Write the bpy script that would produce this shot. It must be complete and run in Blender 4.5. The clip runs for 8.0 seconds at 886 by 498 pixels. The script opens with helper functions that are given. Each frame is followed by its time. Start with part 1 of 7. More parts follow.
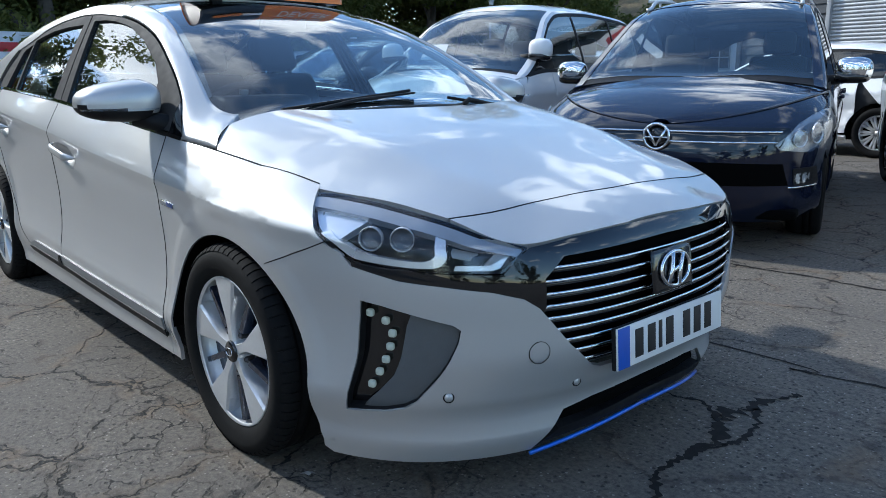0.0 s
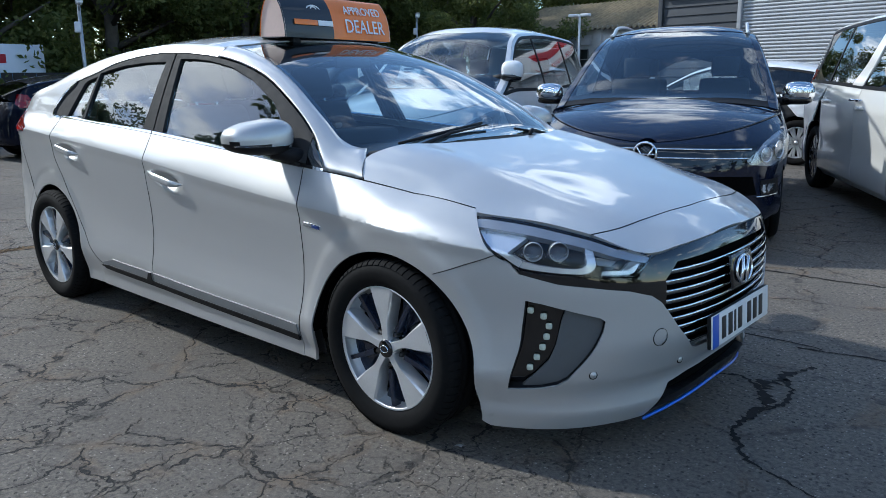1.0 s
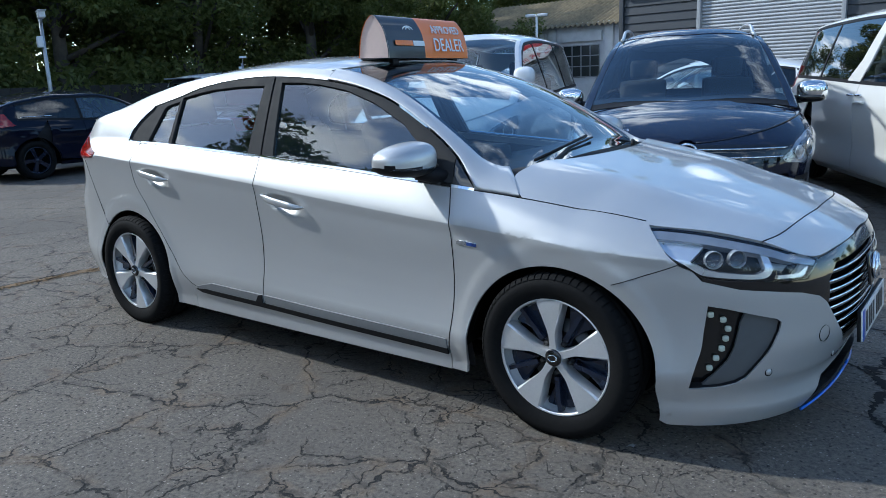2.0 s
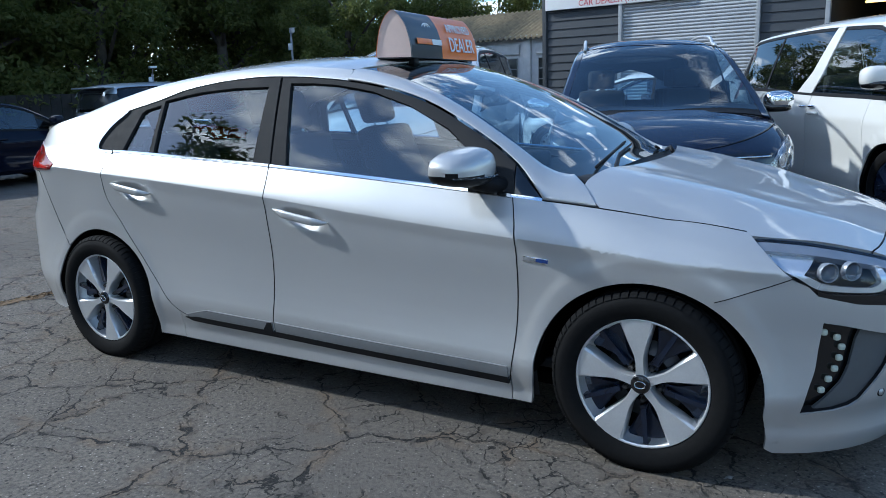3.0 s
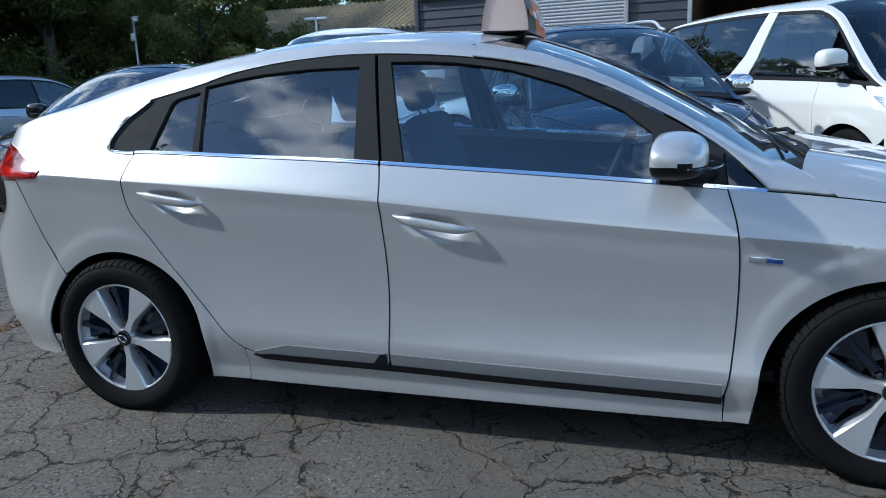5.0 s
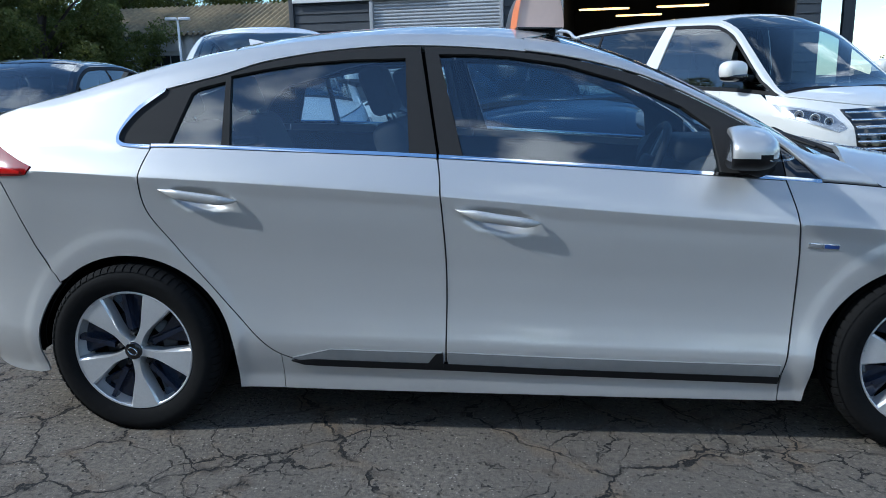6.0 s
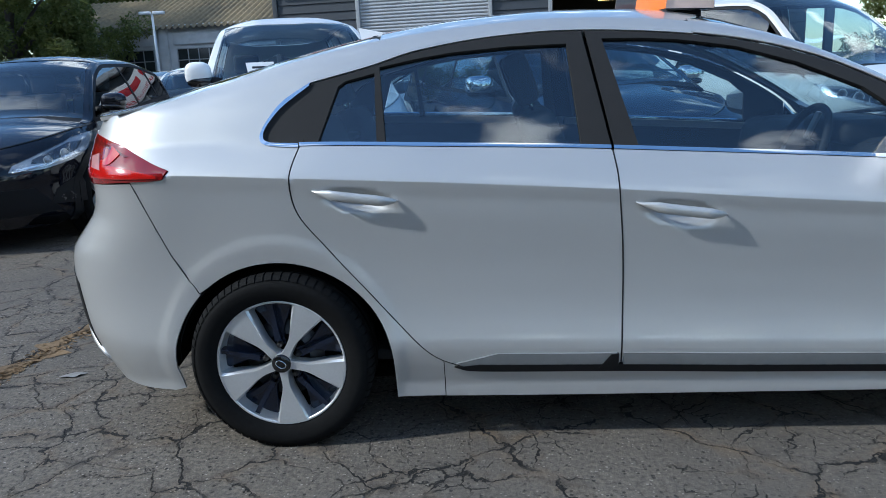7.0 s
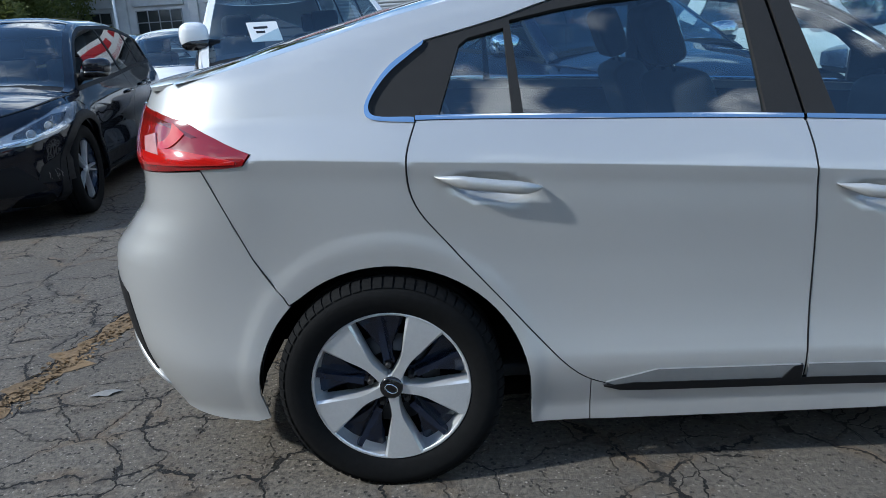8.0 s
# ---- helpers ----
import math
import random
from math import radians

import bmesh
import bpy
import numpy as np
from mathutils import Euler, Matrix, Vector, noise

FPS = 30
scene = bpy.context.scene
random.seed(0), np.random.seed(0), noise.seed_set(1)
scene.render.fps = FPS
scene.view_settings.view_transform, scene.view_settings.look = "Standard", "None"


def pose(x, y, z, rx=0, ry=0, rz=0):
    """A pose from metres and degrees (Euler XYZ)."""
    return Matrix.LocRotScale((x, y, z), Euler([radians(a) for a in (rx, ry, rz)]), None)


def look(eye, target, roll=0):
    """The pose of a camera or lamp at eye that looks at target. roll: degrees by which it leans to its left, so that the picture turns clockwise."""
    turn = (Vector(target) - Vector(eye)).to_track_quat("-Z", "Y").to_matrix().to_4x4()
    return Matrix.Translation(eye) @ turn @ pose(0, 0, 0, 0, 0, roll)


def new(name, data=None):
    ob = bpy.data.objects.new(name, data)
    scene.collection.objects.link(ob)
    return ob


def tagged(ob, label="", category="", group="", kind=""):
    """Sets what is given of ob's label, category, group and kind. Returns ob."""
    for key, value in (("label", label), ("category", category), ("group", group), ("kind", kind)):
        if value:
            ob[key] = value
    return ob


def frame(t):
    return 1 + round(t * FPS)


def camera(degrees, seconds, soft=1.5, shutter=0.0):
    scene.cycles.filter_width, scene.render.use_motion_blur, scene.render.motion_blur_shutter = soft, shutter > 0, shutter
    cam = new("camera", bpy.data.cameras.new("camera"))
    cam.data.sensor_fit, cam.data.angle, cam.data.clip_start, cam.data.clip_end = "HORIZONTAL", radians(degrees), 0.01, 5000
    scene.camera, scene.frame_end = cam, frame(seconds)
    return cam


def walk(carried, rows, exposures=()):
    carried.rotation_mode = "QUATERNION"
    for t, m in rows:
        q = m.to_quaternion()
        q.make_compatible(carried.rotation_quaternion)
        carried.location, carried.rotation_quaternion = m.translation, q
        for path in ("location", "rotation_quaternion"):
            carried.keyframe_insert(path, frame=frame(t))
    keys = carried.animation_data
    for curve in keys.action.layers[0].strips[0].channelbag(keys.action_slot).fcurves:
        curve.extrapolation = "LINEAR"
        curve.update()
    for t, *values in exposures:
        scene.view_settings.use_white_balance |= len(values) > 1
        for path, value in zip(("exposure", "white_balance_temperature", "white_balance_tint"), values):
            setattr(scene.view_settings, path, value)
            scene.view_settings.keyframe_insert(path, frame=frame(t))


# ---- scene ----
cam = camera(60.7, 8.0, soft=0.7)
PATH = [
    (0, (3.298, -1.793, 1.078), (1.846, -0.492, 0.629), -0.5),
    (0.5, (3.276, -2.257, 1.207), (1.928, -0.842, 0.779), -0.1),
    (1, (3.138, -2.596, 1.205), (1.847, -1.131, 0.771), -0.5),
    (1.5, (2.912, -2.9, 1.255), (1.671, -1.393, 0.822), -1.4),
    (2, (2.608, -3.159, 1.302), (1.427, -1.605, 0.865), -2.3),
    (2.2, (2.459, -3.215, 1.286), (1.299, -1.643, 0.856), -2.5),
    (3.3, (1.783, -3.184, 1.255), (0.857, -1.46, 0.844), -2.3),
    (3.5, (1.648, -3.141, 1.245), (0.74, -1.409, 0.825), -2.9),
    (4, (1.361, -3.119, 1.259), (0.513, -1.362, 0.82), -3.0),
    (4.5, (1.044, -3.179, 1.273), (0.298, -1.378, 0.827), -2.8),
    (4.7, (0.929, -3.187, 1.27), (0.243, -1.363, 0.821), -2.6),
    (5.8, (0.18, -3.3, 1.223), (-0.113, -1.367, 0.797), -1.7),
    (6, (0.053, -3.314, 1.226), (-0.165, -1.374, 0.793), -1.3),
    (6.5, (-0.265, -3.283, 1.243), (-0.451, -1.344, 0.79), -2.6),
    (7, (-0.622, -3.228, 1.247), (-0.756, -1.287, 0.783), -2.8),
    (7.5, (-0.911, -3.045, 1.238), (-0.996, -1.103, 0.764), -3.0),
    (8, (-1.145, -2.773, 1.251), (-1.185, -0.854, 0.69), -3.4),
]
walk(cam, [(t, look(eye, target, roll)) for t, eye, target, roll in PATH], [(0.0, 0.46, 5860, 6), (0.5, 0.32, 5840, 6), (1.0, 0.30, 5780, 6), (2.0, 0.30, 5590, 5), (3.5, 0.24, 5490, 5), (6.0, 0.20, 5530, 5), (7.0, 0.28, 5680, 5), (8.0, 0.30, 5770, 5)])

# ---- sky, sun and exposure ----
SUN_FROM = Vector((-1.0, -0.31, 0.75)).normalized()
scene.view_settings.exposure = 0.0
world = bpy.data.worlds.new("sky")
scene.world = world
world.use_nodes = True
wn, wl = world.node_tree.nodes, world.node_tree.links
wn.clear()
w_out, w_bg, w_sky = wn.new("ShaderNodeOutputWorld"), wn.new("ShaderNodeBackground"), wn.new("ShaderNodeTexSky")
w_sky.sky_type, w_sky.sun_disc = "NISHITA", False
w_sky.sun_elevation = math.asin(SUN_FROM.z)
w_sky.sun_rotation = math.atan2(SUN_FROM.x, SUN_FROM.y)
w_sky.air_density, w_sky.dust_density, w_sky.ozone_density = 1.0, 0.3, 1.5
# broken cumulus: noise on the direction, flattened towards the horizon
w_tc, w_sep, w_den = wn.new("ShaderNodeTexCoord"), wn.new("ShaderNodeSeparateXYZ"), wn.new("ShaderNodeMath")
wl.new(w_tc.outputs["Generated"], w_sep.inputs[0])
w_den.operation, w_den.inputs[1].default_value = "ADD", 0.18
wl.new(w_sep.outputs["Z"], w_den.inputs[0])
w_dx, w_dy, w_plane = wn.new("ShaderNodeMath"), wn.new("ShaderNodeMath"), wn.new("ShaderNodeCombineXYZ")
for nd, axis in ((w_dx, "X"), (w_dy, "Y")):
    nd.operation = "DIVIDE"
    wl.new(w_sep.outputs[axis], nd.inputs[0])
    wl.new(w_den.outputs[0], nd.inputs[1])
wl.new(w_dx.outputs[0], w_plane.inputs[0])
wl.new(w_dy.outputs[0], w_plane.inputs[1])
w_noise, w_ramp = wn.new("ShaderNodeTexNoise"), wn.new("ShaderNodeValToRGB")
w_noise.inputs["Scale"].default_value, w_noise.inputs["Detail"].default_value, w_noise.inputs["Roughness"].default_value = 2.6, 10.0, 0.58
wl.new(w_plane.outputs[0], w_noise.inputs["Vector"])
w_ramp.color_ramp.elements[0].position, w_ramp.color_ramp.elements[1].position = 0.525, 0.60
# cloud cover raised towards the sun, added to brighten the reflections in the glass
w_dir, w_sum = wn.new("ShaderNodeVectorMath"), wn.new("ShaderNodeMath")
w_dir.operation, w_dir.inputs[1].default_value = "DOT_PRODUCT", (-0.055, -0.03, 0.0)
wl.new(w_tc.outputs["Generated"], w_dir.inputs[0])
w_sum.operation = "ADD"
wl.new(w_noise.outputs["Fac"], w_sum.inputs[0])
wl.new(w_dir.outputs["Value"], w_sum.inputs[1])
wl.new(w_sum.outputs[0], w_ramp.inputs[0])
w_mix = wn.new("ShaderNodeMix")
w_mix.data_type = "RGBA"
# fewer clouds overhead than low over the land, darkening the bonnet's and windows' reflections
w_low, w_cover = wn.new("ShaderNodeMapRange"), wn.new("ShaderNodeMath")
w_low.inputs["From Min"].default_value, w_low.inputs["From Max"].default_value = 0.76, 0.90
w_low.inputs["To Min"].default_value, w_low.inputs["To Max"].default_value = 1.0, 0.15
wl.new(w_sep.outputs["Z"], w_low.inputs["Value"])
w_cover.operation = "MULTIPLY"
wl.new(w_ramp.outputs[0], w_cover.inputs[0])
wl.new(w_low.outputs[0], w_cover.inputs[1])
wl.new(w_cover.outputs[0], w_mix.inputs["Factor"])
w_deep = wn.new("ShaderNodeHueSaturation")
w_deep.inputs["Saturation"].default_value, w_deep.inputs["Value"].default_value = 1.1, 1.15
wl.new(w_sky.outputs[0], w_deep.inputs["Color"])
wl.new(w_deep.outputs[0], w_mix.inputs["A"])
w_puff, w_tone = wn.new("ShaderNodeTexNoise"), wn.new("ShaderNodeMix")
w_puff.inputs["Scale"].default_value, w_puff.inputs["Detail"].default_value = 4.0, 6.0
wl.new(w_plane.outputs[0], w_puff.inputs["Vector"])
w_tone.data_type = "RGBA"
w_tone.inputs["A"].default_value, w_tone.inputs["B"].default_value = (4.2, 4.9, 6.0, 1), (20, 19.8, 19.4, 1)
wl.new(w_puff.outputs["Fac"], w_tone.inputs["Factor"])
wl.new(w_tone.outputs["Result"], w_mix.inputs["B"])
wl.new(w_mix.outputs["Result"], w_bg.inputs["Color"])
w_bg.inputs["Strength"].default_value = 0.15
wl.new(w_bg.outputs[0], w_out.inputs[0])

sun = new("sun", bpy.data.lights.new("sun", "SUN"))
sun.data.energy, sun.data.angle, sun.data.color = 3.3, radians(2.0), (1.0, 0.95, 0.87)
sun.matrix_world = look(SUN_FROM * 40, (0, 0, 0))

# ---- materials ----
def material(name):
    m = bpy.data.materials.new(name)
    m.use_nodes = True
    nt = m.node_tree
    return m, nt, nt.nodes["Principled BSDF"]


def noise_node(nt, scale, detail=4.0, rough=0.55, where="Object"):
    tc, n = nt.nodes.new("ShaderNodeTexCoord"), nt.nodes.new("ShaderNodeTexNoise")
    n.inputs["Scale"].default_value, n.inputs["Detail"].default_value, n.inputs["Roughness"].default_value = scale, detail, rough
    nt.links.new(tc.outputs[where], n.inputs["Vector"])
    return n


def mapped(nt, source, a, b, lo=0.3, hi=0.7):
    """A value from lo..hi of source to a..b."""
    r = nt.nodes.new("ShaderNodeMapRange")
    r.inputs["From Min"].default_value, r.inputs["From Max"].default_value = lo, hi
    r.inputs["To Min"].default_value, r.inputs["To Max"].default_value = a, b
    nt.links.new(source, r.inputs["Value"])
    return r.outputs[0]


def mixed(nt, fac, a, b):
    m = nt.nodes.new("ShaderNodeMix")
    m.data_type = "RGBA"
    for key, v in (("A", a), ("B", b)):
        if isinstance(v, tuple):
            m.inputs[key].default_value = (*v, 1)
        else:
            nt.links.new(v, m.inputs[key])
    if isinstance(fac, float):
        m.inputs["Factor"].default_value = fac
    else:
        nt.links.new(fac, m.inputs["Factor"])
    return m.outputs["Result"]


def bumped(nt, bsdf, height, strength, distance):
    b = nt.nodes.new("ShaderNodeBump")
    b.inputs["Strength"].default_value, b.inputs["Distance"].default_value = strength, distance
    nt.links.new(height, b.inputs["Height"])
    nt.links.new(b.outputs[0], bsdf.inputs["Normal"])


def paint(name, colour, metal=0.0, rough=0.35, coat=1.0, flake=0.0, spec=0.5, gloss=1.5):
    """Car paint: a base with fine flakes and dust under a clear coat."""
    m, nt, b = material(name)
    dust = noise_node(nt, 2.3, 6)
    fine = noise_node(nt, 900.0, 1)
    c2 = tuple(min(1, c * (1 + flake) + 0.004) for c in colour)
    c1 = tuple(c * (1 - flake) for c in colour)
    nt.links.new(mixed(nt, mapped(nt, fine.outputs["Fac"], 0, 1), c1, c2), b.inputs["Base Color"])
    b.inputs["Metallic"].default_value, b.inputs["Specular IOR Level"].default_value = metal, spec
    nt.links.new(mapped(nt, dust.outputs["Fac"], rough - 0.03, rough + 0.05), b.inputs["Roughness"])
    b.inputs["Coat Weight"].default_value, b.inputs["Coat IOR"].default_value = coat, gloss
    nt.links.new(mapped(nt, dust.outputs["Fac"], 0.015, 0.06), b.inputs["Coat Roughness"])
    return m


def plain(name, colour, rough=0.5, metal=0.0, vary=0.12, scale=30.0, bump=0.0, coat=0.0, spec=0.5):
    m, nt, b = material(name)
    n = noise_node(nt, scale, 5)
    big = noise_node(nt, scale * 0.09, 4)
    a = tuple(c * (1 - vary) for c in colour)
    c = tuple(min(1, c * (1 + vary)) for c in colour)
    both = nt.nodes.new("ShaderNodeMath")
    both.operation = "MULTIPLY_ADD"
    both.inputs[1].default_value, both.inputs[2].default_value = 0.5, 0.0
    nt.links.new(n.outputs["Fac"], both.inputs[0])
    add = nt.nodes.new("ShaderNodeMath")
    add.operation = "MULTIPLY_ADD"
    add.inputs[1].default_value = 0.5
    nt.links.new(big.outputs["Fac"], add.inputs[0])
    nt.links.new(both.outputs[0], add.inputs[2])
    nt.links.new(mixed(nt, mapped(nt, add.outputs[0], 0, 1), a, c), b.inputs["Base Color"])
    nt.links.new(mapped(nt, big.outputs["Fac"], max(0.0, rough - 0.06), min(1.0, rough + 0.08)), b.inputs["Roughness"])
    b.inputs["Metallic"].default_value, b.inputs["Coat Weight"].default_value, b.inputs["Specular IOR Level"].default_value = metal, coat, spec
    if bump:
        bumped(nt, b, n.outputs["Fac"], 0.6, bump)
    return m


def glass(name, tint, gloss=0.05, rough=0.0):
    """A tinted pane: clear to look through from both sides, with the gloss of its surface rising towards grazing sight."""
    m, nt, b = material(name)
    nt.nodes.remove(b)
    t, g = nt.nodes.new("ShaderNodeBsdfTransparent"), nt.nodes.new("ShaderNodeBsdfGlossy")
    f, x = nt.nodes.new("ShaderNodeLayerWeight"), nt.nodes.new("ShaderNodeMixShader")
    f.inputs["Blend"].default_value = 0.5
    power, scale = nt.nodes.new("ShaderNodeMath"), nt.nodes.new("ShaderNodeMath")
    power.operation, power.inputs[1].default_value = "POWER", 4.0
    scale.operation, scale.inputs[1].default_value, scale.inputs[2].default_value = "MULTIPLY_ADD", 1.0 - gloss, gloss
    nt.links.new(f.outputs["Facing"], power.inputs[0])
    nt.links.new(power.outputs[0], scale.inputs[0])
    t.inputs["Color"].default_value = (*tint, 1)
    g.inputs["Roughness"].default_value, g.inputs["Color"].default_value = rough, (1, 1, 1, 1)
    nt.links.new(scale.outputs[0], x.inputs[0])
    nt.links.new(t.outputs[0], x.inputs[1])
    nt.links.new(g.outputs[0], x.inputs[2])
    nt.links.new(x.outputs[0], nt.nodes["Material Output"].inputs["Surface"])
    return m


def lit(name, colour, strength):
    m, nt, b = material(name)
    b.inputs["Base Color"].default_value = (*colour, 1)
    b.inputs["Emission Color"].default_value, b.inputs["Emission Strength"].default_value = (*colour, 1), strength
    return m


SILVER = paint("silver_paint", (0.50, 0.50, 0.495), metal=0.46, rough=0.40, flake=0.06)
NAVY = paint("navy_paint", (0.003, 0.006, 0.020), rough=0.5, spec=0.05, gloss=1.5)
BLACK_BLUE = paint("dark_blue_paint", (0.002, 0.003, 0.007), rough=0.5, spec=0.05, gloss=1.5)
DEEP_BLUE = paint("deep_blue_paint", (0.002, 0.004, 0.014), rough=0.5, spec=0.03, gloss=1.32)
PEARL = paint("pearl_white_paint", (0.70, 0.69, 0.65), metal=0.0, rough=0.4)
WHITE = paint("white_paint", (0.8, 0.8, 0.8), rough=0.4)
VAN_SILVER = paint("van_silver_paint", (0.72, 0.72, 0.72), metal=0.15, rough=0.42, flake=0.1)
PALE_BLUE = paint("pale_blue_silver_paint", (0.5, 0.55, 0.6), metal=0.6, rough=0.35, flake=0.1)
BLACK_GLOSS = plain("piano_black", (0.006, 0.006, 0.007), 0.06, vary=0.1, coat=0.5)
BLACK_TRIM = plain("black_trim", (0.011, 0.011, 0.012), 0.55, vary=0.15, scale=400, bump=0.0002, spec=0.18)
GREY_TRIM = plain("grey_trim", (0.09, 0.095, 0.10), 0.5, vary=0.12, scale=350, bump=0.0002)
SATIN_TRIM = plain("satin_grey_trim", (0.24, 0.245, 0.25), 0.40, metal=0.3, vary=0.1)
# near-black colour standing in for the shade inside openings and housings
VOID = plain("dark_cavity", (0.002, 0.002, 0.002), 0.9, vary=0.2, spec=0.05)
CHROME = plain("chrome", (0.82, 0.83, 0.85), 0.07, metal=1.0, vary=0.03)
ALLOY = plain("machined_alloy", (0.66, 0.67, 0.68), 0.36, metal=0.6, vary=0.06, scale=120, coat=0.4)
ALLOY_DARK = plain("painted_alloy", (0.010, 0.017, 0.038), 0.24, metal=0.3, vary=0.15, coat=0.6, spec=0.4)
STEEL = plain("brake_steel", (0.06, 0.06, 0.062), 0.4, metal=0.8, vary=0.2)
FRAME_BLACK = plain("matt_window_frame", (0.028, 0.028, 0.029), 0.7, vary=0.12, scale=400, spec=0.12)
LAMP_GREY = plain("lamp_shell", (0.34, 0.35, 0.37), 0.25, metal=0.5, vary=0.2, scale=20, coat=0.5)
RUBBER = plain("tyre_rubber", (0.007, 0.007, 0.0072), 0.8, vary=0.35, scale=60, bump=0.0006, spec=0.14)
FABRIC = plain("dark_seat_fabric", (0.024, 0.026, 0.030), 0.85, vary=0.25, scale=300, bump=0.0006)
CABIN = plain("cabin_plastic", (0.014, 0.015, 0.017), 0.65, vary=0.2, scale=300, bump=0.0003, spec=0.3)
CABIN_PALE = plain("pale_headlining", (0.32, 0.31, 0.29), 0.85, vary=0.1, scale=200)
GLASS = glass("car_glass", (0.62, 0.76, 0.83), 0.09)
GLASS_SIDE = glass("door_glass", (0.62, 0.75, 0.81), 0.12)
GLASS_DARK = glass("privacy_glass", (0.08, 0.09, 0.10), 0.06)
LENS = glass("lamp_lens", (0.93, 0.95, 0.97), 0.04)
RED_LENS = plain("red_lens", (0.24, 0.003, 0.004), 0.12, vary=0.15, coat=1.0)
ROSE_LENS = plain("rose_lens", (0.55, 0.28, 0.28), 0.15, vary=0.2, coat=1.0)
RED_BRIGHT = plain("bright_red_lens", (0.52, 0.010, 0.008), 0.1, vary=0.1, coat=1.0)
RED_DARK = plain("dark_red_lens", (0.12, 0.006, 0.006), 0.12, vary=0.15, coat=1.0)
REFLECTOR = plain("lamp_reflector", (0.8, 0.82, 0.85), 0.28, metal=0.7, vary=0.1)
LAMP_DARK = plain("lamp_bezel", (0.05, 0.06, 0.08), 0.25, metal=0.3, vary=0.1, coat=0.4)
LED_ON = lit("running_led", (0.36, 0.41, 0.36), 0.10)
PLATE_WHITE = plain("plate_white", (0.78, 0.78, 0.76), 0.35, vary=0.03, coat=0.5)
PLATE_YELLOW = plain("plate_yellow", (0.75, 0.5, 0.03), 0.35, vary=0.03, coat=0.5)
PLATE_BLUE = plain("plate_blue", (0.01, 0.09, 0.5), 0.35, vary=0.03, coat=0.5)
INK = plain("black_ink", (0.012, 0.012, 0.013), 0.45, vary=0.1)
BADGE_BLUE = plain("badge_blue", (0.012, 0.045, 0.20), 0.35, vary=0.05, coat=0.4)
BLUE_LINE = plain("blue_trim", (0.01, 0.12, 0.62), 0.3, vary=0.05, coat=0.6)

# ---- building tools ----
from mathutils import geometry


def thing(name, label, category, group="", kind="", at=None):
    ob = new(name)
    ob.empty_display_size = 0.2
    if at is not None:
        ob.matrix_world = at
    return tagged(ob, label, category, group, kind)


def mesh_of(name, verts, faces, normals=None, smooth=True):
    me = bpy.data.meshes.new(name)
    me.from_pydata([tuple(v) for v in verts], [], faces)
    me.update()
    if smooth:
        me.polygons.foreach_set("use_smooth", [True] * len(me.polygons))
    if normals is not None:
        me.normals_split_custom_set_from_vertices([tuple(n) for n in normals])
    return me


def part(name, data, mat, parent=None, label="", at=None, shadow=True):
    """One mesh object under a thing or a part: data is a bmesh, a mesh, or (vertices, faces[, normals])."""
    if isinstance(data, bmesh.types.BMesh):
        me = bpy.data.meshes.new(name)
        data.to_mesh(me)
        data.free()
    elif isinstance(data, tuple):
        me = mesh_of(name, *data)
    else:
        me = data
    if not me.materials:
        me.materials.append(mat)
    ob = new(name, me)
    if parent is not None:
        ob.parent = parent
    if at is not None:
        ob.matrix_local = at
    ob.visible_shadow = shadow
    return tagged(ob, label)


def as_lists(bm):
    """A bmesh as (vertices, faces)."""
    bm.verts.index_update()
    out = ([tuple(v.co) for v in bm.verts], [tuple(v.index for v in f.verts) for f in bm.faces])
    bm.free()
    return out


def mirrored(data):
    v, f = data[0], data[1]
    out = [[(x, -y, z) for x, y, z in v], [tuple(reversed(q)) for q in f]]
    if len(data) > 2:
        out.append([(x, -y, z) for x, y, z in data[2]])
    return tuple(out)


def inside(p, loops):
    """Whether p lies within the loops, by the even-odd rule."""
    x, y = p
    odd = False
    for loop in loops:
        for (x0, y0), (x1, y1) in zip(loop, loop[1:] + loop[:1]):
            if (y0 > y) != (y1 > y) and x < (x1 - x0) * (y - y0) / (y1 - y0) + x0:
                odd = not odd
    return odd


def tidy(line, step):
    """The closed line without doubled points, its long edges divided."""
    keep = []
    for p in line:
        if not keep or math.hypot(p[0] - keep[-1][0], p[1] - keep[-1][1]) > 5e-4:
            keep.append((p[0], p[1]))
    if math.hypot(keep[0][0] - keep[-1][0], keep[0][1] - keep[-1][1]) < 5e-4:
        keep.pop()
    out = []
    for a, b in zip(keep, keep[1:] + keep[:1]):
        n = max(1, math.ceil(max(abs(b[0] - a[0]) / step[0], abs(b[1] - a[1]) / step[1])))
        out += [(a[0] + (b[0] - a[0]) * i / n, a[1] + (b[1] - a[1]) * i / n) for i in range(n)]
    return out


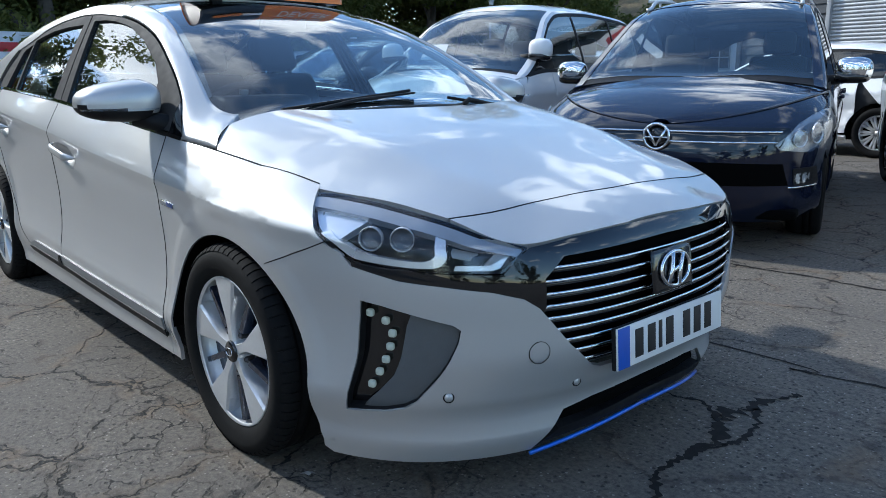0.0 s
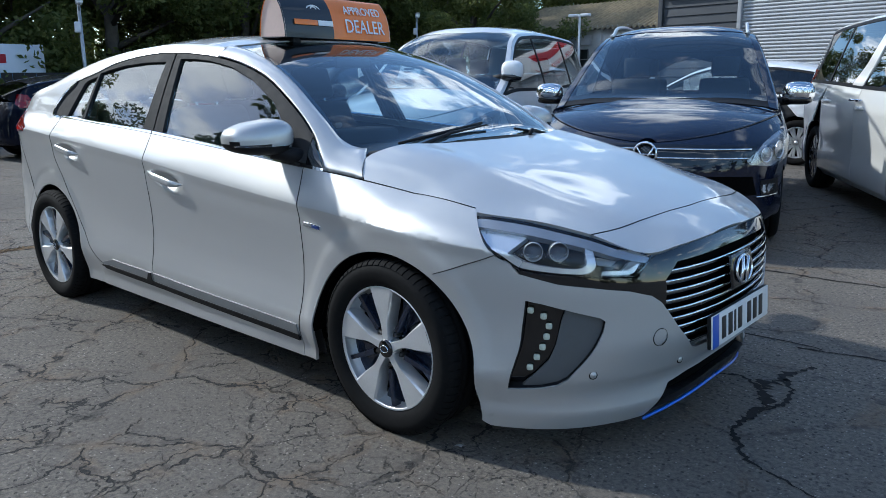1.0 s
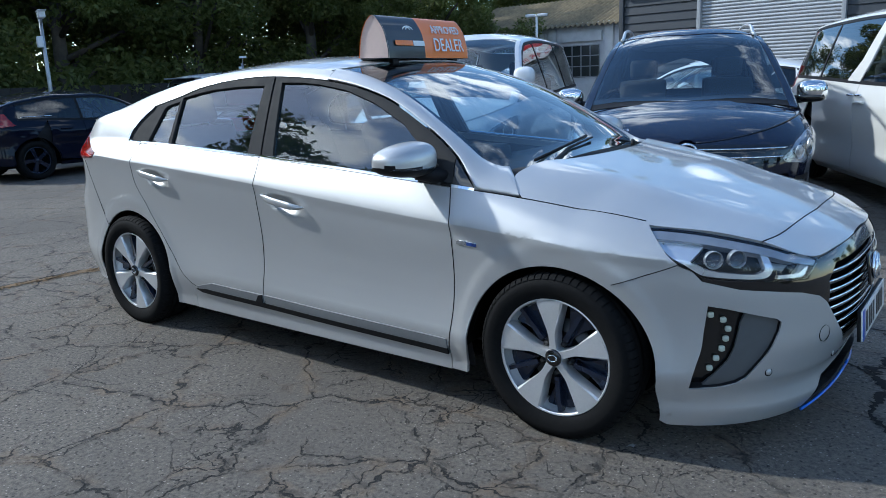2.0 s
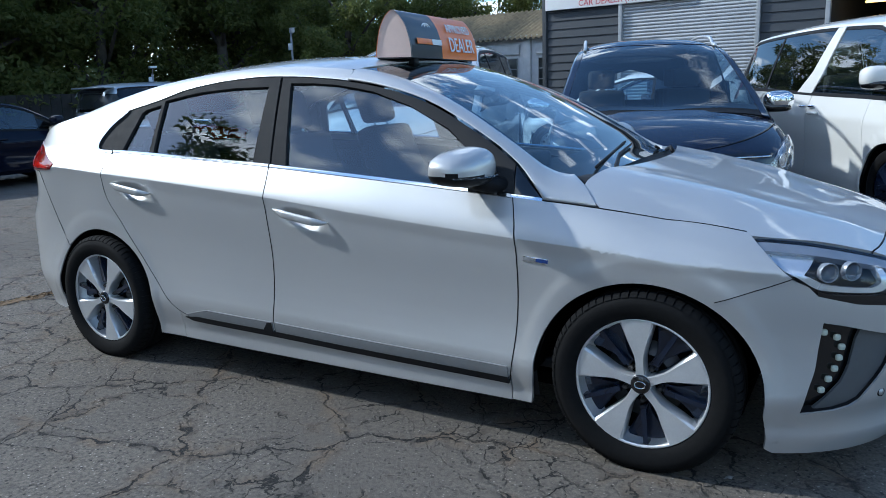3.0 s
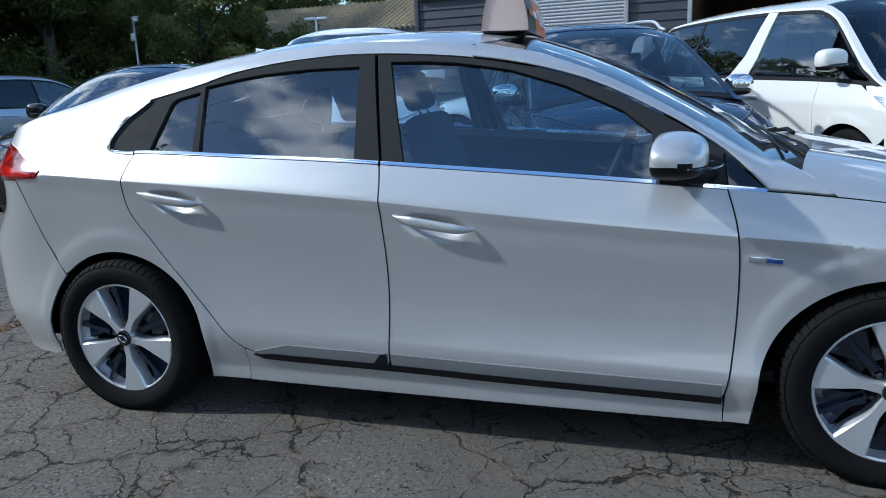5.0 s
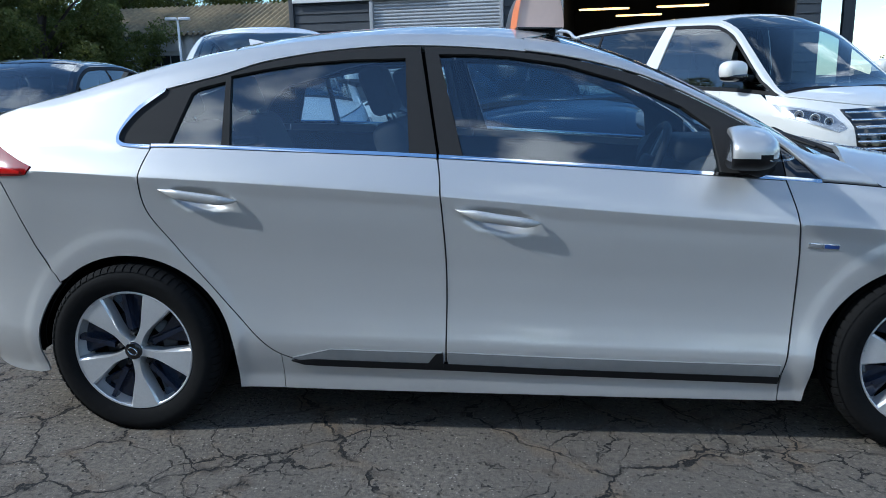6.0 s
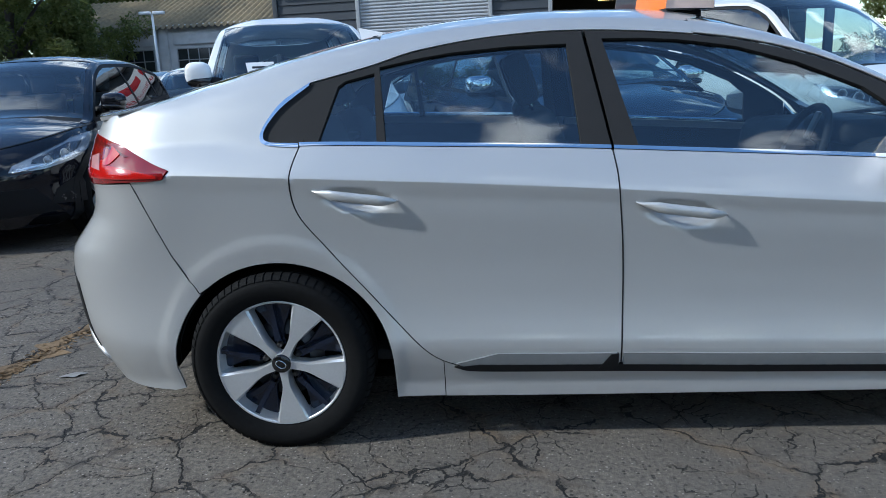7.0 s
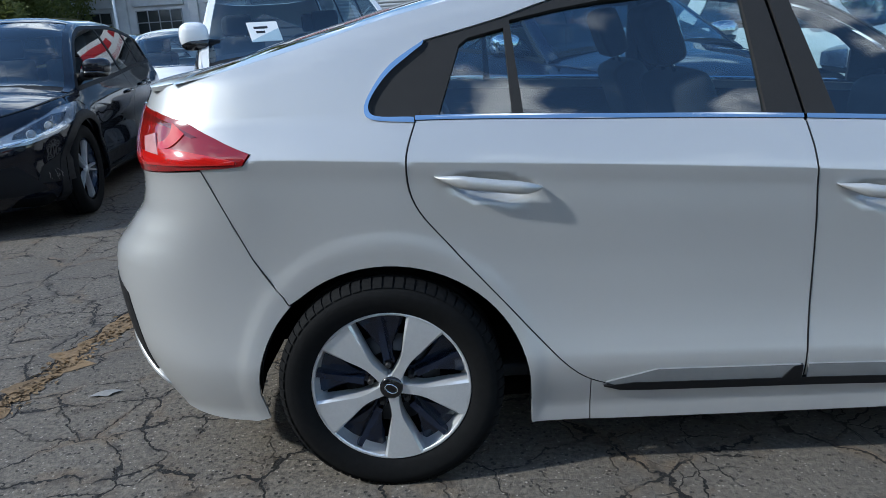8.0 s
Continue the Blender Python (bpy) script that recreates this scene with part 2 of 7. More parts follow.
def skin(outline, fn, cu, cv, depth=0.012, lift=0.0, holes=(), folds=()):
    """A curved panel: the outline, in the two parameters of the surface fn, filled with cells and bent onto fn, with its edges turned in by depth."""
    loops = [tidy(l, (cu, cv)) for l in (outline, *holes)]
    pts, edges = [], []
    for l in loops:
        k = len(pts)
        pts += l
        edges += [(k + i, k + (i + 1) % len(l)) for i in range(len(l))]
    rim = np.array(pts)
    lo, hi = rim.min(axis=0), rim.max(axis=0)
    nu, nv = max(2, math.ceil((hi[0] - lo[0]) / cu)), max(2, math.ceil((hi[1] - lo[1]) / cv))
    extra = []
    for fold in folds:
        m = max(3, int((hi[0] - lo[0]) / cu * 1.4))
        us = [lo[0] + (hi[0] - lo[0]) * i / m for i in range(m + 1)]
        for q in (fold if isinstance(fold, list) else [(u, fold(u)) for u in us]):
            if (((rim - q) / (cu, cv)) ** 2).sum(axis=1).min() > 0.02 and inside(q, loops):
                extra.append(q)
    rim = np.array(pts + extra)
    pts += extra
    for i in range(nu):
        for j in range(nv):
            q = (lo[0] + (hi[0] - lo[0]) * (i + 0.5) / nu, lo[1] + (hi[1] - lo[1]) * (j + 0.5) / nv)
            d = (((rim - q) / (cu, cv)) ** 2).sum(axis=1).min()
            if d > 0.16 and inside(q, loops):
                pts.append(q)
    vs, _, tris, *_ = geometry.delaunay_2d_cdt([Vector(p) for p in pts], edges, [], 0, 1e-6)
    tris = [t for t in tris if inside((sum(vs[i].x for i in t) / 3, sum(vs[i].y for i in t) / 3), loops)]
    verts, normals, faces, count = [], [], [], {}
    h = 2e-3
    for v in vs:
        u, w = v.x, v.y
        n = (Vector(fn(u + h, w)) - Vector(fn(u - h, w))).cross(Vector(fn(u, w + h)) - Vector(fn(u, w - h)))
        n = n.normalized() if n.length > 1e-12 else Vector((0, 0, 1))
        verts.append(Vector(fn(u, w)) + n * lift)
        normals.append(n)
    for t in tris:
        a, b, c = (vs[i] for i in t)
        if (b - a).cross(c - a) < 0:
            t = tuple(reversed(t))
        faces.append(tuple(t))
        for i, j in zip(t, (*t[1:], t[0])):
            count[(i, j)] = 1
    if depth:
        for i, j in list(count):
            if (j, i) not in count:
                k = len(verts)
                out = (verts[j] - verts[i]).cross(normals[i])
                out = out.normalized() if out.length > 1e-12 else normals[i]
                verts += [verts[i], verts[i] - normals[i] * depth, verts[j] - normals[j] * depth, verts[j]]
                normals += [out] * 4
                faces.append((k, k + 1, k + 2, k + 3))
    return ([tuple(v) for v in verts], faces, [tuple(n) for n in normals])


def smooth_line(pts, n=8):
    """A rounded open line through the points."""
    out = []
    P = [pts[0]] + list(pts) + [pts[-1]]
    for i in range(1, len(P) - 2):
        p0, p1, p2, p3 = P[i - 1:i + 3]
        for k in range(n):
            t = k / n
            out.append(tuple(0.5 * ((2 * b) + (c - a) * t + (2 * a - 5 * b + 4 * c - d) * t * t + (3 * b - a - 3 * c + d) * t ** 3)
                             for a, b, c, d in zip(p0, p1, p2, p3)))
    out.append(tuple(pts[-1]))
    return out


def arc(cx, cz, r, a0, a1, n=28, squash=1.0):
    """Points of an arc, degrees, from a0 to a1."""
    return [(cx + r * math.cos(radians(a0 + (a1 - a0) * i / n)), cz + squash * r * math.sin(radians(a0 + (a1 - a0) * i / n))) for i in range(n + 1)]


def lathe(profile, n=48, axis="y"):
    """A turned solid: (radius, along) pairs round the y axis."""
    verts, faces = [], []
    for r, a in profile:
        for i in range(n):
            t = 2 * math.pi * i / n
            verts.append((r * math.cos(t), a, r * math.sin(t)))
    for k in range(len(profile) - 1):
        for i in range(n):
            j = (i + 1) % n
            faces.append((k * n + i, k * n + j, (k + 1) * n + j, (k + 1) * n + i))
    if axis == "z":
        verts = [(x, z, y) for x, y, z in verts]
    elif axis == "x":
        verts = [(y, x, z) for x, y, z in verts]
    return verts, faces


def tube(points, radius, n=8, closed=False):
    """A round bar along points; radius may be a list."""
    verts, faces = [], []
    P = [Vector(p) for p in points]
    m = len(P)
    for i, p in enumerate(P):
        a = P[(i - 1) % m] if (i or closed) else p
        b = P[(i + 1) % m] if (i < m - 1 or closed) else p
        d = (b - a).normalized()
        s = d.cross((0, 0, 1)) if abs(d.z) < 0.95 else d.cross((1, 0, 0))
        s.normalize()
        t = d.cross(s)
        r = radius[i] if isinstance(radius, (list, tuple)) else radius
        for k in range(n):
            q = 2 * math.pi * k / n
            verts.append(tuple(p + s * (r * math.cos(q)) + t * (r * math.sin(q))))
    for i in range(m if closed else m - 1):
        for k in range(n):
            l = (k + 1) % n
            j = (i + 1) % m
            faces.append((i * n + k, i * n + l, j * n + l, j * n + k))
    if not closed:
        faces += [tuple(range(n - 1, -1, -1)), tuple((m - 1) * n + k for k in range(n))]
    return verts, faces


def box(sx, sy, sz, bevel=0.0, at=(0, 0, 0), segments=2, shape=None):
    """A bevelled block; shape(v) may bend its corners before the bevel."""
    bm = bmesh.new()
    bmesh.ops.create_cube(bm, size=1.0)
    for v in bm.verts:
        v.co = Vector((v.co.x * sx, v.co.y * sy, v.co.z * sz))
        if shape:
            v.co = Vector(shape(v.co))
    if bevel:
        bmesh.ops.bevel(bm, geom=bm.edges[:], offset=bevel, segments=segments, profile=0.6, affect="EDGES")
    bmesh.ops.translate(bm, verts=bm.verts[:], vec=at)
    for f in bm.faces:
        f.smooth = bevel > 0 and segments > 1
    return bm


def prism(outline, depth, axis="y", bevel=0.0):
    """A flat outline given thickness. axis: the way of the thickness; the outline holds the other two in order."""
    bm = bmesh.new()
    put = {"y": lambda a, b: (a, 0, b), "x": lambda a, b: (0, a, b), "z": lambda a, b: (a, b, 0)}[axis]
    f = bm.faces.new([bm.verts.new(put(*p)) for p in outline])
    r = bmesh.ops.extrude_face_region(bm, geom=[f])
    d = {"y": (0, depth, 0), "x": (depth, 0, 0), "z": (0, 0, depth)}[axis]
    bmesh.ops.translate(bm, verts=[g for g in r["geom"] if isinstance(g, bmesh.types.BMVert)], vec=d)
    bmesh.ops.recalc_face_normals(bm, faces=bm.faces[:])
    if bevel:
        bmesh.ops.bevel(bm, geom=bm.edges[:], offset=bevel, segments=2, profile=0.6, affect="EDGES")
    return bm


def lettering(name, text, size, mat, parent, at, label="", depth=0.002, wide=1.0):
    """Raised letters of the built-in font as a mesh; at: pose of the text's middle, reading along its x, facing its z."""
    cu = bpy.data.curves.new(name, "FONT")
    cu.body, cu.size, cu.extrude, cu.align_x, cu.align_y, cu.resolution_u = text, size, depth, "CENTER", "CENTER", 3
    tmp = bpy.data.objects.new(name, cu)
    scene.collection.objects.link(tmp)
    me = bpy.data.meshes.new_from_object(tmp.evaluated_get(bpy.context.evaluated_depsgraph_get()))
    bpy.data.objects.remove(tmp)
    me.transform(Matrix.Diagonal((wide, 1, 1, 1)))
    me.materials.clear()
    return part(name, me, mat, parent, label, at)


def blob(cx, cy, cz, ax, ay, az, e1=0.7, e2=0.8, nu=36, nv=20, warp=None):
    """A rounded box (superellipsoid)."""
    pw = lambda c, e: math.copysign(abs(c) ** e, c)
    verts, faces = [], []
    for j in range(nv + 1):
        b = -math.pi / 2 + math.pi * j / nv
        for i in range(nu):
            a = 2 * math.pi * i / nu
            p = (ax * pw(math.cos(b), e1) * pw(math.cos(a), e2), ay * pw(math.cos(b), e1) * pw(math.sin(a), e2), az * pw(math.sin(b), e1))
            p = warp(*p) if warp else p
            verts.append((cx + p[0], cy + p[1], cz + p[2]))
    for j in range(nv):
        for i in range(nu):
            k = (i + 1) % nu
            faces.append((j * nu + i, j * nu + k, (j + 1) * nu + k, (j + 1) * nu + i))
    return verts, faces
# ---- curves and car surfaces ----
def spline(*pts):
    """A smooth curve through (a, b) pairs (monotone cubic), held at its end slopes."""
    n = len(pts)
    xs, ys = [p[0] for p in pts], [p[1] for p in pts]
    d = [(ys[i + 1] - ys[i]) / (xs[i + 1] - xs[i]) for i in range(n - 1)]
    m = [d[0]] + [0.0 if d[i - 1] * d[i] <= 0 else 2 * d[i - 1] * d[i] / (d[i - 1] + d[i]) for i in range(1, n - 1)] + [d[-1]]

    def f(x):
        if x <= xs[0]:
            return ys[0] + m[0] * (x - xs[0])
        if x >= xs[-1]:
            return ys[-1] + m[-1] * (x - xs[-1])
        i = 0
        while x > xs[i + 1]:
            i += 1
        h = xs[i + 1] - xs[i]
        t = (x - xs[i]) / h
        return (ys[i] * (1 + 2 * t) * (1 - t) ** 2 + h * m[i] * t * (1 - t) ** 2 + ys[i + 1] * t * t * (3 - 2 * t) + h * m[i + 1] * t * t * (t - 1))
    return f


class Shape:
    """The outer skin of a car: x ahead, its right side at -y. side(u, z) runs round the flank and the corners; top(x, v) over bonnet, glass and roof."""

    def __init__(s, sill, crease, belt, rail, low, up, tumble, taper, xf, xr, nose, tail, centre, nf=2.7, nr=2.7, nr_y=None, crown=2.6, arches=(), flare=0.012, arch_r=0.345, hub=0.308, dimples=()):
        s.dimples = dimples
        s.nr_y = nr_y or nr
        s.sill, s.low, s.up, s.tumble = sill, spline(*low), spline(*up), tumble
        s.crease, s.belt, s.rail, s.taper = spline(*crease), spline(*belt), spline(*rail), spline(*taper)
        s.xf, s.xr, s.nose, s.tail, s.nf, s.nr = xf, xr, spline(*nose), spline(*tail), nf, nr
        s.centre, s.crown, s.arches, s.flare, s.arch_r, s.hub = spline(*centre), crown, arches, flare, arch_r, hub

    def half(s, x, z, xa=None):
        zc, zb, zr = s.crease(x), s.belt(x), s.rail(x)
        if z <= zc:
            w = s.low((z - s.sill) / (zc - s.sill))
        elif z <= zb:
            w = s.up((z - zc) / (zb - zc))
        else:
            w = s.up(1.0) - s.tumble * (z - zb) - 0.35 * s.tumble * (z - zb) ** 2
        w *= s.taper(x)
        if z > zr - 0.05:
            w -= 0.022 * ((z - zr + 0.05) / 0.05) ** 2
        for ax in s.arches:
            r = math.hypot((x if xa is None else xa) - ax, (z - s.hub) * 0.98)
            q = min(1.0, max(0.0, (s.arch_r + 0.095 - r) / 0.052))
            w += s.flare * (q * q * (3 - 2 * q) * 0.8 + 0.45 * math.exp(-((r - s.arch_r - 0.06) / 0.09) ** 2)) * (1 if z > s.sill else 0.5)
        for x0, z0, rx, rz, deep in s.dimples:
            q = ((x - x0) / rx) ** 2 + ((z - z0 + 0.13 * (x - x0)) / rz) ** 2
            if q < 1:
                w -= deep * (1 - q) ** 2
        return w

    def side(s, u, z):
        if u > s.xf:
            e = s.nose(z) - s.xf
            a = min((u - s.xf) / 0.9, 1.0) * math.pi / 2
            x = s.xf + e * abs(math.sin(a)) ** (2 / s.nf)
            return (x, -s.half(s.xf + (x - s.xf) * 0.6, z, x) * abs(math.cos(a)) ** (2 / s.nf), z)
        if u < s.xr:
            e = s.xr - s.tail(z)
            a = min((s.xr - u) / 0.9, 1.0) * math.pi / 2
            f = abs(math.sin(a)) ** (2 / s.nr)
            x = s.xr - e * f
            return (x, -s.half(s.xr + (x - s.xr) * 0.6, z, x) * max(0.0, 1 - f ** s.nr_y) ** (1 / s.nr_y), z)
        return (u, -s.half(u, z), z)

    def top(s, x, v):
        zr = s.rail(x)
        w = -s.side(x, zr)[1]
        return (x, v * w, zr + (s.centre(x) - zr) * (1 - abs(v) ** s.crown))

    def u_of(s, x, z):
        """The parameter u at which the flank reaches x at height z."""
        if x > s.xf:
            return s.xf + 0.9 * math.asin(min(1.0, (x - s.xf) / (s.nose(z) - s.xf)) ** (s.nf / 2)) / (math.pi / 2)
        if x < s.xr:
            return s.xr - 0.9 * math.asin(min(1.0, (s.xr - x) / (s.xr - s.tail(z))) ** (s.nr / 2)) / (math.pi / 2)
        return x

# ---- ground ----
def asphalt():
    m, nt, b = material("cracked_asphalt")
    tc = nt.nodes.new("ShaderNodeTexCoord")

    def node(kind, **inputs):
        n = nt.nodes.new(kind)
        for k, v in inputs.items():
            n.inputs[k].default_value = v
        return n

    def maths(op, a, b_=None):
        n = nt.nodes.new("ShaderNodeMath")
        n.operation = op
        for i, v in enumerate((a, b_)):
            if v is None:
                continue
            if isinstance(v, (int, float)):
                n.inputs[i].default_value = v
            else:
                nt.links.new(v, n.inputs[i])
        return n.outputs[0]

    def noise3(scale, detail=4.0, rough=0.55):
        n = node("ShaderNodeTexNoise", Scale=scale, Detail=detail, Roughness=rough)
        nt.links.new(tc.outputs["Object"], n.inputs["Vector"])
        return n
    warp = noise3(2.6, 5.0, 0.62)
    sub = nt.nodes.new("ShaderNodeVectorMath")
    sub.operation = "MULTIPLY_ADD"
    sub.inputs[1].default_value = (0.34, 0.34, 0.34)
    nt.links.new(warp.outputs["Color"], sub.inputs[0])
    nt.links.new(tc.outputs["Object"], sub.inputs[2])

    fine = noise3(17.0, 4.0, 0.6)
    jag = nt.nodes.new("ShaderNodeVectorMath")
    jag.operation = "MULTIPLY_ADD"
    jag.inputs[1].default_value = (0.05, 0.05, 0.05)
    nt.links.new(fine.outputs["Color"], jag.inputs[0])
    nt.links.new(sub.outputs[0], jag.inputs[2])

    def cells(scale):
        v = nt.nodes.new("ShaderNodeTexVoronoi")
        v.feature, v.voronoi_dimensions = "DISTANCE_TO_EDGE", "2D"
        v.inputs["Scale"].default_value = scale
        nt.links.new(jag.outputs[0], v.inputs["Vector"])
        return v.outputs["Distance"]

    def speckle(scale, pick, lo, hi, size):
        """Single grains: the cells whose random value lies over lo..hi, drawn within size of their middle."""
        v = nt.nodes.new("ShaderNodeTexVoronoi")
        v.inputs["Scale"].default_value = scale
        nt.links.new(tc.outputs["Object"], v.inputs["Vector"])
        c = nt.nodes.new("ShaderNodeSeparateColor")
        nt.links.new(v.outputs["Color"], c.inputs[0])
        return maths("MULTIPLY", mapped(nt, c.outputs[pick], 0, 1, lo, hi), mapped(nt, v.outputs["Distance"], 1.0, 0.0, size * 0.6, size))
    # three nets of cracks: long ones, their branches, and crazed patches
    gape = noise3(6.0, 3.0, 0.6)
    patch = noise3(0.6, 3.0)
    patch2 = noise3(1.4, 4.0)
    d1, d2, d3 = cells(1.5), cells(3.3), cells(8.5)
    gap = mapped(nt, gape.outputs["Fac"], -0.15, 1.6, 0.34, 0.60)
    m2 = mapped(nt, patch2.outputs["Fac"], 0.0, 1.0, 0.41, 0.50)
    m3 = maths("MULTIPLY", mapped(nt, patch.outputs["Fac"], 0.0, 1.0, 0.47, 0.56), mapped(nt, patch2.outputs["Fac"], 0.0, 1.0, 0.46, 0.54))

    apart = nt.nodes.new("ShaderNodeSeparateXYZ")
    nt.links.new(jag.outputs[0], apart.inputs[0])
    worn = maths("MULTIPLY", mapped(nt, apart.outputs["X"], 1.0, 0.0, 1.75, 2.35), mapped(nt, apart.outputs["X"], 0.25, 1.0, -5.0, -3.2))
    m2, m3 = maths("MULTIPLY", m2, worn), maths("MULTIPLY", m3, worn)

    def line(d, width, mask=None):
        v = maths("MULTIPLY", mapped(nt, d, 1.0, 0.0, width * 0.45, width), gap)
        return maths("MAXIMUM", v if mask is None else maths("MULTIPLY", v, mask), 0.0)
    c1 = line(d1, 0.0115, maths("ADD", maths("MULTIPLY", worn, 0.75), 0.25))
    c2 = line(d2, 0.018, m2)
    c3 = line(d3, 0.032, m3)
    crack = maths("MINIMUM", maths("MAXIMUM", maths("MAXIMUM", c1, c2), c3), 1.0)
    grain = noise3(55.0, 7.0, 0.72)
    clump = noise3(11.0, 5.0, 0.6)
    stain = noise3(0.45, 6.0, 0.6)
    base = mixed(nt, mapped(nt, grain.outputs["Fac"], 0, 1, 0.38, 0.62), (0.054, 0.047, 0.038), (0.205, 0.177, 0.144))
    base = mixed(nt, mapped(nt, clump.outputs["Fac"], 0, 0.5, 0.42, 0.68), base, (0.160, 0.136, 0.108))
    base = mixed(nt, maths("MULTIPLY", speckle(115.0, "Red", 0.70, 0.95, 0.42), 0.55), base, (0.19, 0.178, 0.158))
    base = mixed(nt, maths("MAXIMUM", speckle(48.0, "Green", 0.92, 0.96, 0.26), speckle(90.0, "Green", 0.86, 0.92, 0.36)), base, (0.36, 0.325, 0.28))
    pits = maths("MAXIMUM", speckle(52.0, "Blue", 0.80, 0.92, 0.34), speckle(26.0, "Red", 0.93, 0.97, 0.22))
    base = mixed(nt, maths("MULTIPLY", pits, 0.95), base, (0.020, 0.018, 0.016))
    base = mixed(nt, mapped(nt, stain.outputs["Fac"], 0, 0.6, 0.45, 0.62), base, (0.085, 0.074, 0.062))
    dust = noise3(4.0, 5.0)
    near = maths("MAXIMUM", mapped(nt, d1, 1.0, 0.0, 0.02, 0.085), maths("MULTIPLY", mapped(nt, d2, 1.0, 0.0, 0.03, 0.12), m2))
    wide = maths("MULTIPLY", near, mapped(nt, dust.outputs["Fac"], 0, 0.65, 0.46, 0.62))
    base = mixed(nt, wide, base, (0.150, 0.106, 0.066))
    crumb = maths("MULTIPLY", near, mapped(nt, clump.outputs["Fac"], 0, 0.7, 0.52, 0.60))
    base = mixed(nt, crumb, base, (0.040, 0.035, 0.030))
    base = mixed(nt, crack, base, (0.008, 0.007, 0.006))
    nt.links.new(base, b.inputs["Base Color"])
    b.inputs["Roughness"].default_value = 0.84
    hgt = maths("ADD", maths("MULTIPLY", grain.outputs["Fac"], 1.0), maths("MULTIPLY", clump.outputs["Fac"], 0.5))
    hgt = maths("SUBTRACT", hgt, maths("MULTIPLY", maths("ADD", crack, maths("MULTIPLY", pits, 0.3)), 2.2))
    bumped(nt, b, hgt, 0.9, 0.007)
    return m


ASPHALT = asphalt()
ground = new("ground", mesh_of("ground", [(-400, -400, 0), (400, -400, 0), (400, 400, 0), (-400, 400, 0)], [(0, 1, 2, 3)], None, False))
tagged(ground, "worn grey asphalt yard with a net of cracks", "asphalt", kind="structure")
ground.data.materials.append(ASPHALT)

# ---- clad workshop with roller shutter and open bay ----
CLAD = plain("slate_cladding", (0.032, 0.038, 0.046), 0.55, vary=0.12, scale=12, bump=0.001)
SHUTTER = plain("galvanised_shutter", (0.42, 0.43, 0.44), 0.42, metal=0.5, vary=0.1, scale=8)
FRAME_GREY = plain("grey_steel_frame", (0.3, 0.31, 0.32), 0.5, vary=0.1)
FASCIA = plain("white_fascia", (0.75, 0.75, 0.74), 0.4, vary=0.05)
RED_PRINT = plain("red_print", (0.45, 0.012, 0.02), 0.4, vary=0.05)
# inside walls coloured dark to carry the gloom of the open bay
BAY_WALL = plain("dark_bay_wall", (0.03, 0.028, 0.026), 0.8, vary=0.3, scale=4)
TUBE_LIGHT = lit("bay_lamp", (1.0, 0.62, 0.2), 3.0)
shop = thing("workshop", "slate-grey clad workshop with a roller shutter and an open bay", "building", kind="structure", at=pose(-5.75, 15.75, 0, 0, 0, -5.5))
H_SHOP, X_SHUT0, X_SHUT1, X_BAY0, X_BAY1 = 4.3, 2.08, 5.28, 6.62, 11.7


def board(x0, x1, z):
    w = x1 - x0
    return ([(0, 0.0, 0), (w, 0.0, 0), (w, -0.035, 0.005), (0, -0.035, 0.005), (0, -0.006, 0.215), (w, -0.006, 0.215), (w, 0, 0.215), (0, 0, 0.215)],
            [(0, 1, 2, 3), (3, 2, 5, 4), (4, 5, 6, 7), (0, 3, 4, 7), (1, 6, 5, 2)], None, False)


for x0, x1 in ((0, X_SHUT0), (X_SHUT1, X_BAY0), (X_BAY1, 12.2)):
    me = None
    for k in range(20):
        z = 0.03 + 0.205 * k
        if me is None:
            first = part("cladding_board", board(x0, x1, z), CLAD, shop, "", pose(x0, 0, z))
            me = first.data
        else:
            part("cladding_board", me, CLAD, shop, "", pose(x0, 0, z))
part("wall_above", box(X_BAY1 - X_BAY0, 0.2, 0.6, 0, ((X_BAY0 + X_BAY1) / 2, 0.08, H_SHOP - 0.3)), CLAD, shop)
part("wall_above", box(X_SHUT1 - X_SHUT0, 0.2, 0.75, 0, ((X_SHUT0 + X_SHUT1) / 2, 0.08, H_SHOP - 0.375)), CLAD, shop)
for x0, x1 in ((0, X_SHUT0), (X_SHUT1, X_BAY0), (X_BAY1, 12.2)):
    part("wall_core", box(x1 - x0, 0.15, H_SHOP, 0, ((x0 + x1) / 2, 0.08, H_SHOP / 2)), CLAD, shop)
part("side_wall", box(0.2, 9.0, H_SHOP, 0, (0.1, 4.66, H_SHOP / 2)), CLAD, shop)
part("side_wall", box(0.2, 9.0, H_SHOP, 0, (12.1, 4.66, H_SHOP / 2)), CLAD, shop)
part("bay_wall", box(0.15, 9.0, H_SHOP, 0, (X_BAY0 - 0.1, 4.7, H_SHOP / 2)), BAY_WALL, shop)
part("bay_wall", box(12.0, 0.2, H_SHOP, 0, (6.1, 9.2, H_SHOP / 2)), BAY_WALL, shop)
part("roof", box(12.5, 9.6, 0.2, 0.02, (6.1, 4.5, H_SHOP + 0.1)), FRAME_GREY, shop)
part("corner_trim", box(0.12, 0.1, H_SHOP, 0.01, (0.04, -0.03, H_SHOP / 2)), CLAD, shop)
for x in (X_SHUT0 + 0.02, X_SHUT1 - 0.02, X_BAY0 + 0.02):
    part("door_jamb", box(0.09, 0.16, 3.6, 0.006, (x, -0.035, 1.8)), FRAME_GREY, shop)
slat = None
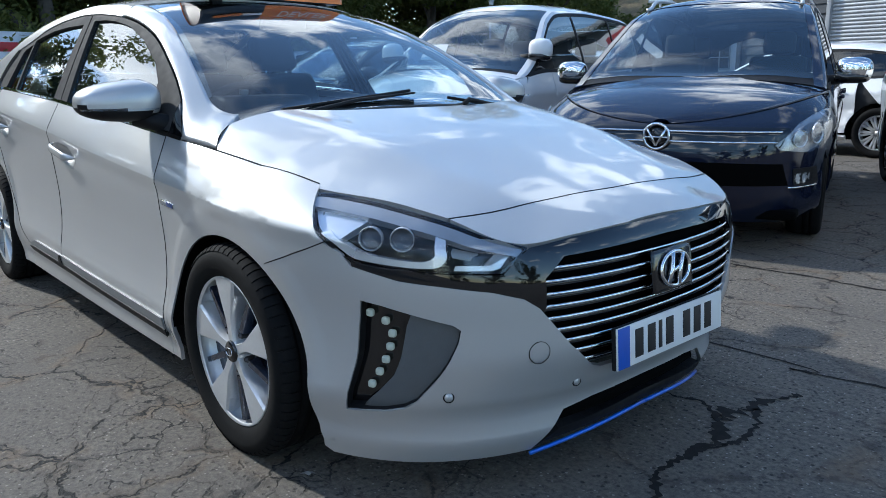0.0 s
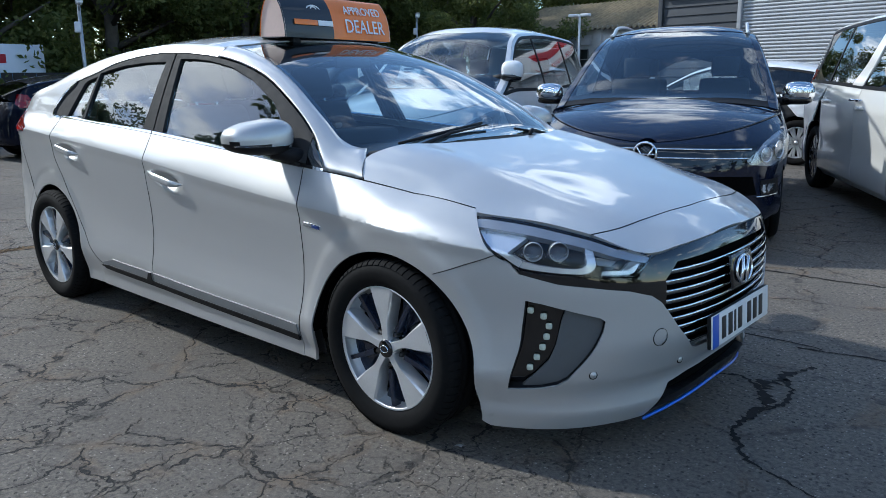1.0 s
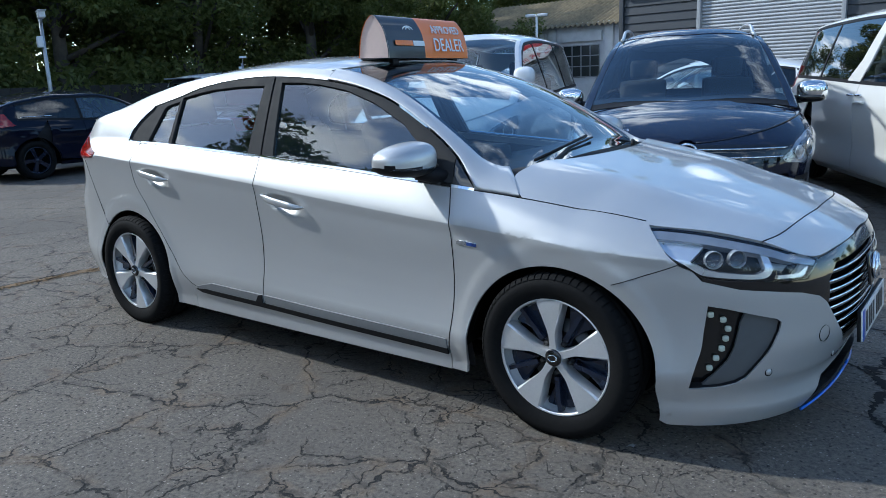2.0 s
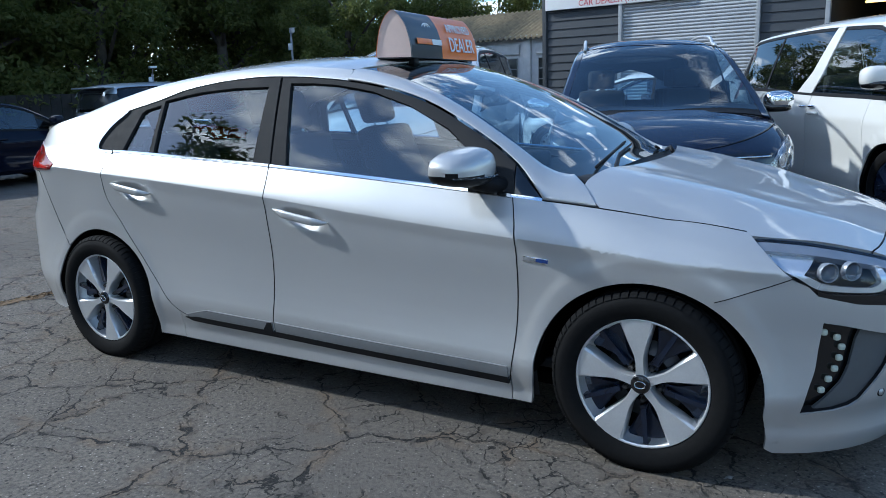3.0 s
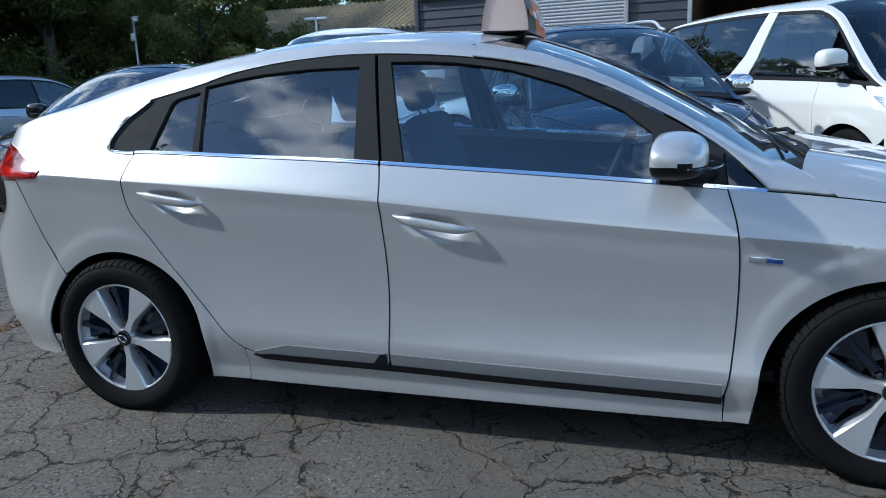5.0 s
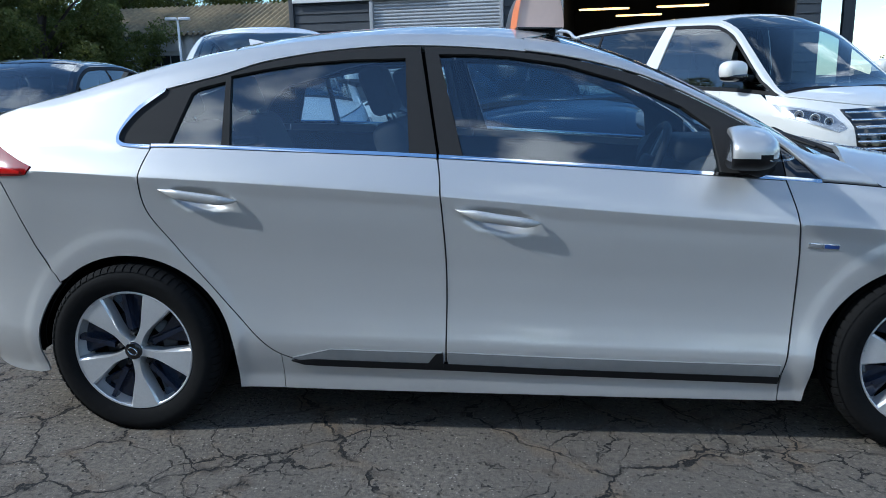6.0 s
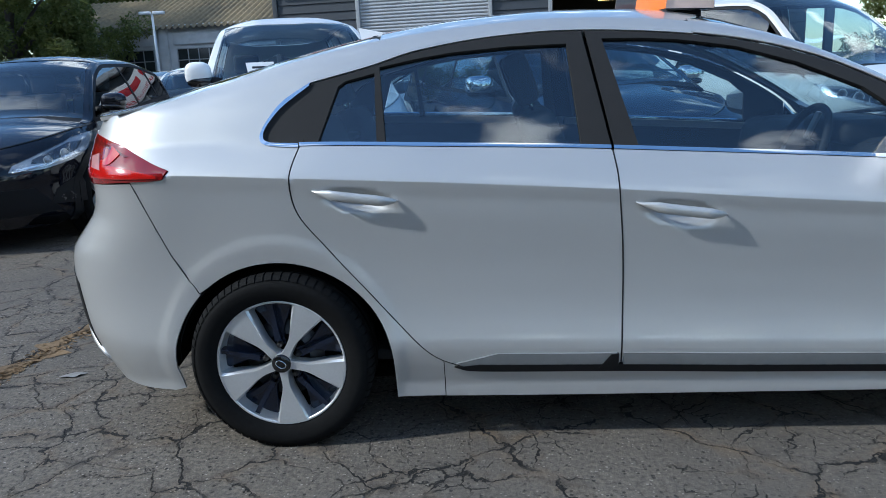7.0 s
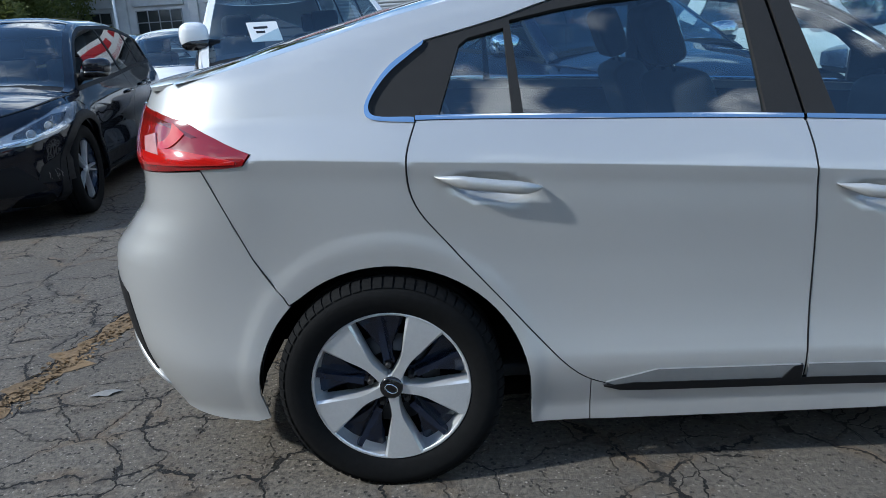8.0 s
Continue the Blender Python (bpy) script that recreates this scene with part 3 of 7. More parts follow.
for k in range(46):
    z = 0.02 + 0.0765 * k
    if slat is None:
        prof = [(0, 0), (-0.012, 0.006), (-0.02, 0.022), (-0.022, 0.038), (-0.02, 0.054), (-0.012, 0.068), (0, 0.0765)]
        w = X_SHUT1 - X_SHUT0 - 0.12
        v = [(x, y, zz) for x in (0, w) for y, zz in prof]
        n = len(prof)
        slat = part("shutter_slat", (v, [(i, n + i, n + i + 1, i + 1) for i in range(n - 1)]), SHUTTER, shop, "", pose(X_SHUT0 + 0.06, 0.0, z)).data
    else:
        part("shutter_slat", slat, SHUTTER, shop, "", pose(X_SHUT0 + 0.06, 0.0, z))
fascia = part("fascia_sign", box(3.6, 0.06, 0.8, 0.01, (1.9, -0.11, 3.56)), FASCIA, shop, "white fascia board with red lettering")
lettering("fascia_text", "CAR DEALER (HYBRID /", 0.20, RED_PRINT, fascia, pose(2.06, -0.142, 3.27, 90, 0, 0), "red capital letters", 0.002)
for k, (x, w) in enumerate(((0.9, 1.0), (2.3, 1.2))):
    part("fascia_bar", box(w, 0.004, 0.26, 0.001, (x, -0.143, 3.68)), RED_PRINT, fascia)
for y, x in ((3.0, 7.6), (3.0, 9.6), (5.5, 8.6)):
    part("bay_lamp", box(1.3, 0.08, 0.05, 0.01, (x, y, 3.0)), TUBE_LIGHT, shop, "glowing amber strip lamp")

# ---- old shed with a corrugated roof ----
ROOFING = plain("mossy_asbestos_roof", (0.23, 0.175, 0.095), 0.9, vary=0.5, scale=5, bump=0.004)
PALE_WALL = plain("stained_pale_wall", (0.56, 0.57, 0.58), 0.85, vary=0.22, scale=3, bump=0.002)
DARK_PANE = plain("dirty_dark_pane", (0.03, 0.035, 0.035), 0.2, vary=0.5, scale=2)
shed = thing("shed", "old pale shed with a mossy corrugated roof and steel windows", "building", kind="structure", at=pose(-16.2, 23.2, 0, 0, 0, -4))
part("wall", box(12.0, 0.25, 3.1, 0.01, (6, 0, 1.55)), PALE_WALL, shed)
part("wall", box(0.25, 6.0, 3.1, 0.01, (0, 3, 1.55)), PALE_WALL, shed)
part("wall", box(0.25, 6.0, 3.1, 0.01, (12, 3, 1.55)), PALE_WALL, shed)
for s, y0, y1 in ((1, -0.45, 3.0), (-1, 6.4, 3.0)):
    v, f = [], []
    n = 240
    for i in range(n + 1):
        x = -0.3 + 12.6 * i / n
        dz = 0.05 * math.sin(2 * math.pi * x / 0.15 * 0.7)
        v += [(x, y0, 2.98 + dz), (x, y1, 4.25 + dz)]
    f = [(2 * i, 2 * i + 2, 2 * i + 3, 2 * i + 1) for i in range(n)]
    part("roof", (v, f), ROOFING, shed, "mossy corrugated sheets")
for k in range(5):
    x = 1.2 + 2.35 * k
    win = part("window", box(1.5, 0.08, 1.15, 0.01, (x, -0.12, 1.75)), DARK_PANE, shed)
    for j in range(5):
        part("glazing_bar", box(0.03, 0.03, 1.15, 0, (x - 0.75 + 0.375 * j, -0.17, 1.75)), FRAME_GREY, win)
    for j in range(4):
        part("glazing_bar", box(1.5, 0.03, 0.03, 0, (x, -0.168, 1.2 + 0.37 * j)), FRAME_GREY, win)
    part("pier", box(0.3, 0.14, 3.0, 0.01, (x + 1.17, -0.18, 1.5)), PALE_WALL, shed)
    part("lintel", box(1.7, 0.1, 0.35, 0.01, (x, -0.16, 2.62)), PALE_WALL, shed)
HATCH = Shape(
    sill=0.155,
    crease=[(-2.2, 0.965), (-1.65, 0.95), (-1.26, 0.928), (-0.76, 0.898), (-0.23, 0.858), (0.18, 0.82), (0.54, 0.79), (0.87, 0.765), (1.3, 0.735), (2.0, 0.66)],
    belt=[(-2.2, 1.06), (-1.4, 1.03), (-1.2, 1.027), (-0.77, 1.008), (-0.38, 0.988), (0.0, 0.962), (0.36, 0.936), (0.72, 0.908), (0.97, 0.887), (1.2, 0.862), (1.45, 0.825), (1.65, 0.782), (1.9, 0.74), (2.2, 0.68)],
    rail=[(-2.12, 1.118), (-1.9, 1.142), (-1.6, 1.205), (-1.3, 1.285), (-1.0, 1.345), (-0.7, 1.378), (-0.4, 1.392), (-0.1, 1.378), (0.19, 1.335), (0.39, 1.275), (0.59, 1.185), (0.79, 1.072), (0.95, 0.965), (1.05, 0.9), (1.2, 0.862)],
    low=[(-0.09, 0.848), (0.0, 0.856), (0.03, 0.858), (0.08, 0.858), (0.13, 0.866), (0.2, 0.879), (0.262, 0.8845), (0.285, 0.884), (0.33, 0.8785), (0.42, 0.869), (0.52, 0.864), (0.62, 0.8635), (0.75, 0.868), (0.86, 0.8735), (0.93, 0.8755), (0.985, 0.881), (1.0, 0.882)],
    up=[(0.0, 0.882), (0.1, 0.877), (0.4, 0.858), (1.0, 0.815)], tumble=0.48,
    taper=[(-2.2, 0.93), (-1.7, 0.962), (-1.2, 0.988), (-0.6, 1.0), (0.6, 1.0), (1.1, 0.998), (1.6, 0.985), (2.2, 0.95)],
    xf=1.40, xr=-1.62,
    nose=[(0.10, 2.125), (0.165, 2.162), (0.182, 2.166), (0.2, 2.163), (0.24, 2.160), (0.3, 2.186), (0.42, 2.225), (0.56, 2.225), (0.65, 2.205), (0.72, 2.16), (0.8, 2.05), (0.9, 1.9)],
    tail=[(0.1, -2.09), (0.2, -2.13), (0.3, -2.18), (0.45, -2.24), (0.58, -2.258), (0.66, -2.25), (0.74, -2.185), (0.82, -2.12), (0.9, -2.105), (0.98, -2.112), (1.05, -2.1), (1.15, -2.06), (1.3, -2.03)],
    centre=[(-2.08, 1.145), (-2.03, 1.156), (-1.9, 1.178), (-1.65, 1.25), (-1.4, 1.312), (-1.2, 1.358), (-1.0, 1.395), (-0.7, 1.432), (-0.4, 1.445), (-0.1, 1.437), (0.12, 1.41), (0.3, 1.36), (0.5, 1.285), (0.7, 1.19), (0.9, 1.085), (1.05, 0.995), (1.2, 0.965), (1.5, 0.905), (1.8, 0.828), (2.05, 0.752), (2.2, 0.69)],
    nf=2.7, nr=2.5, nr_y=3.25, arches=(-1.35, 1.35), flare=0.009, dimples=((-1.05, 0.848, 0.135, 0.045, 0.034), (-0.03, 0.774, 0.135, 0.045, 0.034)))

# ---- wheels ----
def tyre_data(r, w, rim):
    """A tyre round y, its outer face at -y, with tread grooves cut as a ring of blocks."""
    h = w / 2
    prof = [(rim - 0.008, -h * 0.80), (rim + 0.004, -h * 0.90), (rim + 0.02, -h * 0.95), (rim + (r - rim) * 0.5, -h * 1.0), (r - 0.028, -h * 0.97), (r - 0.012, -h * 0.88),
            (r - 0.003, -h * 0.74), (r, -h * 0.5), (r, -h * 0.42), (r - 0.008, -h * 0.40), (r - 0.008, -h * 0.33), (r, -h * 0.31), (r + 0.001, -h * 0.06), (r - 0.008, -h * 0.04), (r - 0.008, h * 0.04), (r + 0.001, h * 0.06),
            (r, h * 0.5), (r - 0.004, h * 0.76), (r - 0.02, h * 0.95), (rim + 0.02, h * 0.95), (rim - 0.01, h * 0.8)]
    return lathe(prof, 72)


def sipes_data(r, w, n=66):
    """Shoulder blocks of the tread."""
    verts, faces = [], []
    h = w / 2
    for i in range(n):
        a0, a1 = 2 * math.pi * (i + 0.10) / n, 2 * math.pi * (i + 0.90) / n
        k = len(verts)
        for rr, y in ((r - 0.014, -h * 0.93), (r - 0.005, -h * 0.86), (r + 0.003, -h * 0.70), (r + 0.003, -h * 0.46)):
            verts += [(rr * math.cos(a0), y, rr * math.sin(a0)), (rr * math.cos(a1), y, rr * math.sin(a1))]
        for q in range(3):
            faces.append((k + 2 * q, k + 2 * q + 1, k + 2 * q + 3, k + 2 * q + 2))
        for s in (0, 1):
            b = len(verts)
            for rr, y in ((r - 0.018, -h * 0.90), (r - 0.010, -h * 0.83), (r - 0.006, -h * 0.70), (r - 0.006, -h * 0.46)):
                a = a1 if s else a0
                verts.append((rr * math.cos(a), y, rr * math.sin(a)))
            for q in range(3):
                f = (k + 2 * q + s, k + 2 * q + 2 + s, b + q + 1, b + q)
                faces.append(f if s else tuple(reversed(f)))
    return verts, faces


def star_spoke(r0, r1, w0, w1, face_y, drop, a, bow=0.0):
    """One broad spoke as a bevelled slab from r0 to r1, widening from w0 to w1, at the angle a (radians)."""
    side = smooth_line([(r0, w0), (r0 + (r1 - r0) * 0.3, w0 * 0.92), (r0 + (r1 - r0) * 0.62, (w0 + w1) * 0.47), (r1 - 0.012, w1 * 0.95), (r1, w1 * 1.06)], 4)
    verts, faces = [], []
    n = len(side)
    for r, w in side:
        t = (r - r0) / (r1 - r0)
        y = face_y + bow * (1 - t) ** 2
        for s, dy, k in ((-1, drop, 1.0), (-1, 0.007, 1.0), (-1, 0.0, 0.86), (1, 0.0, 0.86), (1, 0.007, 1.0), (1, drop, 1.0)):
            q = s * w * k
            rr = math.sqrt(max(r * r - q * q * 0.55, 1e-6))
            verts.append((rr * math.cos(a) - q * math.sin(a), y + dy, rr * math.sin(a) + q * math.cos(a)))
    for i in range(n - 1):
        for k in range(5):
            faces.append((6 * i + k, 6 * i + k + 1, 6 * i + 6 + k + 1, 6 * i + 6 + k))
    return verts, faces


def flat_smooth(ob, angle=35):
    """Smooth faces with edges sharp past the angle."""
    ob.data.set_sharp_from_angle(angle=radians(angle))
    return ob


def five_spoke_wheel(parent, x, y, z, turn=0.0, flip=False):
    """The 16-inch alloy of the silver hatchback: five broad machined spokes, dark pockets with a rib, five nuts and a cap."""
    m = pose(x, y, z) @ (pose(0, 0, 0, 0, 0, 180) if flip else Matrix()) @ pose(0, 0, 0, 0, turn, 0)
    w = part("wheel", lathe([(0.213, -0.082), (0.2195, -0.089), (0.2225, -0.083), (0.217, -0.05), (0.198, -0.03), (0.19, 0.03), (0.205, 0.09)], 64), ALLOY, parent, "sixteen inch five-spoke alloy wheel", m)
    part("tyre", tyre_data(0.311, 0.208, 0.2275), RUBBER, w, "worn black road tyre")
    flat_smooth(part("tread_block", sipes_data(0.311, 0.208), RUBBER, w), 30)
    # near-black disc holds the shade behind the spokes
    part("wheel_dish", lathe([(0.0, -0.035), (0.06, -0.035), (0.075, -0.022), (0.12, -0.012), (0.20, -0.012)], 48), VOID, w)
    part("brake_disc", lathe([(0.03, -0.020), (0.135, -0.020), (0.135, -0.004)], 48), STEEL, w)
    for k in range(5):
        a = math.pi / 2 + 2 * math.pi * k / 5
        flat_smooth(part("spoke", star_spoke(0.03, 0.218, 0.0165, 0.057, -0.086, 0.055, a, 0.004), ALLOY, w, "machined silver spoke"), 40)
        b = a + math.pi / 5
        flat_smooth(part("spoke_pocket", star_spoke(0.055, 0.21, 0.020, 0.074, -0.038, 0.015, b), ALLOY_DARK, w, "dark painted pocket between spokes"), 40)
        flat_smooth(part("spoke_rib", star_spoke(0.078, 0.212, 0.011, 0.009, -0.072, 0.04, b), ALLOY_DARK, w), 40)
        n = part("wheel_nut", lathe([(0.0, -0.074), (0.006, -0.074), (0.0095, -0.068), (0.0105, -0.045)], 6), STEEL, w, "", pose(0.060 * math.cos(b), 0, 0.060 * math.sin(b)))
        n.data.polygons.foreach_set("use_smooth", [False] * len(n.data.polygons))
    part("hub_face", lathe([(0.0, -0.084), (0.032, -0.083), (0.035, -0.076), (0.036, -0.04)], 40), ALLOY, w)
    cap = part("centre_cap", lathe([(0.0, -0.091), (0.027, -0.0905), (0.032, -0.087), (0.033, -0.078)], 32), BLACK_GLOSS, w, "black centre cap with a chrome oval")
    part("cap_emblem", tube([(0.018 * math.cos(t), -0.0925, 0.012 * math.sin(t)) for t in np.linspace(0, 2 * math.pi, 20, endpoint=False)], 0.0018, 6, True), CHROME, cap)
    return w


def simple_wheel(parent, x, y, z, r, w, rim, spokes, width, mat, flip=False, twin=False, turn=0.0):
    m = pose(x, y, z) @ (pose(0, 0, 0, 0, 0, 180) if flip else Matrix()) @ pose(0, 0, 0, 0, turn, 0)
    f = -w / 2 * 0.7
    wheel = part("wheel", lathe([(rim - 0.012, f), (rim + 0.002, f - 0.006), (rim + 0.003, f), (rim - 0.015, f + 0.03), (rim - 0.03, w / 2)], 48), ALLOY_DARK if twin and spokes == 5 else mat, parent, "", m)
    part("tyre", tyre_data(r, w, rim + 0.012), RUBBER, wheel)
    part("wheel_dish", lathe([(0.0, f + 0.05), (rim - 0.02, f + 0.06)], 32), VOID, wheel)
    for k in range(spokes):
        a = 2 * math.pi * k / spokes + 0.3
        for d in ((-0.11, 0.11) if twin else (0,)):
            flat_smooth(part("spoke", star_spoke(0.03, rim - 0.003, width, width * 1.3, f, 0.035, a + d), mat, wheel), 40)
    part("centre_cap", lathe([(0.0, f - 0.006), (0.03, f - 0.004), (0.034, f + 0.02)], 24), mat, wheel)
    return wheel

# ---- the silver hatchback ----
car = thing("hatchback", "silver five-door hatchback with dealer roof sign parked on cracked asphalt", "car")
side = HATCH.side


def both(name, data, mat, parent=car, label="", shadow=True):
    """The part of the right flank and its mirror image on the left one."""
    a = part(name, data, mat, parent, label, shadow=shadow)
    part(name, mirrored(data), mat, parent, label, shadow=shadow)
    return a


def along(f, x0, x1, n=24, dz=0.0):
    return [(x0 + (x1 - x0) * i / n, f(x0 + (x1 - x0) * i / n) + dz) for i in range(n + 1)]


def arch_line(cx, rx, rz, cz, low, shape):
    """A wheel arch from its front foot over the top to its rear foot."""
    pts = [(cx + rx, low)]
    pts += [(cx + rx * math.cos(radians(a)), cz + rz * math.sin(radians(a))) for a in range(0, 181, 5)] + [(cx - rx, low)]
    return [(shape.u_of(x, z), z) for x, z in pts]


FRONT_ARCH = arch_line(1.352, 0.374, 0.355, 0.29, 0.13, HATCH)
REAR_ARCH = arch_line(-1.342, 0.378, 0.362, 0.29, 0.13, HATCH)
FRAME = spline((-1.21, 1.222), (-1.007, 1.268), (-0.859, 1.309), (-0.6, 1.343), (-0.401, 1.352), (-0.285, 1.349), (-0.042, 1.331), (0.164, 1.302), (0.411, 1.24), (0.646, 1.136), (0.865, 1.006), (0.992, 0.886))
DOOR_LOW = spline((-0.83, 0.325), (-0.714, 0.276), (-0.5, 0.270), (-0.221, 0.265), (0.185, 0.253), (0.9, 0.239))
F_CUT = smooth_line([(0.872, 0.905), (0.903, 0.792), (0.914, 0.668), (0.912, 0.497), (0.9, 0.344), (0.886, 0.262)], 6)
B_CUT = smooth_line([(-0.306, 1.346), (-0.238, 0.969), (-0.226, 0.854), (-0.212, 0.605), (-0.219, 0.284)], 6)
R_CUT = smooth_line([(-1.238, 1.024), (-1.266, 0.93), (-1.25, 0.815), (-1.157, 0.69), (-1.03, 0.54), (-0.9, 0.388), (-0.82, 0.315), (-0.74, 0.282)], 6)
GAP = 0.0025
FOLDS = [lambda x, d=d: HATCH.crease(x) + d for d in (0.022, 0.010, 0.003, -0.002, -0.008, -0.018, -0.032, -0.05, -0.07)]
FOLDS += [lambda x, t=t: 0.155 + t * (HATCH.crease(x) - 0.155) for t in (0.22, 0.25, 0.262, 0.274, 0.285, 0.31, 0.36)]
LIP_FOLDS = [lambda u, z=z: z for z in (0.15, 0.168, 0.178, 0.186, 0.2, 0.225)]
for ax in (1.35, -1.35):
    for ring in (0.372, 0.394, 0.402, 0.410, 0.418, 0.426, 0.436, 0.46):
        FOLDS.append([(HATCH.u_of(x, z), z) for x, z in ((ax + ring * math.cos(radians(t)), 0.308 + ring * math.sin(radians(t)) / 0.98) for t in range(-20, 201, 4))])


def shifted(line, dx):
    return [(x + dx, z) for x, z in line]


B_LOW = [p for p in B_CUT if p[1] < 0.985]
belt = HATCH.belt
both("front_door", skin(shifted(F_CUT, -GAP) + along(DOOR_LOW, 0.88, -0.215, 20, 0.02) + list(reversed(shifted(B_LOW, GAP))) + along(belt, -0.235, 0.868, 24, -0.004), side, 0.03, 0.018, folds=FOLDS), SILVER)
both("rear_door", skin(shifted(B_LOW, -GAP) + along(DOOR_LOW, -0.22, -0.74, 12, 0.02) + list(reversed(shifted(R_CUT, GAP))) + along(belt, -1.235, -0.245, 24, -0.004), side, 0.03, 0.018, folds=FOLDS), SILVER)
wing_top = along(belt, 0.875, 1.553, 24)
wing = [p for p in FRONT_ARCH if p[1] >= 0.16 and not (p[0] > 1.47 and p[1] < 0.606)]
both("front_wing", skin(list(reversed(wing_top)) + shifted(F_CUT, GAP) + [(0.885, 0.165), (0.96, 0.165)] + list(reversed(wing)) + [(1.468, 0.606), (1.54, 0.65), (1.619, 0.689), (1.597, 0.72)], side, 0.035, 0.025, folds=FOLDS), SILVER)
quarter_glass = smooth_line([(-1.206, 1.222), (-1.298, 1.165), (-1.352, 1.1), (-1.37, 1.055), (-1.345, 1.03), (-1.24, 1.02)], 5)
r_arch = [p for p in REAR_ARCH if p[1] >= (0.172 if p[0] > -1.3 else 0.30) and not (p[0] < -1.6 and p[1] < 0.552)]
BUMP_CUT = [(-1.612, 0.552), (-1.662, 0.684), (-1.722, 0.803), (-1.791, 0.932)]
TAIL_LOW = [(-2.46, 0.905), (-2.2, 0.915), (-1.99, 0.925), (-1.846, 0.932), (-1.70, 0.936)]
TAIL_TOP = [(-1.65, 0.968), (-1.74, 1.005), (-1.851, 1.048), (-2.0, 1.073), (-2.136, 1.086), (-2.46, 1.092)]
rail_line = [(HATCH.u_of(x, z), z) for x, z in along(HATCH.rail, 0.05, -2.0, 44)]
both("side_panel", skin(list(reversed(along(FRAME, -1.206, 0.05, 30))) + quarter_glass + shifted(R_CUT, -GAP)[:-6] + [(-0.801, 0.303), (-0.801, 0.171), (-0.962, 0.171)] + r_arch + BUMP_CUT + [(-1.70, 0.934), (-1.667, 0.938), (-1.648, 0.966)] + TAIL_TOP[1:5] + list(reversed(rail_line)), side, 0.035, 0.025, folds=FOLDS), SILVER)
sill_top = along(DOOR_LOW, 0.882, -0.798, 30, -0.006)
both("sill", skin([(0.958, 0.162)] + [(0.882, 0.162 + 0.0)] + [(0.882, 0.232)] + sill_top + [(-0.798, 0.17), (-0.4, 0.166), (0.4, 0.162)], side, 0.06, 0.03, 0.03), SILVER)
both("door_moulding", skin(along(DOOR_LOW, -0.212, 0.878, 24, 0.004) + along(DOOR_LOW, 0.878, -0.212, 24, 0.058), side, 0.06, 0.02, 0.015, 0.006), SATIN_TRIM, label="satin grey moulding along the door's foot")
both("door_moulding", skin(along(DOOR_LOW, -0.76, -0.226, 16, 0.004) + along(DOOR_LOW, -0.226, -0.62, 16, 0.056), side, 0.06, 0.02, 0.015, 0.006), SATIN_TRIM)
both("sill_strip", skin(along(DOOR_LOW, -0.765, 0.878, 36, -0.010) + along(DOOR_LOW, 0.878, -0.68, 36, 0.016), side, 0.06, 0.02, 0.01, 0.008), BLACK_TRIM, label="black rubber sill strip")
both("moulding_end", skin([(-0.29, 0.270), (-0.228, 0.268), (-0.228, 0.322), (-0.252, 0.318)], side, 0.03, 0.02, 0.012, 0.009), BLACK_TRIM, label="black end piece of the moulding")

def tidy_ring(loop, k):
    """The loop drawn in towards its middle by the factor k."""
    cx, cz = sum(p[0] for p in loop) / len(loop), sum(p[1] for p in loop) / len(loop)
    return [(cx + (x - cx) * k, cz + (z - cz) * k) for x, z in loop]


# front bumper with its hole for the running lamp
GRILLE_LOW = [(1.667, 0.634), (1.76, 0.606), (1.85, 0.594), (1.943, 0.578), (2.005, 0.556), (2.035, 0.53), (2.102, 0.425), (2.165, 0.348), (2.19, 0.334), (2.3, 0.33)]
FOG = [(1.676, 0.552), (1.72, 0.543), (1.862, 0.5), (1.877, 0.487), (1.872, 0.455), (1.84, 0.365), (1.812, 0.30), (1.79, 0.28), (1.75, 0.268), (1.663, 0.26), (1.662, 0.36), (1.668, 0.47)]
f_arch = [p for p in FRONT_ARCH if p[0] > 1.46 and p[1] < 0.607]
bump = [(1.468, 0.603), (1.54, 0.646), (1.617, 0.685), (1.65, 0.662)] + GRILLE_LOW + [(2.3, 0.238), (2.2, 0.234), (2.133, 0.222), (2.1, 0.17), (2.072, 0.116), (1.95, 0.117), (1.827, 0.116), (1.66, 0.115)]
bump += [(1.615, 0.115)]
bump += [p for p in f_arch if p[1] > 0.12]
both("front_bumper", skin(bump, side, 0.03, 0.025, 0.012, 0.0, [FOG], FOLDS[16:] + LIP_FOLDS), SILVER)
both("lamp_recess", skin([(1.64, 0.24), (1.9, 0.24), (1.9, 0.57), (1.64, 0.57)], side, 0.03, 0.03, 0, -0.034), BLACK_GLOSS)
both("recess_wall", skin(tidy_ring(FOG, 1.0), side, 0.03, 0.03, 0.034, -0.006, [tidy_ring(FOG, 0.985)]), BLACK_TRIM)
fog = both("fog_panel", skin([(1.70, 0.268), (1.755, 0.262), (1.80, 0.276), (1.83, 0.30), (1.89, 0.46), (1.89, 0.50), (1.78, 0.535), (1.765, 0.49), (1.745, 0.36)], side, 0.03, 0.03, 0.01, -0.016), GREY_TRIM, label="matt grey fog lamp panel")
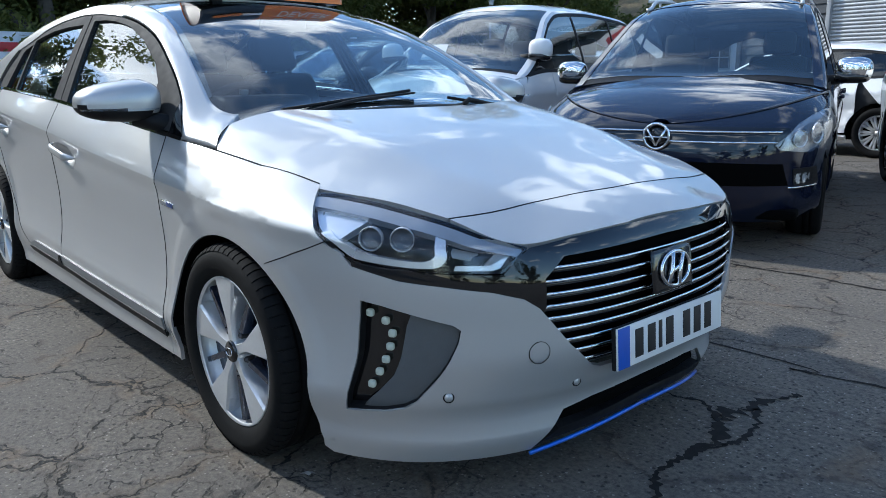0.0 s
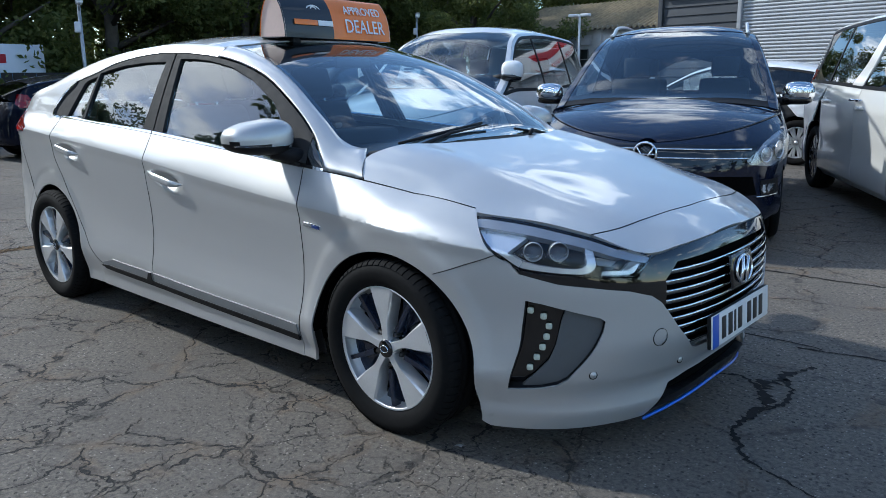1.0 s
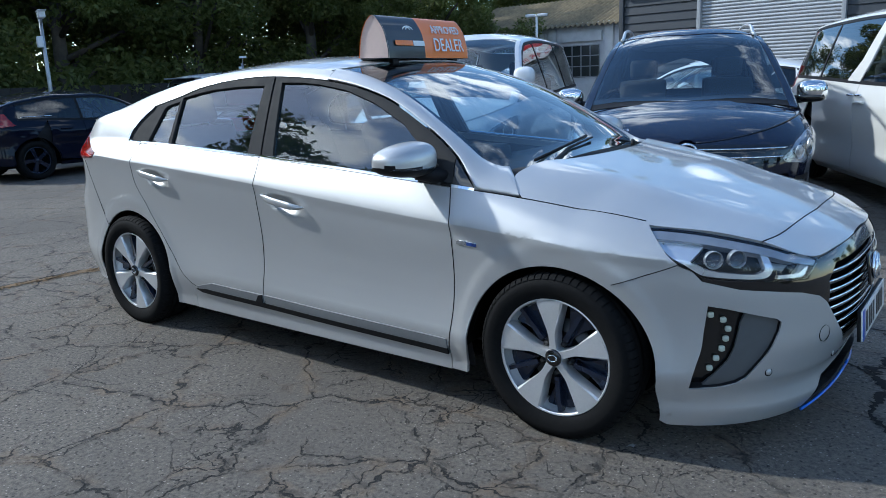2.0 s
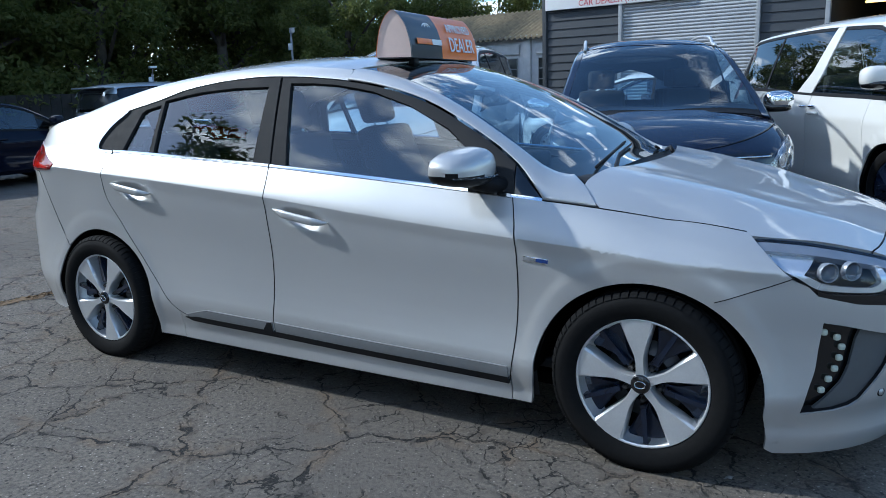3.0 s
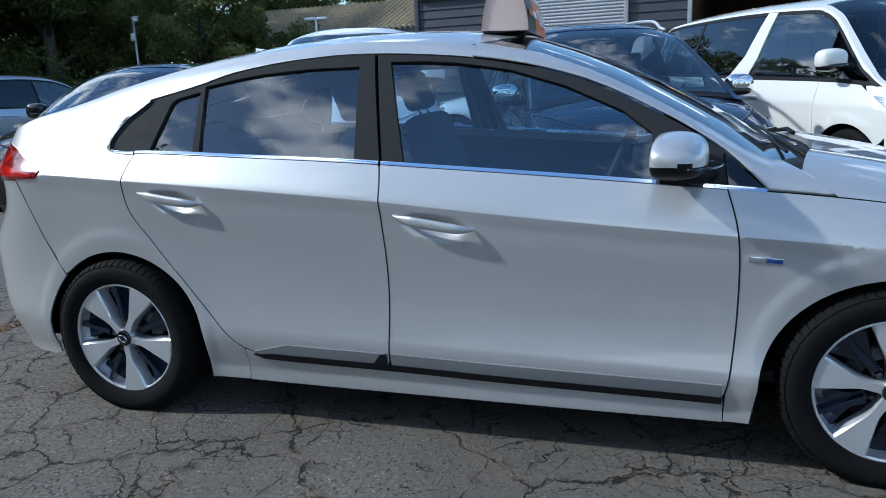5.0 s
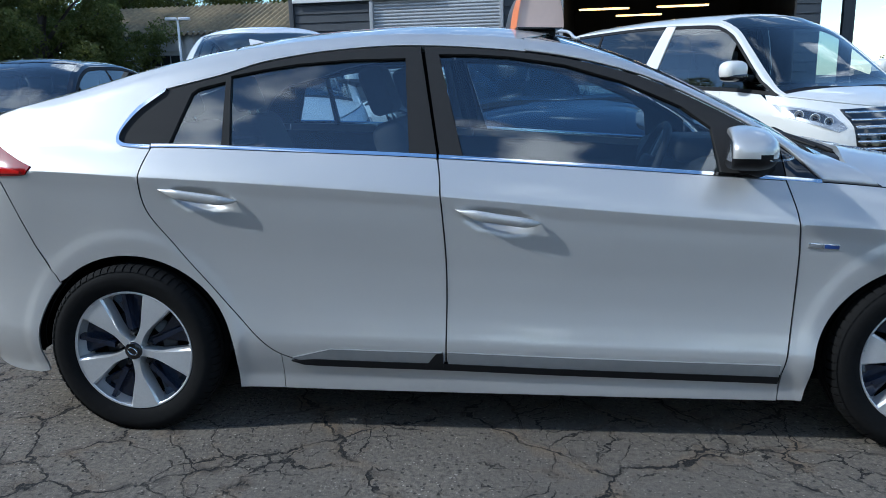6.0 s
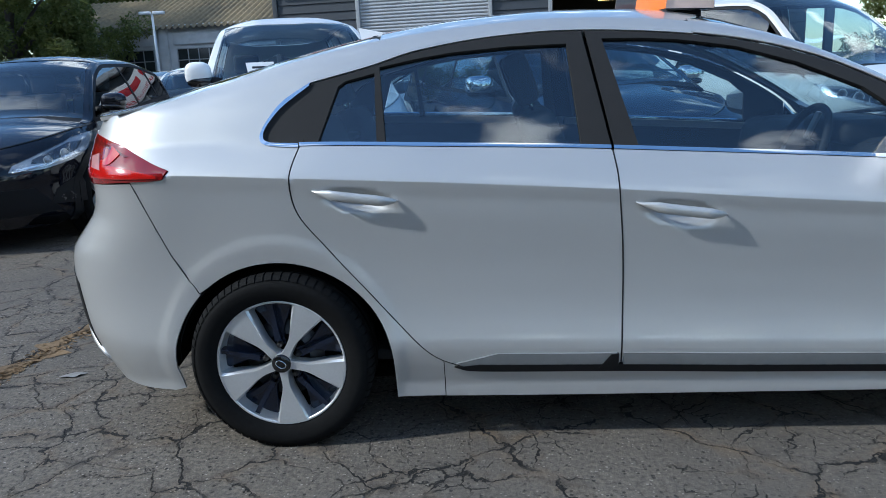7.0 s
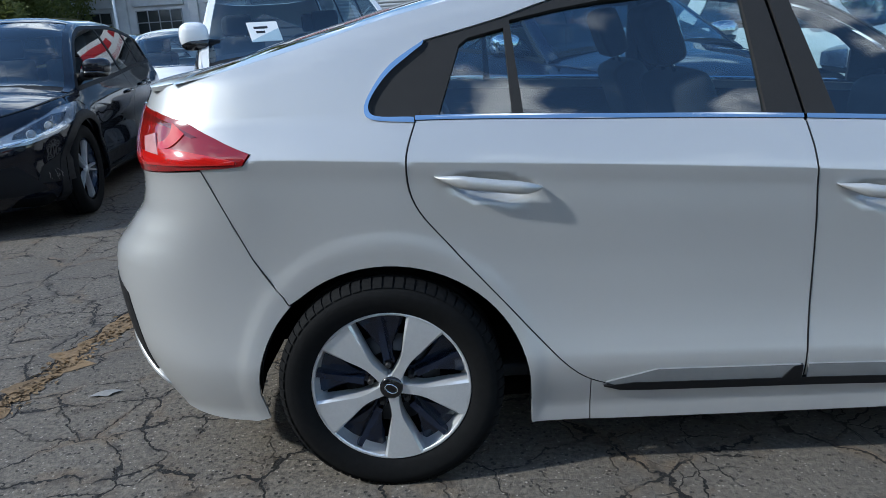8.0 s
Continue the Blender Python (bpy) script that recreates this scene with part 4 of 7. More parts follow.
for u, z in ((1.686, 0.516), (1.719, 0.499), (1.733, 0.468), (1.728, 0.434), (1.720, 0.400), (1.712, 0.367), (1.704, 0.333)):
    p, q = Vector(side(u, z)), Vector(side(u + 0.01, z))
    w = (q - p).normalized()
    n = w.cross(Vector((0, 0, 1))).normalized()
    for s in (1, -1):
        ctr = p - n * 0.022
        part("running_led", blob(0, 0, 0, 0.0105, 0.007, 0.0098, 0.6, 0.6, 14, 8), LED_ON, car, "lit square running lamp", Matrix.Translation((ctr.x, s * ctr.y, ctr.z)) @ Euler((0, 0, s * math.atan2(w.y, w.x))).to_matrix().to_4x4())

# gloss black front: grille field, slats, badge, plate, lower intake
GRILLE_TOP = [(2.3, 0.698), (2.2, 0.694), (2.12, 0.688), (2.035, 0.676), (2.0, 0.65), (1.97, 0.618), (1.85, 0.625), (1.76, 0.634), (1.668, 0.645)]
both("grille_surround", skin(GRILLE_LOW[:6] + [(2.045, 0.515), (2.05, 0.53), (2.052, 0.60), (2.10, 0.648), (2.3, 0.655)] + GRILLE_TOP, side, 0.03, 0.03, 0.02, -0.003), BLACK_GLOSS)
# plain near-black sheet behind the slats stands for the shade there
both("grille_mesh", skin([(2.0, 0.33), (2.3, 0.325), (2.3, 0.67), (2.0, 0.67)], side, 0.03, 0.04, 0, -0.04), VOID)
for k in range(9):
    z = 0.375 + 0.031 * k
    u0 = 2.052 if z > 0.5 else 2.052 + (0.5 - z) * 0.66
    if z > 0.6:
        u0 = 2.062 + (z - 0.6) * 0.55
    ring = []
    for s in (1, -1):
        us = [u0 + (2.299 - u0) * i / 14 for i in range(15)]
        pts = [side(u, z) for u in (us if s == 1 else reversed(us))]
        ring += [(x - 0.008, y * s, zz - 0.004 * (1 - abs(y) / 0.5)) for x, y, zz in pts]
    v, f = tube(ring, 0.0045, 6)
    part("grille_slat", (v, f), CHROME, car, "thin chrome grille slat")
    v, f = tube([(x - 0.014, y, z - 0.010) for x, y, z in ring], 0.009, 6)
    part("grille_bar", (v, f), BLACK_GLOSS, car)
badge_at = pose(2.232, 0, 0.562, 90, 0, 90) @ pose(0, 0, 0, -8)
part("badge_panel", box(0.19, 0.115, 0.012, 0.01), BLACK_GLOSS, car, "gloss black panel behind the badge", badge_at @ pose(0, 0, -0.004))
emblem = part("emblem", tube([(0.068 * math.cos(t), 0.046 * math.sin(t), 0.008) for t in np.linspace(0, 2 * math.pi, 36, endpoint=False)], 0.0055, 8, True), CHROME, car, "chrome oval emblem", badge_at)
for s in (-1, 1):
    part("emblem_bar", tube([(0.024 * s + 0.014, 0.040 - 0.004 * s, 0.008), (0.020 * s, 0.0, 0.010), (0.024 * s - 0.014, -0.040 - 0.004 * s, 0.008)], [0.008, 0.0075, 0.008], 8), CHROME, emblem)
part("emblem_bar", tube([(-0.022, -0.007, 0.010), (0.022, 0.007, 0.010)], 0.006, 8), CHROME, emblem)
plate_at = pose(2.243, 0, 0.393, 90, 0, 90) @ pose(0, 0, 0, -4)
plate = part("number_plate", box(0.52, 0.111, 0.006, 0.002), PLATE_WHITE, car, "white front number plate with a blue band", plate_at)
part("plate_band", box(0.05, 0.109, 0.002, 0.0008), PLATE_BLUE, plate, "", pose(-0.233, 0, 0.0035))
for k, x in enumerate((-0.165, -0.108, -0.066, -0.020, 0.066, 0.122, 0.180)):
    part("plate_bar", box(0.036 if k not in (2,) else 0.016, 0.076, 0.002, 0.0006), INK, plate, "", pose(x, 0, 0.0035))
part("plate_holder", box(0.524, 0.113, 0.012, 0.003), BLACK_TRIM, car, "", plate_at @ pose(0, 0, -0.009))
# near-black sheet behind the bumper gives the intake its shade
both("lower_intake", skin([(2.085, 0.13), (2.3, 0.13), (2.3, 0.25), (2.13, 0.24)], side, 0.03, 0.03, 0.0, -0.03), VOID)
both("front_lip", skin([(2.066, 0.112), (2.1, 0.140), (2.3, 0.158), (2.3, 0.19), (2.12, 0.172)], side, 0.03, 0.02, 0.03, 0.0), BLACK_TRIM)
both("blue_accent", tube([tuple(a + b for a, b in zip(side(2.068 + 0.232 * i / 12, 0.106 + 0.045 * (i / 12) ** 0.8), (0.008, 0, 0))) for i in range(13)], 0.006, 6), BLUE_LINE, label="bright blue accent strip")
for u, z in ((1.876, 0.313), (2.147, 0.305)):
    p, q = Vector(side(u, z)), Vector(side(u + 0.01, z))
    for s in (1, -1):
        part("parking_sensor", lathe([(0.0, -0.003), (0.010, -0.002), (0.012, 0.004)], 20), SILVER, car, "", Matrix.Translation((p.x, s * p.y, p.z)) @ Euler((0, 0, s * math.atan2((q - p).y, (q - p).x))).to_matrix().to_4x4())
        part("sensor_ring", lathe([(0.011, -0.0005), (0.0135, -0.0015), (0.0145, 0.002)], 20), BLACK_TRIM, car, "", Matrix.Translation((p.x, s * p.y, p.z)) @ Euler((0, 0, s * math.atan2((q - p).y, (q - p).x))).to_matrix().to_4x4())


p, q = Vector(side(2.036, 0.417)), Vector(side(2.046, 0.417))
part("cover_joint", lathe([(0.0273, -0.0008), (0.0288, -0.0006), (0.0292, 0.003)], 32), BLACK_TRIM, car, "", Matrix.Translation((p.x, p.y, p.z)) @ Euler((0, 0, math.atan2((q - p).y, (q - p).x))).to_matrix().to_4x4())


# headlamps
def headlamp(s):
    LAMP = smooth_line([(1.556, 0.79), (1.6, 0.716), (1.668, 0.646), (1.82, 0.63), (1.968, 0.622)], 4) + [(2.03, 0.675)] + smooth_line([(2.03, 0.678), (1.94, 0.708), (1.853, 0.739), (1.711, 0.773), (1.6, 0.789)], 4)
    fix = (lambda d: d) if s == 1 else mirrored
    lamp = part("headlamp", fix(skin(LAMP, side, 0.04, 0.03, 0.0, -0.05)), LAMP_DARK, car, "clear headlamp with twin projectors")
    part("lamp_lens", fix(skin(LAMP, side, 0.03, 0.025, 0.006, -0.001)), LENS, lamp, shadow=False)
    part("lamp_rim", fix(skin(LAMP, side, 0.03, 0.02, 0.035, -0.003, [tidy_ring(LAMP, 0.982)])), BLACK_GLOSS, lamp, "thin black lamp rim")
    part("side_shell", fix(skin([(1.572, 0.772), (1.60, 0.73), (1.64, 0.690), (1.668, 0.722), (1.70, 0.752), (1.65, 0.768)], side, 0.03, 0.02, 0.02, -0.020)), REFLECTOR, lamp, "pale silver inner shell")
    brow = [(1.565, 0.784), (1.6, 0.783), (1.711, 0.767), (1.853, 0.733), (1.94, 0.702), (2.02, 0.675)]
    part("lamp_brow", fix(skin(smooth_line(brow, 3) + list(reversed([(u - 0.006, z - 0.020) for u, z in smooth_line(brow, 3)])), side, 0.03, 0.015, 0.02, -0.007)), LAMP_GREY, lamp)
    part("light_guide", fix(skin(smooth_line([(1.612, 0.712), (1.66, 0.660), (1.70, 0.647), (1.80, 0.637), (1.845, 0.640), (1.868, 0.662), (1.872, 0.690), (1.866, 0.712)], 4) + smooth_line([(1.846, 0.716), (1.850, 0.688), (1.846, 0.668), (1.83, 0.656), (1.80, 0.652), (1.71, 0.663), (1.675, 0.676), (1.632, 0.722)], 4), side, 0.03, 0.015, 0.02, -0.010)), REFLECTOR, lamp, "chrome light guide")
    part("lower_guide", fix(skin([(1.875, 0.632), (1.95, 0.629), (1.968, 0.634), (1.99, 0.66), (1.975, 0.655), (1.95, 0.642), (1.88, 0.643)], side, 0.03, 0.02, 0.012, -0.010)), REFLECTOR, lamp)
    part("indicator_bowl", fix(skin([(1.935, 0.640), (1.962, 0.642), (2.015, 0.672), (2.0, 0.678), (1.965, 0.668)], side, 0.02, 0.015, 0.012, -0.016)), SATIN_TRIM, lamp)
    part("inner_reflector", fix(skin([(1.885, 0.700), (1.94, 0.684), (1.915, 0.652), (1.88, 0.660)], side, 0.03, 0.02, 0.01, -0.034)), SATIN_TRIM, lamp)
    for u in (1.718, 1.784):
        z = 0.698
        p = Vector(side(u, z))
        q = Vector(side(u + 0.02, z))
        w = (q - p).normalized()
        n = w.cross(Vector((0, 0, 1)))
        at = Matrix.Translation((p.x - n.x * 0.036, s * (p.y - n.y * 0.036), p.z)) @ Euler((0, 0, s * math.atan2(w.y, w.x))).to_matrix().to_4x4()
        part("projector_ring", lathe([(0.0295, 0.004), (0.0300, -0.014), (0.0285, -0.017), (0.0265, -0.012), (0.026, 0.0)], 28), LAMP_GREY, lamp, "", at)
        part("projector", lathe([(0.0, -0.028), (0.010, -0.026), (0.019, -0.019), (0.0245, -0.006)], 28), LENS, lamp, "", at, shadow=False)
        part("projector_bowl", lathe([(0.0, 0.002), (0.012, 0.0), (0.025, -0.004)], 24), LAMP_DARK, lamp, "", at)


headlamp(1)
headlamp(-1)


# bonnet and nose panel: from the wing's edge and the lamp's edge across to the middle
hood_edge = spline((0.97, 0.887), (1.2, 0.862), (1.4, 0.832), (1.553, 0.795), (1.711, 0.776), (1.853, 0.743), (2.035, 0.683), (2.12, 0.692), (2.3, 0.703))


def hood(u, v):
    ex, ey, ez = side(u, hood_edge(u))
    cx = 1.13 + (2.21 - 1.13) * (u - 0.97) / (2.3 - 0.97)
    cz = HATCH.centre(cx)
    k = abs(v)
    q = min(1.0, max(0.0, (1.72 - u) / 0.6))
    p = 2.3 + 5.0 * q * q * (3 - 2 * q)
    return (cx + (ex - cx) * k ** 2.0, -ey * v, ez + (cz - ez) * (1 - k ** p) + 0.010 * math.exp(-((k - 0.66) / 0.13) ** 2) * min(1.0, max(0, (2.25 - u) / 0.8)))


NOSE_CUT = [(1.862 + 0.21 * (1 - (i / 12 - 1) ** 2) ** 1.0, (i / 12 - 1) * 0.994) for i in range(25)]
BONNET_REAR = smooth_line([(1.176, 0.994), (1.135, 0.962), (1.09, 0.915), (1.064, 0.87), (1.05, 0.80), (1.045, 0.6), (1.05, 0.3), (1.053, 0.0), (1.05, -0.3), (1.045, -0.6), (1.05, -0.80), (1.064, -0.87), (1.09, -0.915), (1.135, -0.962), (1.176, -0.994)], 3)
part("bonnet", skin([(1.176 + 0.684 * i / 24, -0.994) for i in range(25)] + [(u - 0.003, v) for u, v in NOSE_CUT] + [(1.86 - 0.684 * i / 24, 0.994) for i in range(24)] + BONNET_REAR, hood, 0.04, 0.04, 0.02), SILVER, car)

# windscreen pillars: from the window frame and the wing's edge up to the glass, down to the bonnet's rear corner
def pillar():
    rows = []
    a_low, a_high = Vector(side(1.171, HATCH.belt(1.171) + 0.004)), Vector(hood(1.062, -0.872))
    stations = [(x, x, -0.93 + 0.018 * max(0, (x - 0.75) / 0.15)) for x in (0.045, 0.1, 0.16, 0.23, 0.3, 0.37, 0.44, 0.51, 0.58, 0.65, 0.72, 0.78, 0.83, 0.87, 0.905)]
    stations += [(0.935, 0.932, -0.908), (0.965, 0.955, -0.898), (0.99, 0.972, -0.888), (1.02, 0.99, -0.874), (1.055, 1.008, -0.855), (1.09, 1.024, -0.836), (1.13, 1.037, -0.82)]
    for k, (xl, xh, v) in enumerate(stations):
        low = Vector(side(xl, FRAME(xl) + 0.003 if xl < 0.985 else HATCH.belt(xl) + 0.004))
        high = Vector(HATCH.top(xh, v))
        t = max(0.0, (xh - 0.90) / 0.14)
        high.z += 0.018 * t * t
        ctrl = Vector(side(xl, min(HATCH.rail(xl), 1.5)))
        w = min(1.0, max(0.0, (xl - 0.85) / 0.14))
        soft = Vector((0.55 * low.x + 0.45 * high.x, low.y + 0.25 * (high.y - low.y), low.z + 0.72 * (high.z - low.z)))
        rows.append((low, ctrl.lerp(soft, w) + Vector((0, -0.004, 0.004)), high))
    rows.append((a_low, Vector((0.5 * (a_low.x + a_high.x), a_low.y + 0.3 * (a_high.y - a_low.y), a_low.z + 0.72 * (a_high.z - a_low.z))), a_high))
    verts, faces, m = [], [], 9
    for low, c, high in rows:
        ring = [(1 - t) ** 2 * low + 2 * t * (1 - t) * c + t * t * high for t in (i / m for i in range(m + 1))]
        ring = [low + Vector((0, 0.022, -0.004))] + ring + [high + Vector((-0.004, 0.006, -0.022))]
        verts += [tuple(p) for p in ring]
    n = m + 3
    for r in range(len(rows) - 1):
        faces += [(r * n + i, (r + 1) * n + i, (r + 1) * n + i + 1, r * n + i + 1) for i in range(n - 1)]
    return verts, faces


both("windscreen_pillar", pillar(), SILVER)
part("nose_panel", skin([(u + 0.003, v) for u, v in reversed(NOSE_CUT)] + [(1.872 + 0.378 * i / 20, -0.997) for i in range(21)] + [(2.25, 0.997), (1.872, 0.997)], hood, 0.03, 0.06, 0.02), SILVER, car)

# roof, glass and tail
top = HATCH.top
part("roof", skin([(-0.98, -1.0), (-0.5, -1.0), (0.0, -1.0), (0.03, -1.0), (0.1, -0.8), (0.15, -0.4), (0.165, 0), (0.15, 0.4), (0.1, 0.8), (0.03, 1.0), (-0.98, 1.0), (-1.0, 0.6), (-1.02, 0), (-1.0, -0.6)], top, 0.06, 0.08, 0.004), SILVER, car)
WS = [(0.038, -0.97), (0.105, -0.8), (0.155, -0.4), (0.17, 0), (0.155, 0.4), (0.105, 0.8), (0.038, 0.97)]
WS_LOW = [(0.935, 0.93), (0.99, 0.89), (1.05, 0.82), (1.09, 0.7), (1.13, 0.4), (1.14, 0), (1.13, -0.4), (1.09, -0.7), (1.05, -0.82), (0.99, -0.89), (0.935, -0.93)]
part("windscreen", skin(smooth_line(WS, 4) + smooth_line(WS_LOW, 4), top, 0.06, 0.1, 0.004, -0.004), GLASS, car, "clear laminated windscreen", shadow=False)
for s in (-1, 1):
    part("screen_border", skin([(0.05 + 0.85 * i / 30, s * 0.93) for i in range(31)] + [(0.9 - 0.85 * i / 30, s * 0.89) for i in range(31)], top, 0.06, 0.05, 0.004, -0.008), BLACK_GLOSS, car)
part("screen_header", skin(smooth_line(WS, 4) + [(x + 0.06, v) for x, v in reversed(smooth_line(WS, 4))], top, 0.04, 0.1, 0.003, -0.009), BLACK_GLOSS, car, "dark shade band")
part("cowl", skin([(x - 0.02, v * 0.96) for x, v in smooth_line(WS_LOW, 4)] + [(x + 0.08, v * 0.86) for x, v in reversed(smooth_line(WS_LOW, 4))], top, 0.05, 0.08, 0.01, -0.024), BLACK_TRIM, car, "black plastic scuttle panel")
part("rear_window", skin([(-1.03, -0.9), (-1.05, 0), (-1.03, 0.9), (-1.88, 0.88), (-1.9, 0), (-1.88, -0.88)], top, 0.06, 0.1, 0.004, -0.003), GLASS_DARK, car, "tinted rear window")
for s in (-1, 1):
    part("tailgate_edge", skin([(-0.98 - 0.91 * i / 20, s * 1.0) for i in range(21)] + [(-1.9 + 0.9 * i / 20, s * 0.89) for i in range(21)], top, 0.06, 0.06, 0.0), SILVER, car)
part("spoiler", skin([(-1.885, -0.96), (-1.97, -0.95), (-2.02, -0.8), (-2.06, 0), (-2.02, 0.8), (-1.97, 0.95), (-1.885, 0.96)], top, 0.04, 0.08, 0.012), SILVER, car)
both("tailgate", skin([(-2.52, 0.90), (-2.45, 0.9), (-2.3, 0.907), (-2.3, 1.085), (-2.52, 1.12)], side, 0.05, 0.04, 0.02, -0.01), SILVER)
R_BUMP = [(-1.612, 0.548), (-1.662, 0.680), (-1.722, 0.799), (-1.789, 0.928), (-1.99, 0.921), (-2.2, 0.911), (-2.52, 0.9), (-2.52, 0.36), (-2.3, 0.34), (-2.16, 0.37), (-2.08, 0.30), (-1.99, 0.215), (-1.9, 0.205), (-1.813, 0.20), (-1.72, 0.20), (-1.68, 0.21)]
both("rear_bumper", skin(R_BUMP + [p for p in reversed(REAR_ARCH) if p[0] < -1.6 and 0.21 < p[1] < 0.548], side, 0.04, 0.03, 0.008, folds=FOLDS[16:]), SILVER)
both("rear_diffuser", skin([(-1.99, 0.21), (-2.08, 0.295), (-2.16, 0.365), (-2.3, 0.335), (-2.52, 0.355), (-2.52, 0.2), (-2.1, 0.19)], side, 0.04, 0.03, 0.02, -0.012), BLACK_TRIM)
both("tail_lamp", skin([(-1.652, 0.966)] + TAIL_TOP[1:] + list(TAIL_LOW) + [(-1.668, 0.94)], side, 0.03, 0.025, 0.02, 0.004), RED_LENS, label="red wraparound tail lamp")
both("reversing_lens", skin([(-1.95, 0.968), (-2.03, 0.975), (-2.05, 1.01), (-1.98, 1.02)], side, 0.03, 0.02, 0.004, 0.0075), ROSE_LENS, label="pale reversing lens")
both("tail_light_bar", skin(smooth_line([(-1.685, 0.951), (-1.80, 0.972), (-1.92, 0.984), (-2.03, 0.978), (-2.14, 0.965)], 4) + smooth_line([(-2.14, 0.936), (-2.0, 0.944), (-1.85, 0.944), (-1.685, 0.944)], 4), side, 0.03, 0.02, 0.004, 0.006), RED_BRIGHT, label="bright red light bar")
both("tail_light_bar", skin(smooth_line([(-1.845, 1.018), (-1.875, 0.996), (-1.91, 0.984), (-1.955, 0.982)], 4) + smooth_line([(-1.955, 0.998), (-1.925, 1.004), (-1.905, 1.022), (-1.905, 1.046)], 4), side, 0.02, 0.015, 0.004, 0.007), RED_BRIGHT)
# darker red band painted as shade along the lamp's upper edge
both("lamp_shadow_band", skin(smooth_line([(-1.80, 1.010), (-1.92, 1.046), (-2.05, 1.066), (-2.14, 1.072)], 3) + smooth_line([(-2.14, 1.055), (-2.05, 1.050), (-1.92, 1.034), (-1.82, 1.008)], 3), side, 0.03, 0.02, 0.003, 0.0055), RED_DARK)

both("rear_insert", skin([(-2.09, 0.56), (-2.2, 0.60), (-2.3, 0.43), (-2.14, 0.31), (-2.06, 0.33), (-2.07, 0.44)], side, 0.03, 0.03, 0.01, 0.002), BLACK_TRIM, label="black reflector insert in the bumper")
both("bumper_fin", tube([side(-2.3 + 0.27 * i / 8, 0.415 - 0.13 * i / 8) for i in range(9)], [0.012] * 7 + [0.009, 0.004], 8), SILVER)

# window frames, glass and bright trim
R_MAIN = [(-0.979, 1.262), (-0.86, 1.283), (-0.746, 1.298), (-0.553, 1.309), (-0.361, 1.313), (-0.333, 0.998), (-0.957, 1.022)]
R_SMALL = [(-0.992, 1.246), (-1.09, 1.225), (-1.112, 1.208), (-1.178, 1.03), (-0.983, 1.022)]
F_MAIN = [(-0.245, 1.318), (-0.12, 1.314), (-0.007, 1.304), (0.09, 1.289), (0.184, 1.272), (0.37, 1.214), (0.56, 1.128), (0.65, 1.062), (0.675, 0.925), (0.3, 0.95), (-0.005, 0.972), (-0.154, 0.984)]
both("front_window", skin(F_MAIN, side, 0.08, 0.06, 0.004, -0.016), GLASS_SIDE, label="clear front door glass", shadow=False)
both("rear_side_window", skin(R_MAIN, side, 0.08, 0.06, 0.004, -0.016), GLASS_SIDE, label="clear rear door glass", shadow=False)
both("quarter_light", skin(R_SMALL, side, 0.08, 0.06, 0.004, -0.016), GLASS_SIDE, shadow=False)
fr = lambda x0, x1, n=16: along(FRAME, x0, x1, n, -0.003)
both("rear_window_frame", skin(fr(-1.2, -0.31) + [(-0.312, 1.34), (-0.242, 0.985), (-0.335, 0.992), (-0.363, 1.309)] + [p for p in reversed(R_MAIN[:4])] + [(-0.957, 1.018), (-0.986, 1.018), (-0.995, 1.244), (-1.092, 1.223), (-1.115, 1.207), (-1.181, 1.028), (-1.226, 1.03)], side, 0.035, 0.035, 0.02, -0.004), FRAME_BLACK, label="matt black window frame")
both("front_window_frame", skin(fr(-0.3, 0.86, 24) + [(0.875, 0.91), (0.678, 0.922)] + [(0.653, 1.062), (0.563, 1.130), (0.372, 1.216), (0.185, 1.274), (0.09, 1.291), (-0.007, 1.306), (-0.12, 1.316), (-0.248, 1.32)] + [(-0.156, 0.982), (-0.232, 0.985)], side, 0.035, 0.035, 0.02, -0.004), FRAME_BLACK)
both("centre_pillar", skin([(-0.335, 1.338), (-0.275, 0.985), (-0.19, 0.98), (-0.262, 1.338)], side, 0.05, 0.05, 0.0, -0.020), VOID)
both("mirror_sail", skin([(0.866, 1.0), (0.99, 0.886), (0.88, 0.897)], side, 0.05, 0.05, 0.02, -0.003), BLACK_GLOSS)
both("quarter_trim", skin([(-1.16, 1.234), (-1.210, 1.216), (-1.296, 1.156), (-1.346, 1.095), (-1.362, 1.056), (-1.340, 1.034), (-1.232, 1.027)], side, 0.05, 0.05, 0.012, -0.006), FRAME_BLACK)
quarter_inner = [(x + 0.013 * (-1.25 - x) / math.hypot(-1.25 - x, 1.12 - z), z + 0.013 * (1.12 - z) / math.hypot(-1.25 - x, 1.12 - z)) for x, z in quarter_glass]
both("bright_trim", skin(quarter_glass + list(reversed(quarter_inner)), side, 0.02, 0.02, 0.012, 0.004), CHROME, label="bright window surround")
both("bright_trim", skin(along(belt, -1.238, -0.243, 30, -0.002) + along(belt, -0.243, -1.238, 30, 0.009), side, 0.05, 0.02, 0.012, 0.002), CHROME)
both("bright_trim", skin(along(belt, -0.235, 0.985, 36, -0.002) + along(belt, 0.985, -0.235, 36, 0.009), side, 0.05, 0.02, 0.012, 0.002), CHROME)

# black beads in the joints between the panels, added as the gaps' shade
def joint(line, fn=side, r=0.0015):
    pts = [Vector(fn(*p)) for p in line]
    return tube([tuple(p) for p in pts], r, 6)


